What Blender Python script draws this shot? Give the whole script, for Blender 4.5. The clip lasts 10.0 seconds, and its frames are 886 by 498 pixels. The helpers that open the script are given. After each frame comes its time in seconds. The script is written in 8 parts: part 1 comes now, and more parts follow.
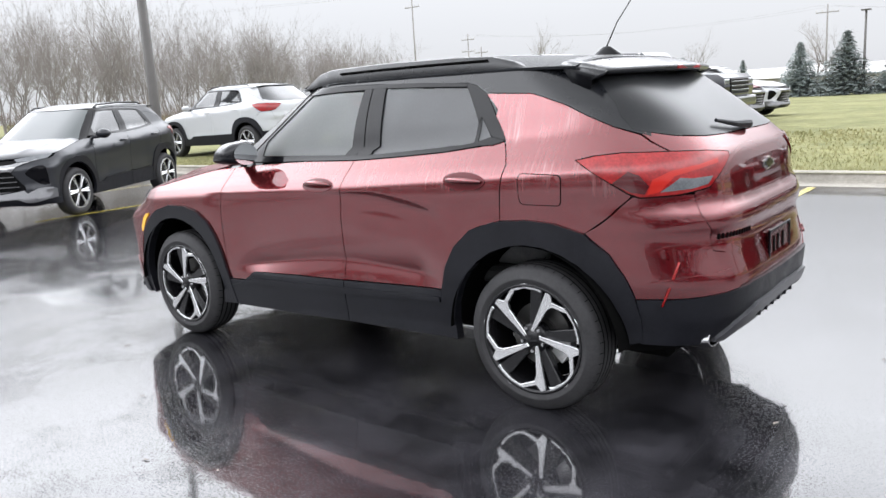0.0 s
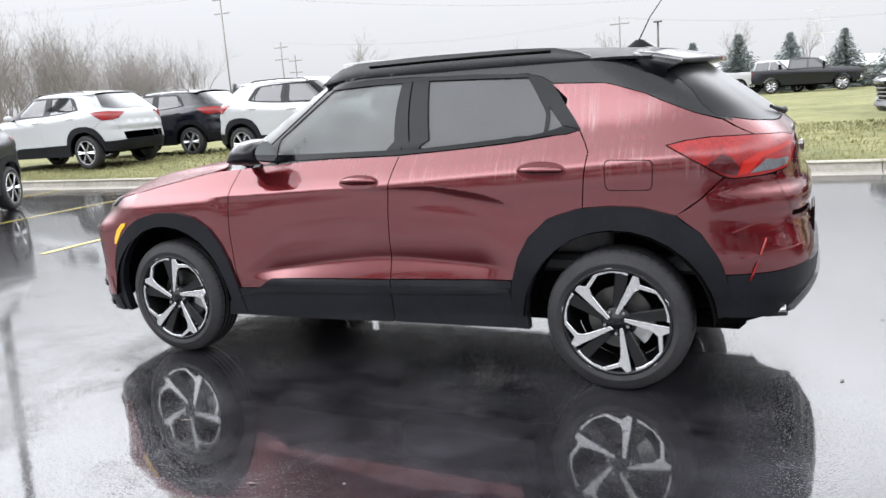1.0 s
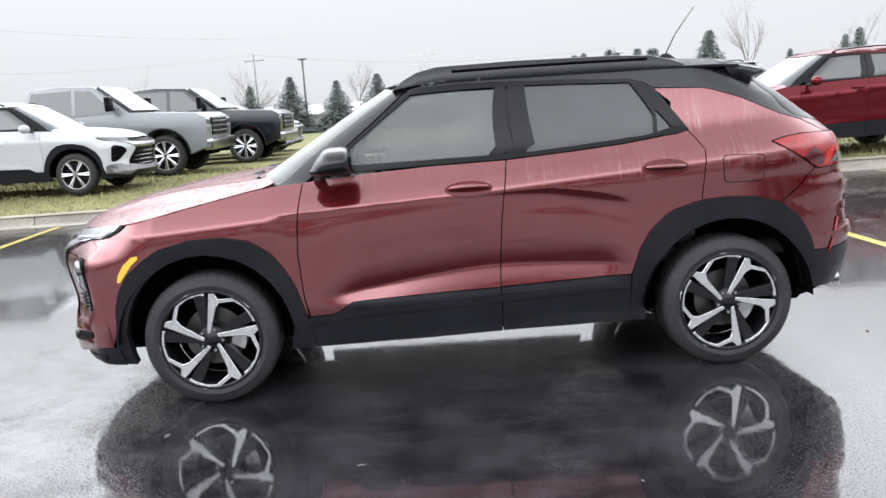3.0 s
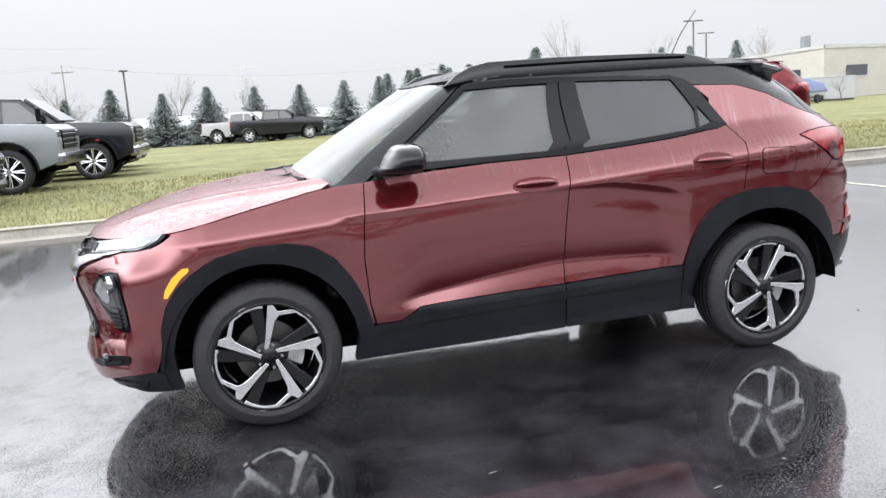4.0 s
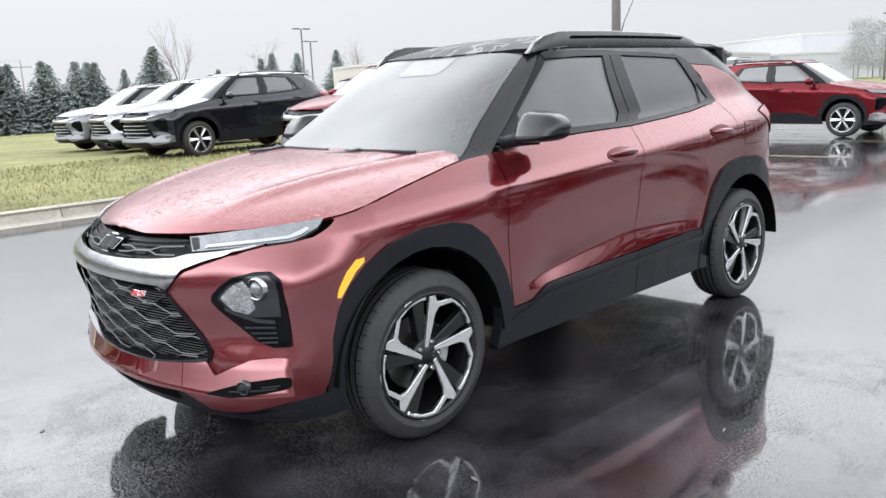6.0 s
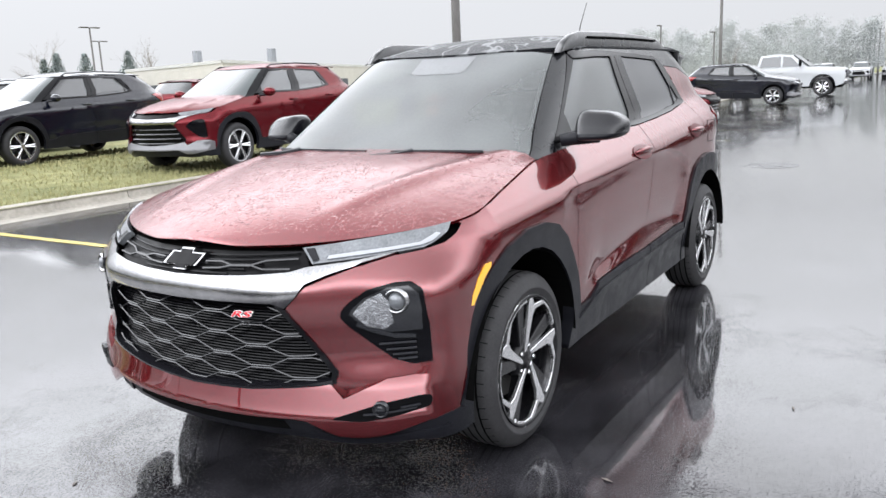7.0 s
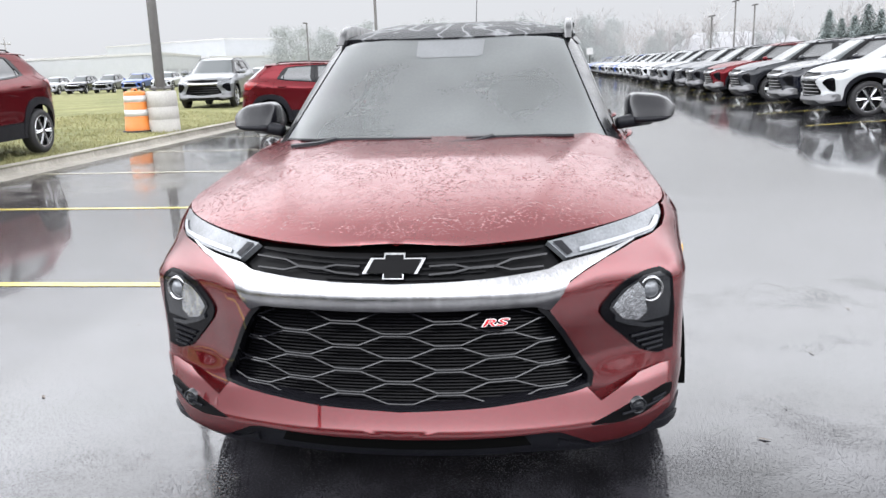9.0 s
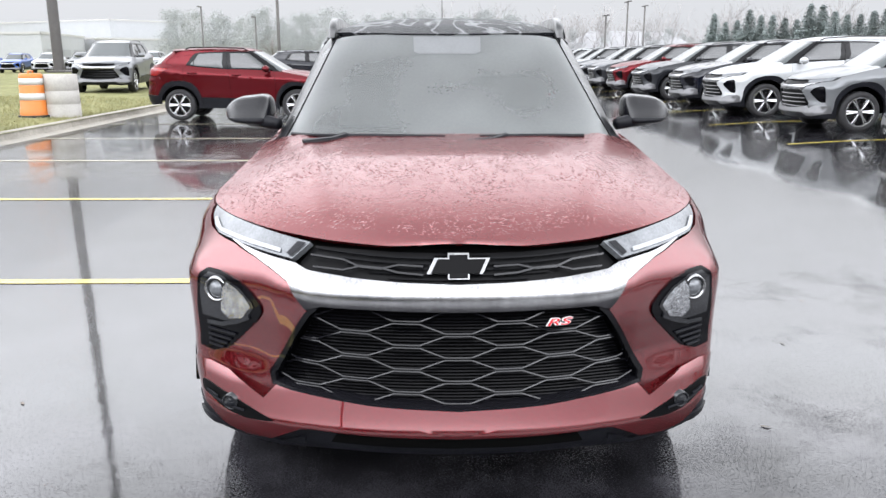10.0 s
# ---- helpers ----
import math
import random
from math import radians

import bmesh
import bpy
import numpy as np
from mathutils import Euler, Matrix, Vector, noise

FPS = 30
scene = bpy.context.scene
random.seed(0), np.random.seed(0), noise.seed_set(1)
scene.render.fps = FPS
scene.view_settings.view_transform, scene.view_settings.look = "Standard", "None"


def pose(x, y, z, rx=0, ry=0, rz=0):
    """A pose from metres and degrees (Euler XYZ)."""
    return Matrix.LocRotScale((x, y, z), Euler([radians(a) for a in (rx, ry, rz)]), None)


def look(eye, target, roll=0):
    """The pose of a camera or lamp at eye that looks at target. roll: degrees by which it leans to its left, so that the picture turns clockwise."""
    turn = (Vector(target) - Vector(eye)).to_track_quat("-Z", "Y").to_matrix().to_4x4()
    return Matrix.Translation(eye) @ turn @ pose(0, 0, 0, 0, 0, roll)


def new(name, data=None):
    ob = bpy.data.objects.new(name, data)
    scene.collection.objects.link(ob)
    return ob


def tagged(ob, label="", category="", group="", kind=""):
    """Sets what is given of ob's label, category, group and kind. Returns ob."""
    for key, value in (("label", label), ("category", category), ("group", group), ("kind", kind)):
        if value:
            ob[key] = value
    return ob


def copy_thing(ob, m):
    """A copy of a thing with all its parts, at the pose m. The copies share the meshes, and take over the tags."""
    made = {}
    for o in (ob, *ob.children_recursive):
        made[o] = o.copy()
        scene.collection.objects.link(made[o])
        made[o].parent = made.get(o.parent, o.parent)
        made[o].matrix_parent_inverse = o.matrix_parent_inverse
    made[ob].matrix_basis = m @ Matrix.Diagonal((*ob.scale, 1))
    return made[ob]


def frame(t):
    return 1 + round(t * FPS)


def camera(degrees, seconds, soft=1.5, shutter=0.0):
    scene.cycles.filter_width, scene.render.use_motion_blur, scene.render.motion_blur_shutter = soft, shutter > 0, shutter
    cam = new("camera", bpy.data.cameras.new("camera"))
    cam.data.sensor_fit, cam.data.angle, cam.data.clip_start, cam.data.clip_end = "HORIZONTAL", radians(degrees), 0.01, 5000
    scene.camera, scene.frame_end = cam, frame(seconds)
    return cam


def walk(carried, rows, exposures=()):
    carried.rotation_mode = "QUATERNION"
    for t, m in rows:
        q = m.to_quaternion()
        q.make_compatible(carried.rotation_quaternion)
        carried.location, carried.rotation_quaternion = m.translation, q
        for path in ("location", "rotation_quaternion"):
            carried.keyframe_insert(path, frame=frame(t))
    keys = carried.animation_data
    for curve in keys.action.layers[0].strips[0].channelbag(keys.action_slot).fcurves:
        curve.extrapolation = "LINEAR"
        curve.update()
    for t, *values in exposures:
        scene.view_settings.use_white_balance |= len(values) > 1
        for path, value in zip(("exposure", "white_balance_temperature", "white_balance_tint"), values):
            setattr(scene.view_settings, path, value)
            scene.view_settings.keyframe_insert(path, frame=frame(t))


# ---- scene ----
import collections

cam = camera(58.4, 10.0)
PATH = [
    (0, (-3.141, 3.774, 1.442), (-1.921, 2.236, 1.06), -3.6),
    (0.5, (-2.641, 4.097, 1.441), (-1.603, 2.433, 1.051), -4.2),
    (1, (-2.089, 4.365, 1.44), (-1.261, 2.587, 1.048), -4.1),
    (1.5, (-1.51, 4.57, 1.44), (-0.907, 2.703, 1.05), -3.8),
    (2, (-0.937, 4.708, 1.459), (-0.564, 2.781, 1.074), -3.6),
    (2.5, (-0.337, 4.759, 1.446), (-0.188, 2.799, 1.08), -3.6),
    (4, (1.405, 4.445, 1.416), (0.908, 2.541, 1.059), -3.8),
    (4.5, (1.949, 4.142, 1.391), (1.221, 2.316, 1.024), -3.4),
    (5, (2.459, 3.849, 1.377), (1.508, 2.13, 0.998), -2.9),
    (5.5, (2.896, 3.483, 1.365), (1.739, 1.899, 0.974), -2.7),
    (6.8, (3.823, 2.35, 1.376), (2.225, 1.218, 0.97), -2.7),
    (7, (3.915, 2.151, 1.388), (2.263, 1.101, 0.979), -2.5),
    (7.5, (4.13, 1.674, 1.404), (2.362, 0.837, 0.989), -2.4),
    (8, (4.19, 1.194, 1.392), (2.336, 0.576, 0.967), -2.5),
    (8.5, (4.284, 0.765, 1.387), (2.377, 0.35, 0.951), -2.2),
    (9, (4.302, 0.398, 1.391), (2.367, 0.165, 0.942), -1.8),
    (9.5, (4.276, 0.118, 1.404), (2.332, 0.036, 0.941), -1.1),
    (10, (4.324, -0.075, 1.423), (2.381, -0.047, 0.949), -0.0),
]
walk(cam, [(t, look(eye, target, roll)) for t, eye, target, roll in PATH])

# ---- sky and light: bright overcast, light sleet ----
world = bpy.data.worlds.new("overcast_sky")
scene.world = world
world.use_nodes = True
wn, wl = world.node_tree.nodes, world.node_tree.links
wn.clear()
w_out = wn.new("ShaderNodeOutputWorld")
w_bg = wn.new("ShaderNodeBackground")
w_sky = wn.new("ShaderNodeTexSky")
w_sky.sky_type, w_sky.sun_disc = "NISHITA", False
w_sky.sun_elevation, w_sky.sun_rotation = radians(50), radians(200)
w_hsv = wn.new("ShaderNodeHueSaturation")
w_hsv.inputs["Saturation"].default_value = 0.1
w_hsv.inputs["Value"].default_value = 0.006
w_tc = wn.new("ShaderNodeTexCoord")
w_sep = wn.new("ShaderNodeSeparateXYZ")
w_ramp = wn.new("ShaderNodeValToRGB")
w_noise = wn.new("ShaderNodeTexNoise")
w_noise.inputs["Scale"].default_value, w_noise.inputs["Detail"].default_value = 2.2, 3
w_nr = wn.new("ShaderNodeMapRange")
w_nr.inputs["To Min"].default_value, w_nr.inputs["To Max"].default_value = 0.97, 1.03
w_mul = wn.new("ShaderNodeMix")
w_mul.data_type, w_mul.blend_type = "RGBA", "MULTIPLY"
w_mul.inputs[0].default_value = 1
w_add = wn.new("ShaderNodeMix")
w_add.data_type, w_add.blend_type = "RGBA", "ADD"
w_add.inputs[0].default_value = 1
cr = w_ramp.color_ramp
cr.elements[0].position, cr.elements[0].color = 0.0, (0.25, 0.256, 0.272, 1)
cr.elements[1].position, cr.elements[1].color = 1.0, (0.58, 0.6, 0.63, 1)
for p, v in ((0.02, 0.262), (0.15, 0.295), (0.25, 0.6), (0.36, 1.2), (0.46, 1.75), (0.58, 1.8), (0.78, 0.95)):
    e = cr.elements.new(p)
    e.color = (v * 0.975, v, v * 1.06, 1)
wl.new(w_tc.outputs["Generated"], w_sep.inputs[0])
wl.new(w_sep.outputs["Z"], w_ramp.inputs[0])
wl.new(w_tc.outputs["Generated"], w_noise.inputs["Vector"])
wl.new(w_noise.outputs[0], w_nr.inputs["Value"])
# the cloud deck is brighter towards the veiled sun in the south-east than over the lane
w_side = wn.new("ShaderNodeVectorMath")
w_side.operation = "DOT_PRODUCT"
w_side.inputs[1].default_value = (0.62, -0.3, 0.0)
w_grad, w_tot = wn.new("ShaderNodeMath"), wn.new("ShaderNodeMath")
w_grad.operation, w_tot.operation = "MULTIPLY", "ADD"
wl.new(w_tc.outputs["Generated"], w_side.inputs[0])
wl.new(w_side.outputs["Value"], w_grad.inputs[0])
wl.new(w_sep.outputs["Z"], w_grad.inputs[1])
wl.new(w_nr.outputs[0], w_tot.inputs[0])
wl.new(w_grad.outputs[0], w_tot.inputs[1])
wl.new(w_ramp.outputs[0], w_mul.inputs[6])
wl.new(w_tot.outputs[0], w_mul.inputs[7])
wl.new(w_sky.outputs[0], w_hsv.inputs["Color"])
wl.new(w_mul.outputs[2], w_add.inputs[6])
wl.new(w_hsv.outputs[0], w_add.inputs[7])
wl.new(w_add.outputs[2], w_bg.inputs[0])
w_bg.inputs[1].default_value = 2.65
wl.new(w_bg.outputs[0], w_out.inputs[0])

sun_data = bpy.data.lights.new("sun", "SUN")
sun_data.energy, sun_data.angle, sun_data.color = 0.6, radians(150), (0.98, 0.985, 1.0)
sun = new("sun", sun_data)
sun.matrix_world = look((0, 0, 50), (14, -20, 0))
scene.view_settings.exposure = 0.0

# ---- materials ----
def mat(name, col, rough=0.5, metal=0.0, coat=0.0, spec=0.5, bump=0.0, bscale=40.0, var=0.0, vscale=4.0, col2=None, trans=0.0, ior=1.45, rand=0.0, coat_rough=0.03, rvar=0.0, stretch=None, emit=None, alpha=1.0):
    """Principled material with two-scale colour variation, relief and roughness variation."""
    m = bpy.data.materials.new(name)
    m.use_nodes = True
    n, l = m.node_tree.nodes, m.node_tree.links
    b = n["Principled BSDF"]
    c4 = (*col, 1)
    b.inputs["Base Color"].default_value = c4
    b.inputs["Roughness"].default_value, b.inputs["Metallic"].default_value = rough, metal
    b.inputs["Coat Weight"].default_value, b.inputs["Coat Roughness"].default_value = coat, coat_rough
    b.inputs["Specular IOR Level"].default_value, b.inputs["IOR"].default_value = spec, ior
    b.inputs["Transmission Weight"].default_value, b.inputs["Alpha"].default_value = trans, alpha
    if emit:
        b.inputs["Emission Color"].default_value, b.inputs["Emission Strength"].default_value = c4, emit
    tc = n.new("ShaderNodeTexCoord")
    vec = tc.outputs["Object"]
    if stretch:
        mp = n.new("ShaderNodeMapping")
        mp.inputs["Scale"].default_value = stretch
        l.new(vec, mp.inputs[0])
        vec = mp.outputs[0]

    def noise_node(scale, detail=4, rough_=0.6):
        t = n.new("ShaderNodeTexNoise")
        t.inputs["Scale"].default_value, t.inputs["Detail"].default_value, t.inputs["Roughness"].default_value = scale, detail, rough_
        l.new(vec, t.inputs["Vector"])
        return t.outputs[0]

    def ranged(src, lo, hi, a=0.3, z=0.7):
        r = n.new("ShaderNodeMapRange")
        r.inputs[1].default_value, r.inputs[2].default_value, r.inputs[3].default_value, r.inputs[4].default_value = a, z, lo, hi
        l.new(src, r.inputs[0])
        return r.outputs[0]

    if var or col2:
        mix = n.new("ShaderNodeMix")
        mix.data_type = "RGBA"
        mix.inputs[6].default_value = (*[c * (1 - var) for c in col], 1)
        mix.inputs[7].default_value = (*(col2 or [min(1, c * (1 + var)) for c in col]), 1)
        big, small = noise_node(vscale), noise_node(vscale * 9)
        ad = n.new("ShaderNodeMath")
        ad.operation = "MULTIPLY_ADD"
        l.new(small, ad.inputs[0])
        ad.inputs[1].default_value = 0.5
        sc = n.new("ShaderNodeMath")
        sc.operation = "MULTIPLY"
        l.new(big, sc.inputs[0])
        sc.inputs[1].default_value = 0.5
        l.new(sc.outputs[0], ad.inputs[2])
        l.new(ranged(ad.outputs[0], 0, 1, 0.35, 0.65), mix.inputs[0])
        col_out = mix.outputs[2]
        if rand:
            oi = n.new("ShaderNodeObjectInfo")
            hs = n.new("ShaderNodeHueSaturation")
            l.new(ranged(oi.outputs["Random"], 1 - rand, 1 + rand, 0, 1), hs.inputs["Value"])
            l.new(col_out, hs.inputs["Color"])
            col_out = hs.outputs[0]
        l.new(col_out, b.inputs["Base Color"])
    if rvar:
        l.new(ranged(noise_node(vscale * 2), max(0.02, rough - rvar), rough + rvar), b.inputs["Roughness"])
    if bump:
        bp = n.new("ShaderNodeBump")
        bp.inputs["Strength"].default_value, bp.inputs["Distance"].default_value = 1.0, bump
        l.new(noise_node(bscale, 5), bp.inputs["Height"])
        l.new(bp.outputs[0], b.inputs["Normal"])
    return m


def wet_asphalt():
    """Sealed black asphalt under a thin, uneven film of water: dry-ish crowns and standing sheets."""
    m = bpy.data.materials.new("wet_asphalt")
    m.use_nodes = True
    n, l = m.node_tree.nodes, m.node_tree.links
    n.clear()
    out, mixs = n.new("ShaderNodeOutputMaterial"), n.new("ShaderNodeMixShader")
    dif, glo, fre = n.new("ShaderNodeBsdfPrincipled"), n.new("ShaderNodeBsdfGlossy"), n.new("ShaderNodeLayerWeight")
    tc = n.new("ShaderNodeTexCoord")

    def nz(scale, detail, rough_=0.6, dist=0.0, vec=None):
        t = n.new("ShaderNodeTexNoise")
        t.inputs["Scale"].default_value, t.inputs["Detail"].default_value = scale, detail
        t.inputs["Roughness"].default_value, t.inputs["Distortion"].default_value = rough_, dist
        l.new(vec or tc.outputs["Object"], t.inputs["Vector"])
        return t.outputs[0]

    def mr(src, a, b_, c, d):
        r = n.new("ShaderNodeMapRange")
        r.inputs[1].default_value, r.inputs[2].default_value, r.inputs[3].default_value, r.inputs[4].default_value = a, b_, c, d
        l.new(src, r.inputs[0])
        return r.outputs[0]

    def mth(op, a, b_):
        r = n.new("ShaderNodeMath")
        r.operation = op
        for i, v in enumerate((a, b_)):
            if isinstance(v, (int, float)):
                r.inputs[i].default_value = v
            else:
                l.new(v, r.inputs[i])
        return r.outputs[0]

    mp = n.new("ShaderNodeMapping")
    mp.inputs["Scale"].default_value = (1.0, 0.45, 1.0)
    l.new(tc.outputs["Object"], mp.inputs[0])
    film = mth("ADD", mth("MULTIPLY", nz(0.22, 3, 0.55, 0.6, mp.outputs[0]), 0.55), mth("ADD", mth("MULTIPLY", nz(1.7, 4, 0.6, 0.3), 0.33), mth("MULTIPLY", nz(16, 4, 0.7), 0.12)))
    wet = mr(film, 0.38, 0.46, 0.0, 1.0)
    grit = nz(160, 4, 0.7)
    dif.inputs["Roughness"].default_value = 0.7
    dif.inputs["Specular IOR Level"].default_value = 0.0
    cm = n.new("ShaderNodeMix")
    cm.data_type = "RGBA"
    cm.inputs[6].default_value, cm.inputs[7].default_value = (0.006, 0.006, 0.007, 1), (0.055, 0.053, 0.061, 1)
    l.new(mr(mth("ADD", mth("MULTIPLY", grit, 0.45), mth("MULTIPLY", nz(2.2, 5), 0.55)), 0.42, 0.66, 0, 1), cm.inputs[0])
    l.new(cm.outputs[2], dif.inputs["Base Color"])
    bp = n.new("ShaderNodeBump")
    bp.inputs["Distance"].default_value = 0.004
    l.new(mr(wet, 0, 1, 0.32, 0.2), bp.inputs["Strength"])
    hgt = mth("ADD", mr(mth("SUBTRACT", nz(105, 3, 0.7), mth("MULTIPLY", wet, 0.08)), 0.48, 0.75, 0, 1), mth("MULTIPLY", nz(14, 2, 0.5), 0.35))
    l.new(hgt, bp.inputs["Height"])
    bd = n.new("ShaderNodeBump")
    bd.inputs["Distance"].default_value, bd.inputs["Strength"].default_value = 0.006, 0.8
    l.new(grit, bd.inputs["Height"])
    l.new(bd.outputs[0], dif.inputs["Normal"])
    l.new(bp.outputs[0], glo.inputs["Normal"])
    l.new(bp.outputs[0], fre.inputs["Normal"])
    l.new(mr(wet, 0, 1, 0.085, 0.055), glo.inputs["Roughness"])
    fre.inputs["Blend"].default_value = 0.5
    gloss = mth("ADD", mth("MULTIPLY", mth("POWER", mr(fre.outputs["Facing"], 0.4, 1.0, 0.0, 1.0), 1.4), 0.96), 0.02)
    l.new(mth("MULTIPLY", gloss, mr(wet, 0, 1, 0.94, 1.0)), mixs.inputs[0])
    l.new(dif.outputs[0], mixs.inputs[1])
    l.new(glo.outputs[0], mixs.inputs[2])
    l.new(mixs.outputs[0], out.inputs[0])
    return m


def glass(name, tint, rough=0.0, mist_glare=0.0, f0=0.06, power=3.5, film=(0.6, 0.62, 0.62)):
    """Thin pane: tinted see-through with a Fresnel mirror coat and a grey veil of wet and sky glare."""
    m = bpy.data.materials.new(name)
    m.use_nodes = True
    n, l = m.node_tree.nodes, m.node_tree.links
    n.clear()
    out, mixs = n.new("ShaderNodeOutputMaterial"), n.new("ShaderNodeMixShader")
    tr, gl, fr = n.new("ShaderNodeBsdfTransparent"), n.new("ShaderNodeBsdfGlossy"), n.new("ShaderNodeLayerWeight")
    tr.inputs[0].default_value = (*tint, 1)
    gl.inputs["Roughness"].default_value = rough
    fr.inputs[0].default_value = 0.5
    pw, ma = n.new("ShaderNodeMath"), n.new("ShaderNodeMath")
    pw.operation, ma.operation = "POWER", "MULTIPLY_ADD"
    l.new(fr.outputs["Facing"], pw.inputs[0])
    pw.inputs[1].default_value = power
    l.new(pw.outputs[0], ma.inputs[0])
    ma.inputs[1].default_value, ma.inputs[2].default_value = 1 - f0, f0
    l.new(ma.outputs[0], mixs.inputs[0])
    l.new(tr.outputs[0], mixs.inputs[1])
    l.new(gl.outputs[0], mixs.inputs[2])
    top = mixs.outputs[0]
    # wet mist and soft sky glare, both put into one diffuse grey
    if mist_glare:
        di, mx = n.new("ShaderNodeBsdfDiffuse"), n.new("ShaderNodeMixShader")
        mx.inputs[0].default_value = mist_glare
        tc, wet, fine, add, ramp = n.new("ShaderNodeTexCoord"), n.new("ShaderNodeTexNoise"), n.new("ShaderNodeTexNoise"), n.new("ShaderNodeMath"), n.new("ShaderNodeMix")
        for node, size, detail in ((wet, 2.2, 1.5), (fine, 85.0, 2.0)):
            node.inputs["Scale"].default_value, node.inputs["Detail"].default_value = size, detail
            l.new(tc.outputs["Object"], node.inputs["Vector"])
        add.operation = "MULTIPLY_ADD"
        l.new(fine.outputs[0], add.inputs[0])
        add.inputs[1].default_value = 0.2
        l.new(wet.outputs[0], add.inputs[2])
        span = n.new("ShaderNodeMapRange")
        span.inputs[1].default_value, span.inputs[2].default_value = 0.45, 0.85
        l.new(add.outputs[0], span.inputs[0])
        ramp.data_type = "RGBA"
        ramp.inputs[6].default_value, ramp.inputs[7].default_value = (*[c * 0.78 for c in film], 1), (*[c * 1.22 for c in film], 1)
        l.new(span.outputs[0], ramp.inputs[0])
        l.new(ramp.outputs[2], di.inputs[0])
        l.new(top, mx.inputs[1])
        l.new(di.outputs[0], mx.inputs[2])
        top = mx.outputs[0]
    l.new(top, out.inputs[0])
    return m


M_ASPHALT = wet_asphalt()
M_GRASS = mat("winter_grass", (0.165, 0.175, 0.075), 0.9, var=0.3, vscale=0.35, col2=(0.27, 0.262, 0.125), bump=0.03, bscale=30, spec=0.2)
M_BLADE = mat("grass_blade", (0.235, 0.235, 0.1), 0.8, var=0.3, vscale=1.5, col2=(0.36, 0.335, 0.18), spec=0.2)
M_CONCRETE = mat("kerb_concrete", (0.28, 0.262, 0.228), 0.75, var=0.25, vscale=2.0, bump=0.004, bscale=60, spec=0.4)
M_WHITELINE = mat("road_paint_pale", (0.44, 0.41, 0.3), 0.25, var=0.25, vscale=6, bump=0.001, bscale=200, coat=0.4)
M_YELLOW = mat("road_paint_yellow", (0.52, 0.42, 0.09), 0.25, var=0.15, vscale=6, bump=0.001, bscale=200, coat=0.4)
M_BARK = mat("grey_bark", (0.16, 0.14, 0.125), 0.9, var=0.3, vscale=3, bump=0.01, bscale=20)
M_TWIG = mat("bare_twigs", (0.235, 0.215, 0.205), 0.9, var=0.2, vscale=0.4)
# far woods: distance haze put into this paler base colour
M_HAZETWIG = mat("far_twigs", (0.36, 0.345, 0.34), 0.9, var=0.2, vscale=0.4)
# needle greys lightened to carry some of the distance haze
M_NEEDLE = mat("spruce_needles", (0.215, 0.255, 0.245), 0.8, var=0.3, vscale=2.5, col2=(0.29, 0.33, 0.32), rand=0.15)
# pines paled the same way, haze held in the colour
M_HAZEPINE = mat("far_conifer", (0.3, 0.315, 0.31), 0.85, var=0.25, vscale=1.0, rand=0.15)
M_STEEL = mat("bronze_pole_paint", (0.075, 0.07, 0.065), 0.45, var=0.15, vscale=3)
M_WOODPOLE = mat("weathered_pole_wood", (0.23, 0.22, 0.21), 0.85, var=0.2, vscale=4)
M_GALV = mat("galvanised_steel", (0.55, 0.56, 0.57), 0.5, metal=0.2, var=0.1, vscale=3)
M_WALLTAN = mat("tan_block_wall", (0.46, 0.44, 0.40), 0.85, var=0.08, vscale=0.6)
M_WALLWHITE = mat("white_metal_siding", (0.4, 0.41, 0.42), 0.7, var=0.05, vscale=0.5)
M_WALLGREY = mat("grey_block_wall", (0.36, 0.345, 0.32), 0.85, var=0.1, vscale=0.5)
M_ROOF = mat("pale_roofing", (0.46, 0.455, 0.44), 0.8, var=0.07, vscale=0.3)
M_VENT = mat("roof_vent_grey", (0.2, 0.21, 0.22), 0.7, var=0.1, vscale=2)
M_DARKPANE = mat("dark_window", (0.06, 0.065, 0.075), 0.2)
M_DOCK = mat("dock_door", (0.3, 0.31, 0.32), 0.6)
M_DRUM = mat("orange_plastic", (0.56, 0.17, 0.03), 0.45, var=0.1, vscale=5)
M_BAND = mat("white_reflective_band", (0.55, 0.54, 0.53), 0.4, var=0.08, vscale=8)
M_PALECONC = mat("pale_concrete", (0.40, 0.385, 0.36), 0.8, var=0.12, vscale=3, bump=0.004, bscale=50)

# ---- helpers for meshes ----
def mesh_ob(name, verts, faces, material, parent=None, label="", smooth=False):
    me = bpy.data.meshes.new(name)
    me.from_pydata([tuple(v) for v in verts], [], faces)
    me.materials.append(material)
    if smooth:
        me.polygons.foreach_set("use_smooth", [True] * len(me.polygons))
    me.update()
    ob = new(name, me)
    if parent is not None:
        ob.parent = parent
    if label:
        ob["label"] = label
    return ob


def part(name, bm, material, parent, label="", smooth=False, m=None):
    """Links a bmesh as one mesh object under a thing or a part."""
    if m is not None:
        bmesh.ops.transform(bm, matrix=m, verts=bm.verts)
    me = bpy.data.meshes.new(name)
    bm.to_mesh(me)
    bm.free()
    me.materials.append(material)
    if smooth:
        me.polygons.foreach_set("use_smooth", [True] * len(me.polygons))
    ob = new(name, me)
    if parent is not None:
        ob.parent = parent
    if label:
        ob["label"] = label
    return ob


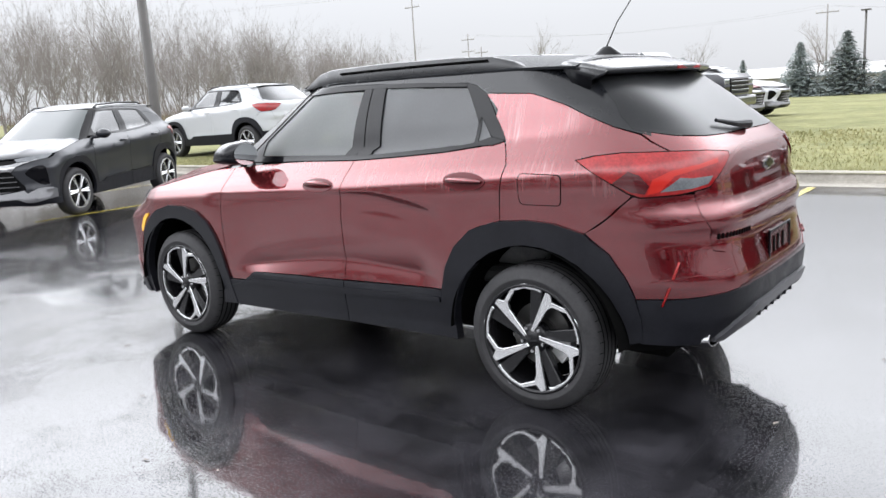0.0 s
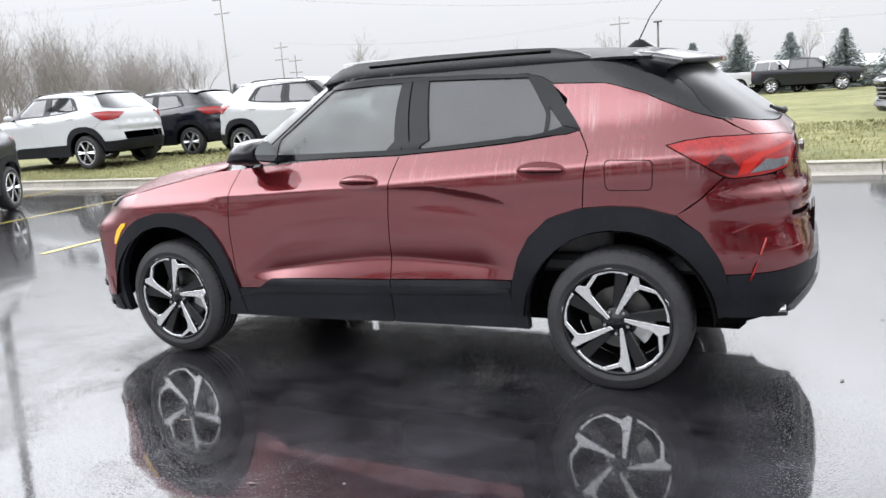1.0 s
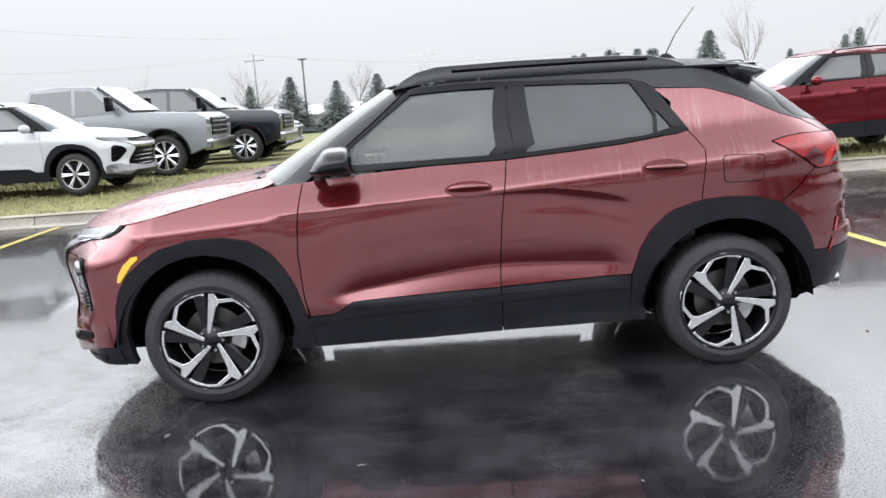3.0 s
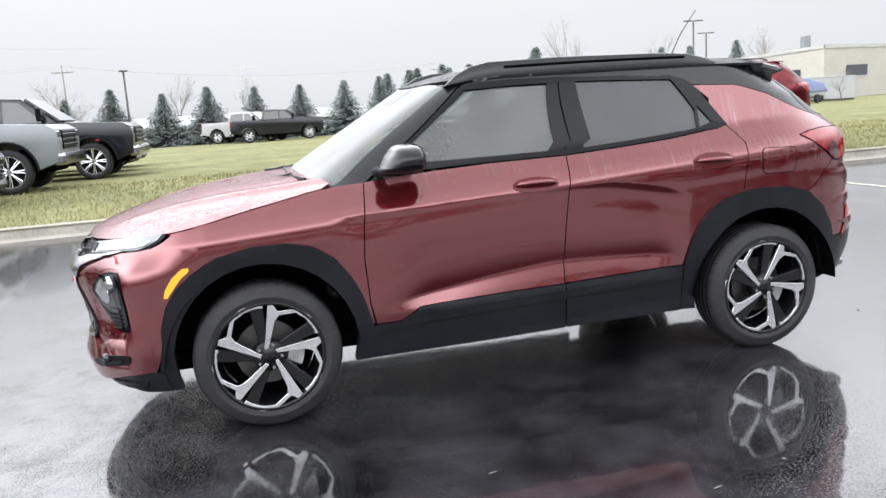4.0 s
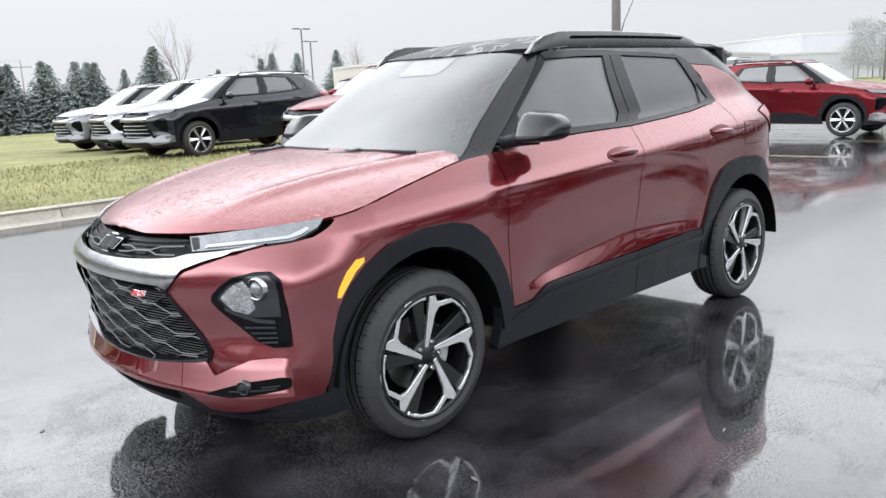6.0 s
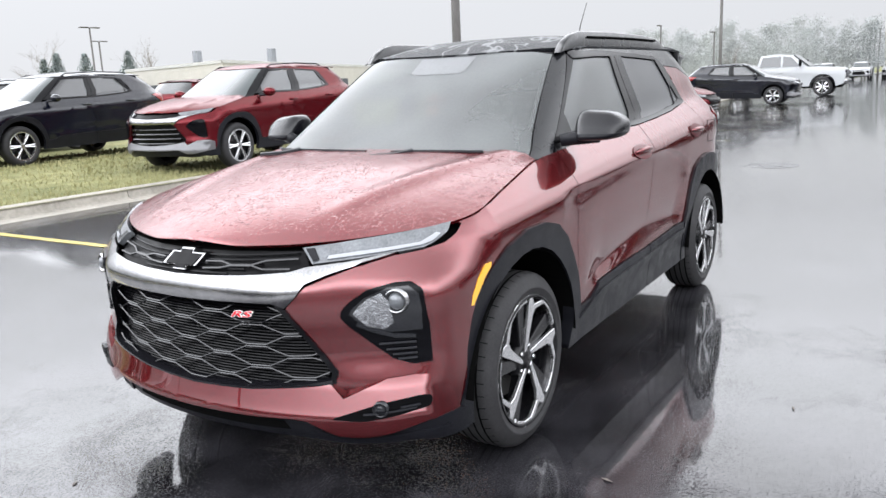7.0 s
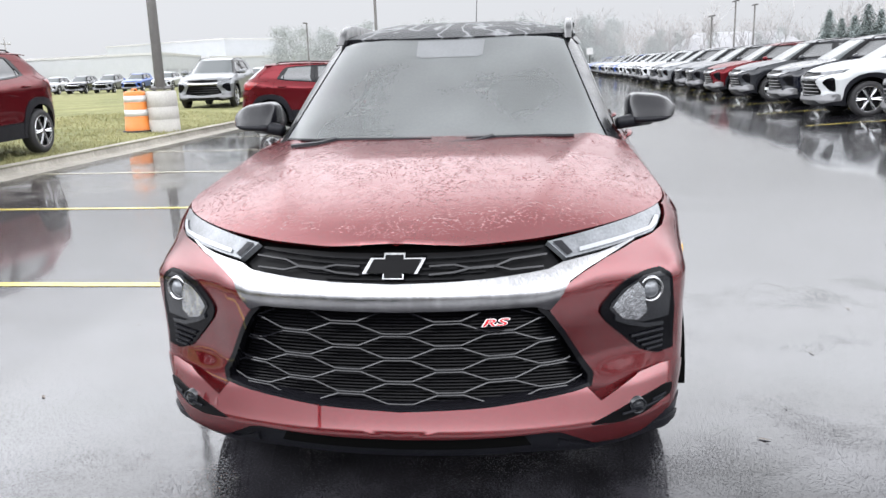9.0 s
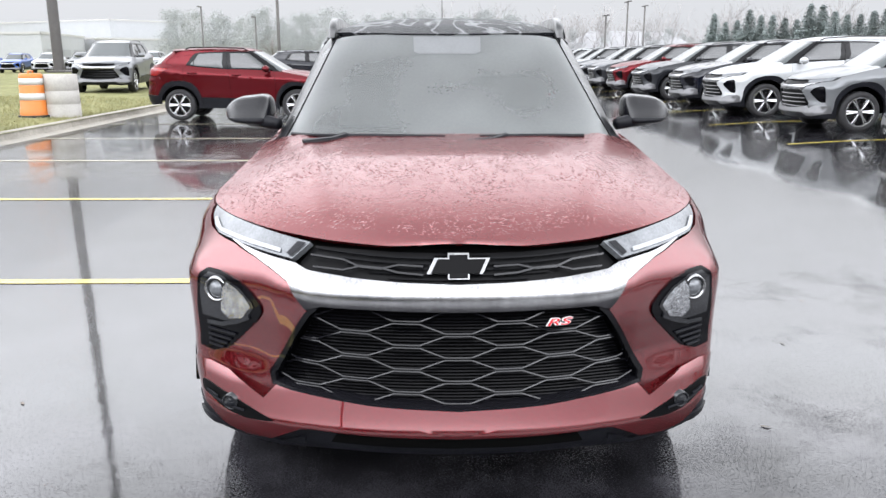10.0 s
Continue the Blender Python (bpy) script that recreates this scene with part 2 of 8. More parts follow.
def box_bm(x0, x1, y0, y1, z0, z1, bev=0.0, seg=1):
    bm = bmesh.new()
    bmesh.ops.create_cube(bm, size=1)
    for v in bm.verts:
        v.co = Vector(((x0, x1)[v.co.x > 0], (y0, y1)[v.co.y > 0], (z0, z1)[v.co.z > 0]))
    if bev:
        bmesh.ops.bevel(bm, geom=list(bm.edges), offset=bev, segments=seg, affect="EDGES", profile=0.5)
    return bm


def lathe_bm(profile, n=24, axis="Z", a0=0.0, a1=2 * math.pi):
    """Turns (r, h) pairs round an axis."""
    bm = bmesh.new()
    full = abs(a1 - a0) > 6.28
    cnt = n if full else n + 1
    rings = []
    for k in range(cnt):
        a = a0 + (a1 - a0) * k / n
        c, s = math.cos(a), math.sin(a)
        ring = []
        for r, h in profile:
            p = (r * c, r * s, h) if axis == "Z" else (r * c, h, r * s)
            ring.append(bm.verts.new(p))
        rings.append(ring)
    for k in range(n):
        A, B = rings[k], rings[(k + 1) % cnt]
        for j in range(len(profile) - 1):
            bm.faces.new((A[j], B[j], B[j + 1], A[j + 1]))
    bmesh.ops.remove_doubles(bm, verts=bm.verts, dist=1e-6)
    bmesh.ops.recalc_face_normals(bm, faces=bm.faces)
    return bm


def tube_bm(points, radii, n=8, cap=True, bm=None):
    """A round bar along points."""
    bm = bm or bmesh.new()
    pts = [Vector(p) for p in points]
    if not isinstance(radii, (list, tuple)):
        radii = [radii] * len(pts)
    up = Vector((0.13, 0.31, 0.94))
    rings = []
    for i, p in enumerate(pts):
        d = (pts[min(i + 1, len(pts) - 1)] - pts[max(i - 1, 0)]).normalized()
        u = d.cross(up)
        u = u.normalized() if u.length > 1e-3 else Vector((1, 0, 0))
        v = d.cross(u)
        rings.append([bm.verts.new(p + (u * math.cos(a) + v * math.sin(a)) * radii[i]) for a in (2 * math.pi * k / n for k in range(n))])
    for A, B in zip(rings, rings[1:]):
        for k in range(n):
            bm.faces.new((A[k], A[(k + 1) % n], B[(k + 1) % n], B[k]))
    if cap:
        bm.faces.new(rings[0][::-1])
        bm.faces.new(rings[-1])
    return bm


def lerp_table(x, table):
    """Smooth interpolation in a table of (x, value)."""
    if x <= table[0][0]:
        return table[0][1]
    for (a, va), (b, vb) in zip(table, table[1:]):
        if x <= b:
            t = (x - a) / (b - a)
            return va + (vb - va) * t
    return table[-1][1]


# ---- ground ----
KERB_Y = -7.2
LAWN = [(-900, -4.0), (-110, -0.9), (-54, -0.25), (-30, 0.02), (-16, 0.2), (-11, 0.24), (-8.4, 0.17), (-7.36, 0.135)]


def lawn_z(y):
    return lerp_table(y, LAWN)


LOT = [(4.6, 0.0), (5.6, 0.05), (6.5, 0.1), (7.5, 0.13), (9.5, 0.17), (12, 0.2), (16, 0.21), (900, 0.22)]


def lot_z(y):
    return lerp_table(y, LOT)


gy = [KERB_Y - 0.3, 4.6, 5.1, 5.6, 6.05, 6.5, 7.0, 7.5, 8.5, 9.5, 10.7, 12, 14, 16, 900]
gv = [(x, y, lot_z(y)) for y in gy for x in (-900, 900)]
ground = mesh_ob("ground", gv, [(2 * i, 2 * i + 1, 2 * i + 3, 2 * i + 2) for i in range(len(gy) - 1)], M_ASPHALT, smooth=True)
tagged(ground, "black sealed asphalt parking lot, wet with rain", "parking lot", kind="structure")

ys = [-900, -300, -110, -80, -60, -54, -45, -36, -30, -24, -20, -16, -14, -12.5, -11, -10, -9.2, -8.4, -7.8, -7.36]
xs = [-900, -300, -120] + [-80 + 4 * i for i in range(41)] + [120, 300, 900]
lv = [(x, y, lawn_z(y) + (0.03 * noise.noise((x * 0.2, y * 0.2, 3)) if -60 < y < -8 else 0)) for y in ys for x in xs]
lf = [(j * len(xs) + i, j * len(xs) + i + 1, (j + 1) * len(xs) + i + 1, (j + 1) * len(xs) + i) for j in range(len(ys) - 1) for i in range(len(xs) - 1)]
lawn = mesh_ob("lawn", lv, lf, M_GRASS, smooth=True)
tagged(lawn, "mown winter lawn, yellow-green and wet", "lawn", kind="structure")

# kerb of cast lengths with a gutter pan
kerb = new("kerb")
tagged(kerb, "pale concrete kerb with a gutter pan along the lawn", "kerb", kind="structure")
prof = [(-0.36, -0.1), (-0.36, 0.135), (-0.34, 0.15), (-0.23, 0.15), (-0.195, 0.135), (-0.165, 0.03), (-0.13, 0.012), (0.16, 0.004), (0.165, -0.1)]
kv, kf = [], []
SEG = 3.0
for e in (0.0, SEG - 0.012):
    kv += [(e, py, pz) for py, pz in prof]
npf = len(prof)
kf = [(i, i + 1, npf + i + 1, npf + i) for i in range(npf - 1)] + [tuple(range(npf - 1, -1, -1)), tuple(range(npf, 2 * npf))]
kme = bpy.data.meshes.new("kerb_length")
kme.from_pydata(kv, [], kf)
kme.materials.append(M_CONCRETE)
for k in range(40):
    o = new("kerb_length", kme)
    o.parent, o.location = kerb, (-72 + SEG * k, KERB_Y, random.uniform(-0.003, 0.003))

# stall lines
lines = new("stall_lines")
tagged(lines, "worn yellow and pale painted stall lines on wet asphalt", "parking lines", kind="structure")


def stripe(x, y0, y1, w=0.1, skew=0.0):
    n = 24
    v, f = [], []
    for i in range(n + 1):
        y = y0 + (y1 - y0) * i / n
        e = 0.006 * noise.noise((x, y * 3, 0))
        v += [(x - w / 2 + e + skew * (y - y0), y, lot_z(y) + 0.004), (x + w / 2 + e + skew * (y - y0), y, lot_z(y) + 0.004)]
    f = [(2 * i, 2 * i + 1, 2 * i + 3, 2 * i + 2) for i in range(n)]
    mesh_ob("stripe", v, f, M_YELLOW if x > -4 or y0 > 0 else M_WHITELINE, lines)


for k in range(-12, 4):
    stripe(2.4 + 3.05 * k, -6.95, -1.5)

# ---- car body surfaces: plan curves stacked over height (metres, nose towards +x) ----
def smooth_table(x, table):
    """Monotone cubic through (x, value) pairs."""
    n = len(table)
    if x <= table[0][0]:
        return table[0][1]
    if x >= table[-1][0]:
        return table[-1][1]
    for i in range(n - 1):
        if x <= table[i + 1][0]:
            break
    x0, y0 = table[i]
    x1, y1 = table[i + 1]
    h = x1 - x0

    def slope(k):
        if k <= 0 or k >= n - 1:
            a, b = (0, 1) if k <= 0 else (n - 2, n - 1)
            return (table[b][1] - table[a][1]) / (table[b][0] - table[a][0])
        d0 = (table[k][1] - table[k - 1][1]) / (table[k][0] - table[k - 1][0])
        d1 = (table[k + 1][1] - table[k][1]) / (table[k + 1][0] - table[k][0])
        return 0.0 if d0 * d1 <= 0 else 2 * d0 * d1 / (d0 + d1)

    m0, m1 = slope(i), slope(i + 1)
    t = (x - x0) / h
    return (2 * t**3 - 3 * t**2 + 1) * y0 + (t**3 - 2 * t**2 + t) * h * m0 + (3 * t**2 - 2 * t**3) * y1 + (t**3 - t**2) * h * m1


def corner_table(n, m):
    rows = []
    for k in range(1001):
        Y = 1 - (1 - k / 1000) ** 1.5
        X = max(0.0, 1 - Y**m) ** (1 / n)
        rows.append((Y - X, X, Y))
    a = np.array(rows)
    return a[:, 0], a[:, 1], a[:, 2]


def plan_table(points):
    rows = []
    for k in range(801):
        Y = 1 - (1 - k / 800) ** 1.6
        X = smooth_table(Y, points)
        rows.append((Y - X, X, Y))
    a = np.array(rows)
    return a[:, 0], a[:, 1], a[:, 2]


PLAN_LIP = plan_table([(0, 1), (0.15, 0.994), (0.3, 0.972), (0.5, 0.91), (0.65, 0.835), (0.78, 0.74), (0.88, 0.645), (0.945, 0.565), (0.981, 0.46), (0.996, 0.3), (1, 0)])
PLAN_POD = plan_table([(0, 1), (0.15, 0.995), (0.3, 0.972), (0.49, 0.914), (0.6, 0.835), (0.675, 0.766), (0.8, 0.662), (0.9, 0.575), (0.955, 0.52), (0.983, 0.43), (0.996, 0.28), (1, 0)])


class Body:
    """A wrapped side-and-ends surface P(s, z), with s running from the nose's centre (-1) round the left side to the tail's centre."""
    xf0, xr0 = 1.55, -1.35
    nf, mf, nr, mr = 1.75, 7.0, 2.2, 4.6
    nose = [(0.15, 2.03), (0.22, 2.10), (0.30, 2.155), (0.38, 2.165), (0.5, 2.185), (0.6, 2.20), (0.7, 2.213), (0.76, 2.212), (0.80, 2.197), (0.84, 2.172), (0.88, 2.135), (0.93, 2.08), (0.97, 2.02), (1.05, 1.9)]
    screen = [(1.02, 1.2), (1.07, 1.12), (1.53, 0.36), (1.6, 0.24)]
    tail = [(0.15, -1.90), (0.25, -1.99), (0.36, -2.08), (0.48, -2.14), (0.6, -2.15), (0.7, -2.125), (0.80, -2.105), (0.85, -2.122), (0.9, -2.114), (0.95, -2.082), (1.05, -2.068), (1.13, -2.045), (1.19, -1.99), (1.24, -1.93), (1.45, -1.65), (1.56, -1.5)]
    width = [(-0.85, 0.845), (-0.7, 0.864), (-0.6, 0.874), (-0.5, 0.877), (-0.40, 0.877), (-0.30, 0.881), (-0.22, 0.887), (-0.17, 0.884), (-0.12, 0.858), (-0.06, 0.807), (0.0, 0.757), (0.12, 0.712), (0.25, 0.662), (0.34, 0.625), (0.42, 0.575), (0.5, 0.5)]
    upper = False
    fold = 1.0   # depth of the door creases

    def __init__(self, upper=False):
        self.upper = upper
        if upper:
            self.nf, self.mf = 2.2, 5.5
        self.tf, self.tr = corner_table(self.nf, self.mf), corner_table(self.nr, self.mr)
        self.ts = self.tf if upper else plan_table([(0, 1), (0.2, 0.983), (0.4, 0.91), (0.545, 0.822), (0.7, 0.69), (0.825, 0.53), (0.912, 0.37), (0.954, 0.265), (0.982, 0.16), (1, 0)])
        self.S1 = 1 + (self.xf0 - self.xr0) / 0.9

    def belt(self, x):
        return 1.082 + (1.0 - x) * 0.066

    def half(self, x, z):
        w = smooth_table(z - self.belt(x), self.width)
        # bow in plan, haunch over the rear wheel
        w *= 1 - (0.010 if x < 0 else 0.002) * (x / 1.4) ** 2
        # door hollow below the shoulder with a crease that rises rearwards
        if not self.upper and -1.0 < x < 1.0:
            f = min(1, max(0, (x + 0.86) / 0.22)) * min(1, max(0, (0.80 - x) / 0.3))
            f = f * f * (3 - 2 * f)
            # upward-facing facet over the sill, ending in a crease that rises rearwards
            zt = smooth_table(x, [(-0.9, 0.56), (-0.6, 0.59), (-0.15, 0.612), (0.2, 0.582), (0.5, 0.54), (0.8, 0.50)])
            if z > 0.47:
                up, down = (z - 0.47) / (zt - 0.47), math.exp(-(z - zt) / 0.14)
                w -= 0.036 * self.fold * f * -math.log(math.exp(-14 * up) + math.exp(-14 * min(down, 3))) / 14
            zs = smooth_table(x, [(-0.95, 0.85), (-0.76, 0.915), (-0.588, 0.958), (-0.37, 0.985), (-0.16, 0.982), (0.3, 0.972), (0.75, 0.95), (1.0, 0.94)])
            d = zs - z
            if 0 < d < 0.35:
                w -= 0.014 * self.fold * smooth_table(x, [(-0.86, 0.0), (-0.7, 0.6), (-0.45, 1.0), (-0.2, 0.6), (0.1, 0.35), (0.5, 0.5), (0.85, 0.9), (1.0, 0.0)]) * (d / 0.045) * math.exp(1 - d / 0.045) * math.exp(-max(0, d - 0.1) / 0.12)
        return w

    def xf(self, z):
        return smooth_table(z, self.screen if self.upper else self.nose)

    def xr(self, z):
        return smooth_table(z, self.tail)

    def front0(self, z):
        return self.xf(z) - 0.52 + 0.5 * min(0.4, max(0, z - 1.1)) if self.upper else self.xf0

    def corner(self, s, z):
        b = min(1, max(0, (z - 0.74) / 0.14))
        b = b * b * (3 - 2 * b)
        if self.upper:
            return np.interp(s, self.tf[0], self.tf[1]), np.interp(s, self.tf[0], self.tf[2])
        k = min(1, max(0, (z - 0.44) / 0.12))
        k = k * k * (3 - 2 * k)
        X, Y = np.interp(s, PLAN_LIP[0], PLAN_LIP[1]), np.interp(s, PLAN_LIP[0], PLAN_LIP[2])
        if k:
            X += k * (np.interp(s, PLAN_POD[0], PLAN_POD[1]) - X)
            Y += k * (np.interp(s, PLAN_POD[0], PLAN_POD[2]) - Y)
        if b and not self.upper:
            X += b * (np.interp(s, self.ts[0], self.ts[1]) - X)
            Y += b * (np.interp(s, self.ts[0], self.ts[2]) - Y)
        return X, Y

    def at(self, s, z):
        if s < 1:
            x0, xf = self.front0(z), self.xf(z)
            X, Y = self.corner(s, z)
            x = x0 + (xf - x0) * X
            return Vector((x, self.half(x, z) * Y, z))
        if s <= self.S1:
            f = (s - 1) / (self.S1 - 1)
            x0 = self.front0(z)
            xr0 = self.rear0(z)
            x = x0 + (xr0 - x0) * f
            return Vector((x, self.half(x, z), z))
        e = 1 - (s - self.S1)
        xr, xr0 = self.xr(z), self.rear0(z)
        X, Y = np.interp(e, self.tr[0], self.tr[1]), np.interp(e, self.tr[0], self.tr[2])
        x = xr0 + (xr - xr0) * X
        return Vector((x, self.half(x, z) * Y, z))

    def rear0(self, z):
        return max(self.xr0, self.xr(z) + 0.42) if not self.upper else self.xr(z) + 0.55 if z > 1.2 else max(self.xr0, self.xr(z) + 0.42)

    def s_of_x(self, x, z):
        x0, xr0 = self.front0(z), self.rear0(z)
        if x > x0:
            X = min(1, (x - x0) / (self.xf(z) - x0))
            lo, hi = -1.0, 1.0
            for _ in range(26):
                m = (lo + hi) / 2
                lo, hi = (m, hi) if self.corner(m, z)[0] > X else (lo, m)
            return (lo + hi) / 2
        if x >= xr0:
            return 1 + (self.S1 - 1) * (x0 - x) / (x0 - xr0)
        X = min(1, (x - xr0) / (self.xr(z) - xr0))
        Y = max(0, 1 - X**self.nr) ** (1 / self.mr)
        return self.S1 + 1 - (Y - X)

    def s_of_y(self, y, z, rear=False):
        lo, hi = (self.S1, self.S1 + 2) if rear else (-1, 1)
        for _ in range(34):
            mid = (lo + hi) / 2
            big = self.at(mid, z).y > y
            if rear:
                lo, hi = (mid, hi) if big else (lo, mid)
            else:
                lo, hi = (lo, mid) if big else (mid, hi)
        return (lo + hi) / 2

    def normal(self, s, z):
        e = 0.004
        a, b = self.at(s + e, z) - self.at(s - e, z), self.at(s, z + e) - self.at(s, z - e)
        n = a.cross(b)
        if s < -0.99:
            n.y = 0
        return n.normalized() if n.length > 1e-9 else Vector((1, 0, 0))


LOW, UP = Body(), Body(True)


def hood_rim(x):
    return smooth_table(x, [(0.9, 1.085), (1.03, 1.068), (1.2, 1.036), (1.4, 0.997), (1.6, 0.955), (1.7, 0.938), (1.9, 0.915), (2.05, 0.896), (2.12, 0.888), (2.16, 0.88)])


HOOD = []
for k_ in range(61):
    s_ = -1 + 2.6 * (k_ / 60) ** 1.2
    x_ = 2.0
    for _ in range(12):
        p_ = LOW.at(s_, hood_rim(x_))
        x_ = 0.5 * x_ + 0.5 * p_[0]
    HOOD.append((x_, p_[1]))
HOOD_X, HOOD_Y = [p[0] for p in HOOD][::-1], [p[1] for p in HOOD][::-1]


def hood_edge(x):
    """Half width of the bonnet at x."""
    return float(np.interp(x, HOOD_X, HOOD_Y))


def hood_z(x, y):
    edge = hood_rim(x)
    mid = smooth_table(x, [(0.9, 1.135), (1.1, 1.12), (1.4, 1.088), (1.7, 1.035), (1.9, 0.99), (2.0, 0.96), (2.08, 0.928), (2.118, 0.908), (2.145, 0.885)])
    f = min(1, abs(y) / max(hood_edge(x), 0.02))
    ridge = 0.62 - 0.24 * (x - 1.0)
    r = 0.012 * math.exp(-(((abs(y) - ridge) / 0.05) ** 2)) * max(0, min(1, (2.0 - x) / 0.3))
    dish = -0.012 * math.exp(-((abs(y) / 0.34) ** 4)) * max(0, min(1, (1.5 - x) / 0.4))
    return edge + (max(mid, edge) - edge) * (1 - f**2.6) + r + dish


def roof_edge(x):
    return UP.half(min(max(x, -1.6), 0.25), 1.53) + 0.004


def roof_z(x, y):
    top = smooth_table(x, [(-1.85, 1.50), (-1.6, 1.55), (-1.2, 1.592), (-0.6, 1.625), (-0.1, 1.617), (0.2, 1.578), (0.385, 1.525), (0.42, 1.51)])
    low = smooth_table(x, [(-1.85, 1.46), (-1.6, 1.515), (-1.2, 1.537), (0.0, 1.537), (0.28, 1.517), (0.42, 1.495)])
    f = min(1, abs(y) / roof_edge(x))
    return low + (top - low) * (1 - f**4)


# ---- car materials ----
def car_paint(name, col, rough=0.32, metal=0.55, dirt_pale=0.5, drops=True, coat=1.0):
    """Metallic clear-coated paint, rain-beaded, with pale dried-salt runs down the sides."""
    m = bpy.data.materials.new(name)
    m.use_nodes = True
    n, l = m.node_tree.nodes, m.node_tree.links
    b = n["Principled BSDF"]
    b.inputs["Metallic"].default_value, b.inputs["Roughness"].default_value = metal, rough
    b.inputs["Coat Weight"].default_value, b.inputs["Coat Roughness"].default_value = coat, 0.025
    b.inputs["Coat IOR"].default_value = 1.8 if drops else 1.45
    if metal > 0.5:
        b.inputs["Specular Tint"].default_value = (*[min(1, 0.08 + 3 * c) for c in col], 1)
    tc = n.new("ShaderNodeTexCoord")

    def nz(scale, detail, sc=None):
        t = n.new("ShaderNodeTexNoise")
        t.inputs["Scale"].default_value, t.inputs["Detail"].default_value = scale, detail
        if sc:
            mp = n.new("ShaderNodeMapping")
            mp.inputs["Scale"].default_value = sc
            l.new(tc.outputs["Object"], mp.inputs[0])
            l.new(mp.outputs[0], t.inputs["Vector"])
        else:
            l.new(tc.outputs["Object"], t.inputs["Vector"])
        return t.outputs[0]

    def mr(src, a, b_, c, d):
        r = n.new("ShaderNodeMapRange")
        r.inputs[1].default_value, r.inputs[2].default_value, r.inputs[3].default_value, r.inputs[4].default_value = a, b_, c, d
        l.new(src, r.inputs[0])
        return r.outputs[0]

    def mul(a, b_):
        r = n.new("ShaderNodeMath")
        r.operation = "MULTIPLY"
        l.new(a, r.inputs[0])
        l.new(b_, r.inputs[1])
        return r.outputs[0]

    sep = n.new("ShaderNodeSeparateXYZ")
    l.new(tc.outputs["Object"], sep.inputs[0])
    ge, gs = n.new("ShaderNodeNewGeometry"), n.new("ShaderNodeSeparateXYZ")
    l.new(ge.outputs["Normal"], gs.inputs[0])
    # runs of dried salt water hang below the windows; upward faces tinted paler, rougher
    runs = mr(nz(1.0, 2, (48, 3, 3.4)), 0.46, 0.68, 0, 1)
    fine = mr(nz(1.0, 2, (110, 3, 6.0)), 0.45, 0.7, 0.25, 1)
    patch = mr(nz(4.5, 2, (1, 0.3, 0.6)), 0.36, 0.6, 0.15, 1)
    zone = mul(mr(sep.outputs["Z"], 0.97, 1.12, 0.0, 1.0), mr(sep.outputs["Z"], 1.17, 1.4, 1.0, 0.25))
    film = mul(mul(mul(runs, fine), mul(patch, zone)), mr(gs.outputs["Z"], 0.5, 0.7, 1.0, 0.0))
    paling = n.new("ShaderNodeMath")
    paling.operation = "MULTIPLY_ADD"
    l.new(film, paling.inputs[0])
    paling.inputs[1].default_value = dirt_pale * 1.25
    l.new(mul(mr(nz(6, 4), 0.3, 0.7, 0.3, 1.0), mr(gs.outputs["Z"], 0.3, 0.85, 0.0, dirt_pale * 0.14)), paling.inputs[2])
    amount = paling.outputs[0]
    if drops:
        l.new(mr(gs.outputs["Z"], 0.6, 0.93, coat, coat * 0.7), b.inputs["Coat Weight"])
        l.new(mr(gs.outputs["Z"], 0.6, 0.93, 0.025, 0.14), b.inputs["Coat Roughness"])
    mix = n.new("ShaderNodeMix")
    mix.data_type = "RGBA"
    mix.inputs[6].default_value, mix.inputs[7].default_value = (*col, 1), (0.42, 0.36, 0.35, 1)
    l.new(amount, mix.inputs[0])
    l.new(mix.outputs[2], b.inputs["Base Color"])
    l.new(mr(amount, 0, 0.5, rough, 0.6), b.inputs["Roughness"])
    if drops:
        beads = None
        for scale, edge, mask, lo in ((58, 0.30, 7.0, 0.47), (120, 0.34, 16.0, 0.42)):
            vo = n.new("ShaderNodeTexVoronoi")
            vo.inputs["Scale"].default_value = scale
            l.new(tc.outputs["Object"], vo.inputs["Vector"])
            layer = mul(mr(vo.outputs["Distance"], 0.0, edge, 60 / scale, 0), mr(nz(mask, 3), lo, lo + 0.09, 0, 1))
            if beads:
                mx = n.new("ShaderNodeMath")
                mx.operation = "MAXIMUM"
                l.new(beads, mx.inputs[0])
                l.new(layer, mx.inputs[1])
                layer = mx.outputs[0]
            beads = layer
        h = mul(beads, mr(gs.outputs["Z"], 0.84, 0.95, 0.0, 1))
        bp = n.new("ShaderNodeBump")
        bp.inputs["Strength"].default_value, bp.inputs["Distance"].default_value = 1.0, 0.008
        l.new(h, bp.inputs["Height"])
        l.new(bp.outputs[0], b.inputs["Normal"])
        l.new(bp.outputs[0], b.inputs["Coat Normal"])
    return m


M_RED = car_paint("crimson_metallic_paint", (0.13, 0.0072, 0.011), rough=0.25, metal=0.75, dirt_pale=0.34)
M_BLKROOF = mat("black_roof_paint", (0.007, 0.0075, 0.009), 0.32, spec=0.2, coat=0.5, coat_rough=0.06, bump=0.0006, bscale=170, rvar=0.1, vscale=5)


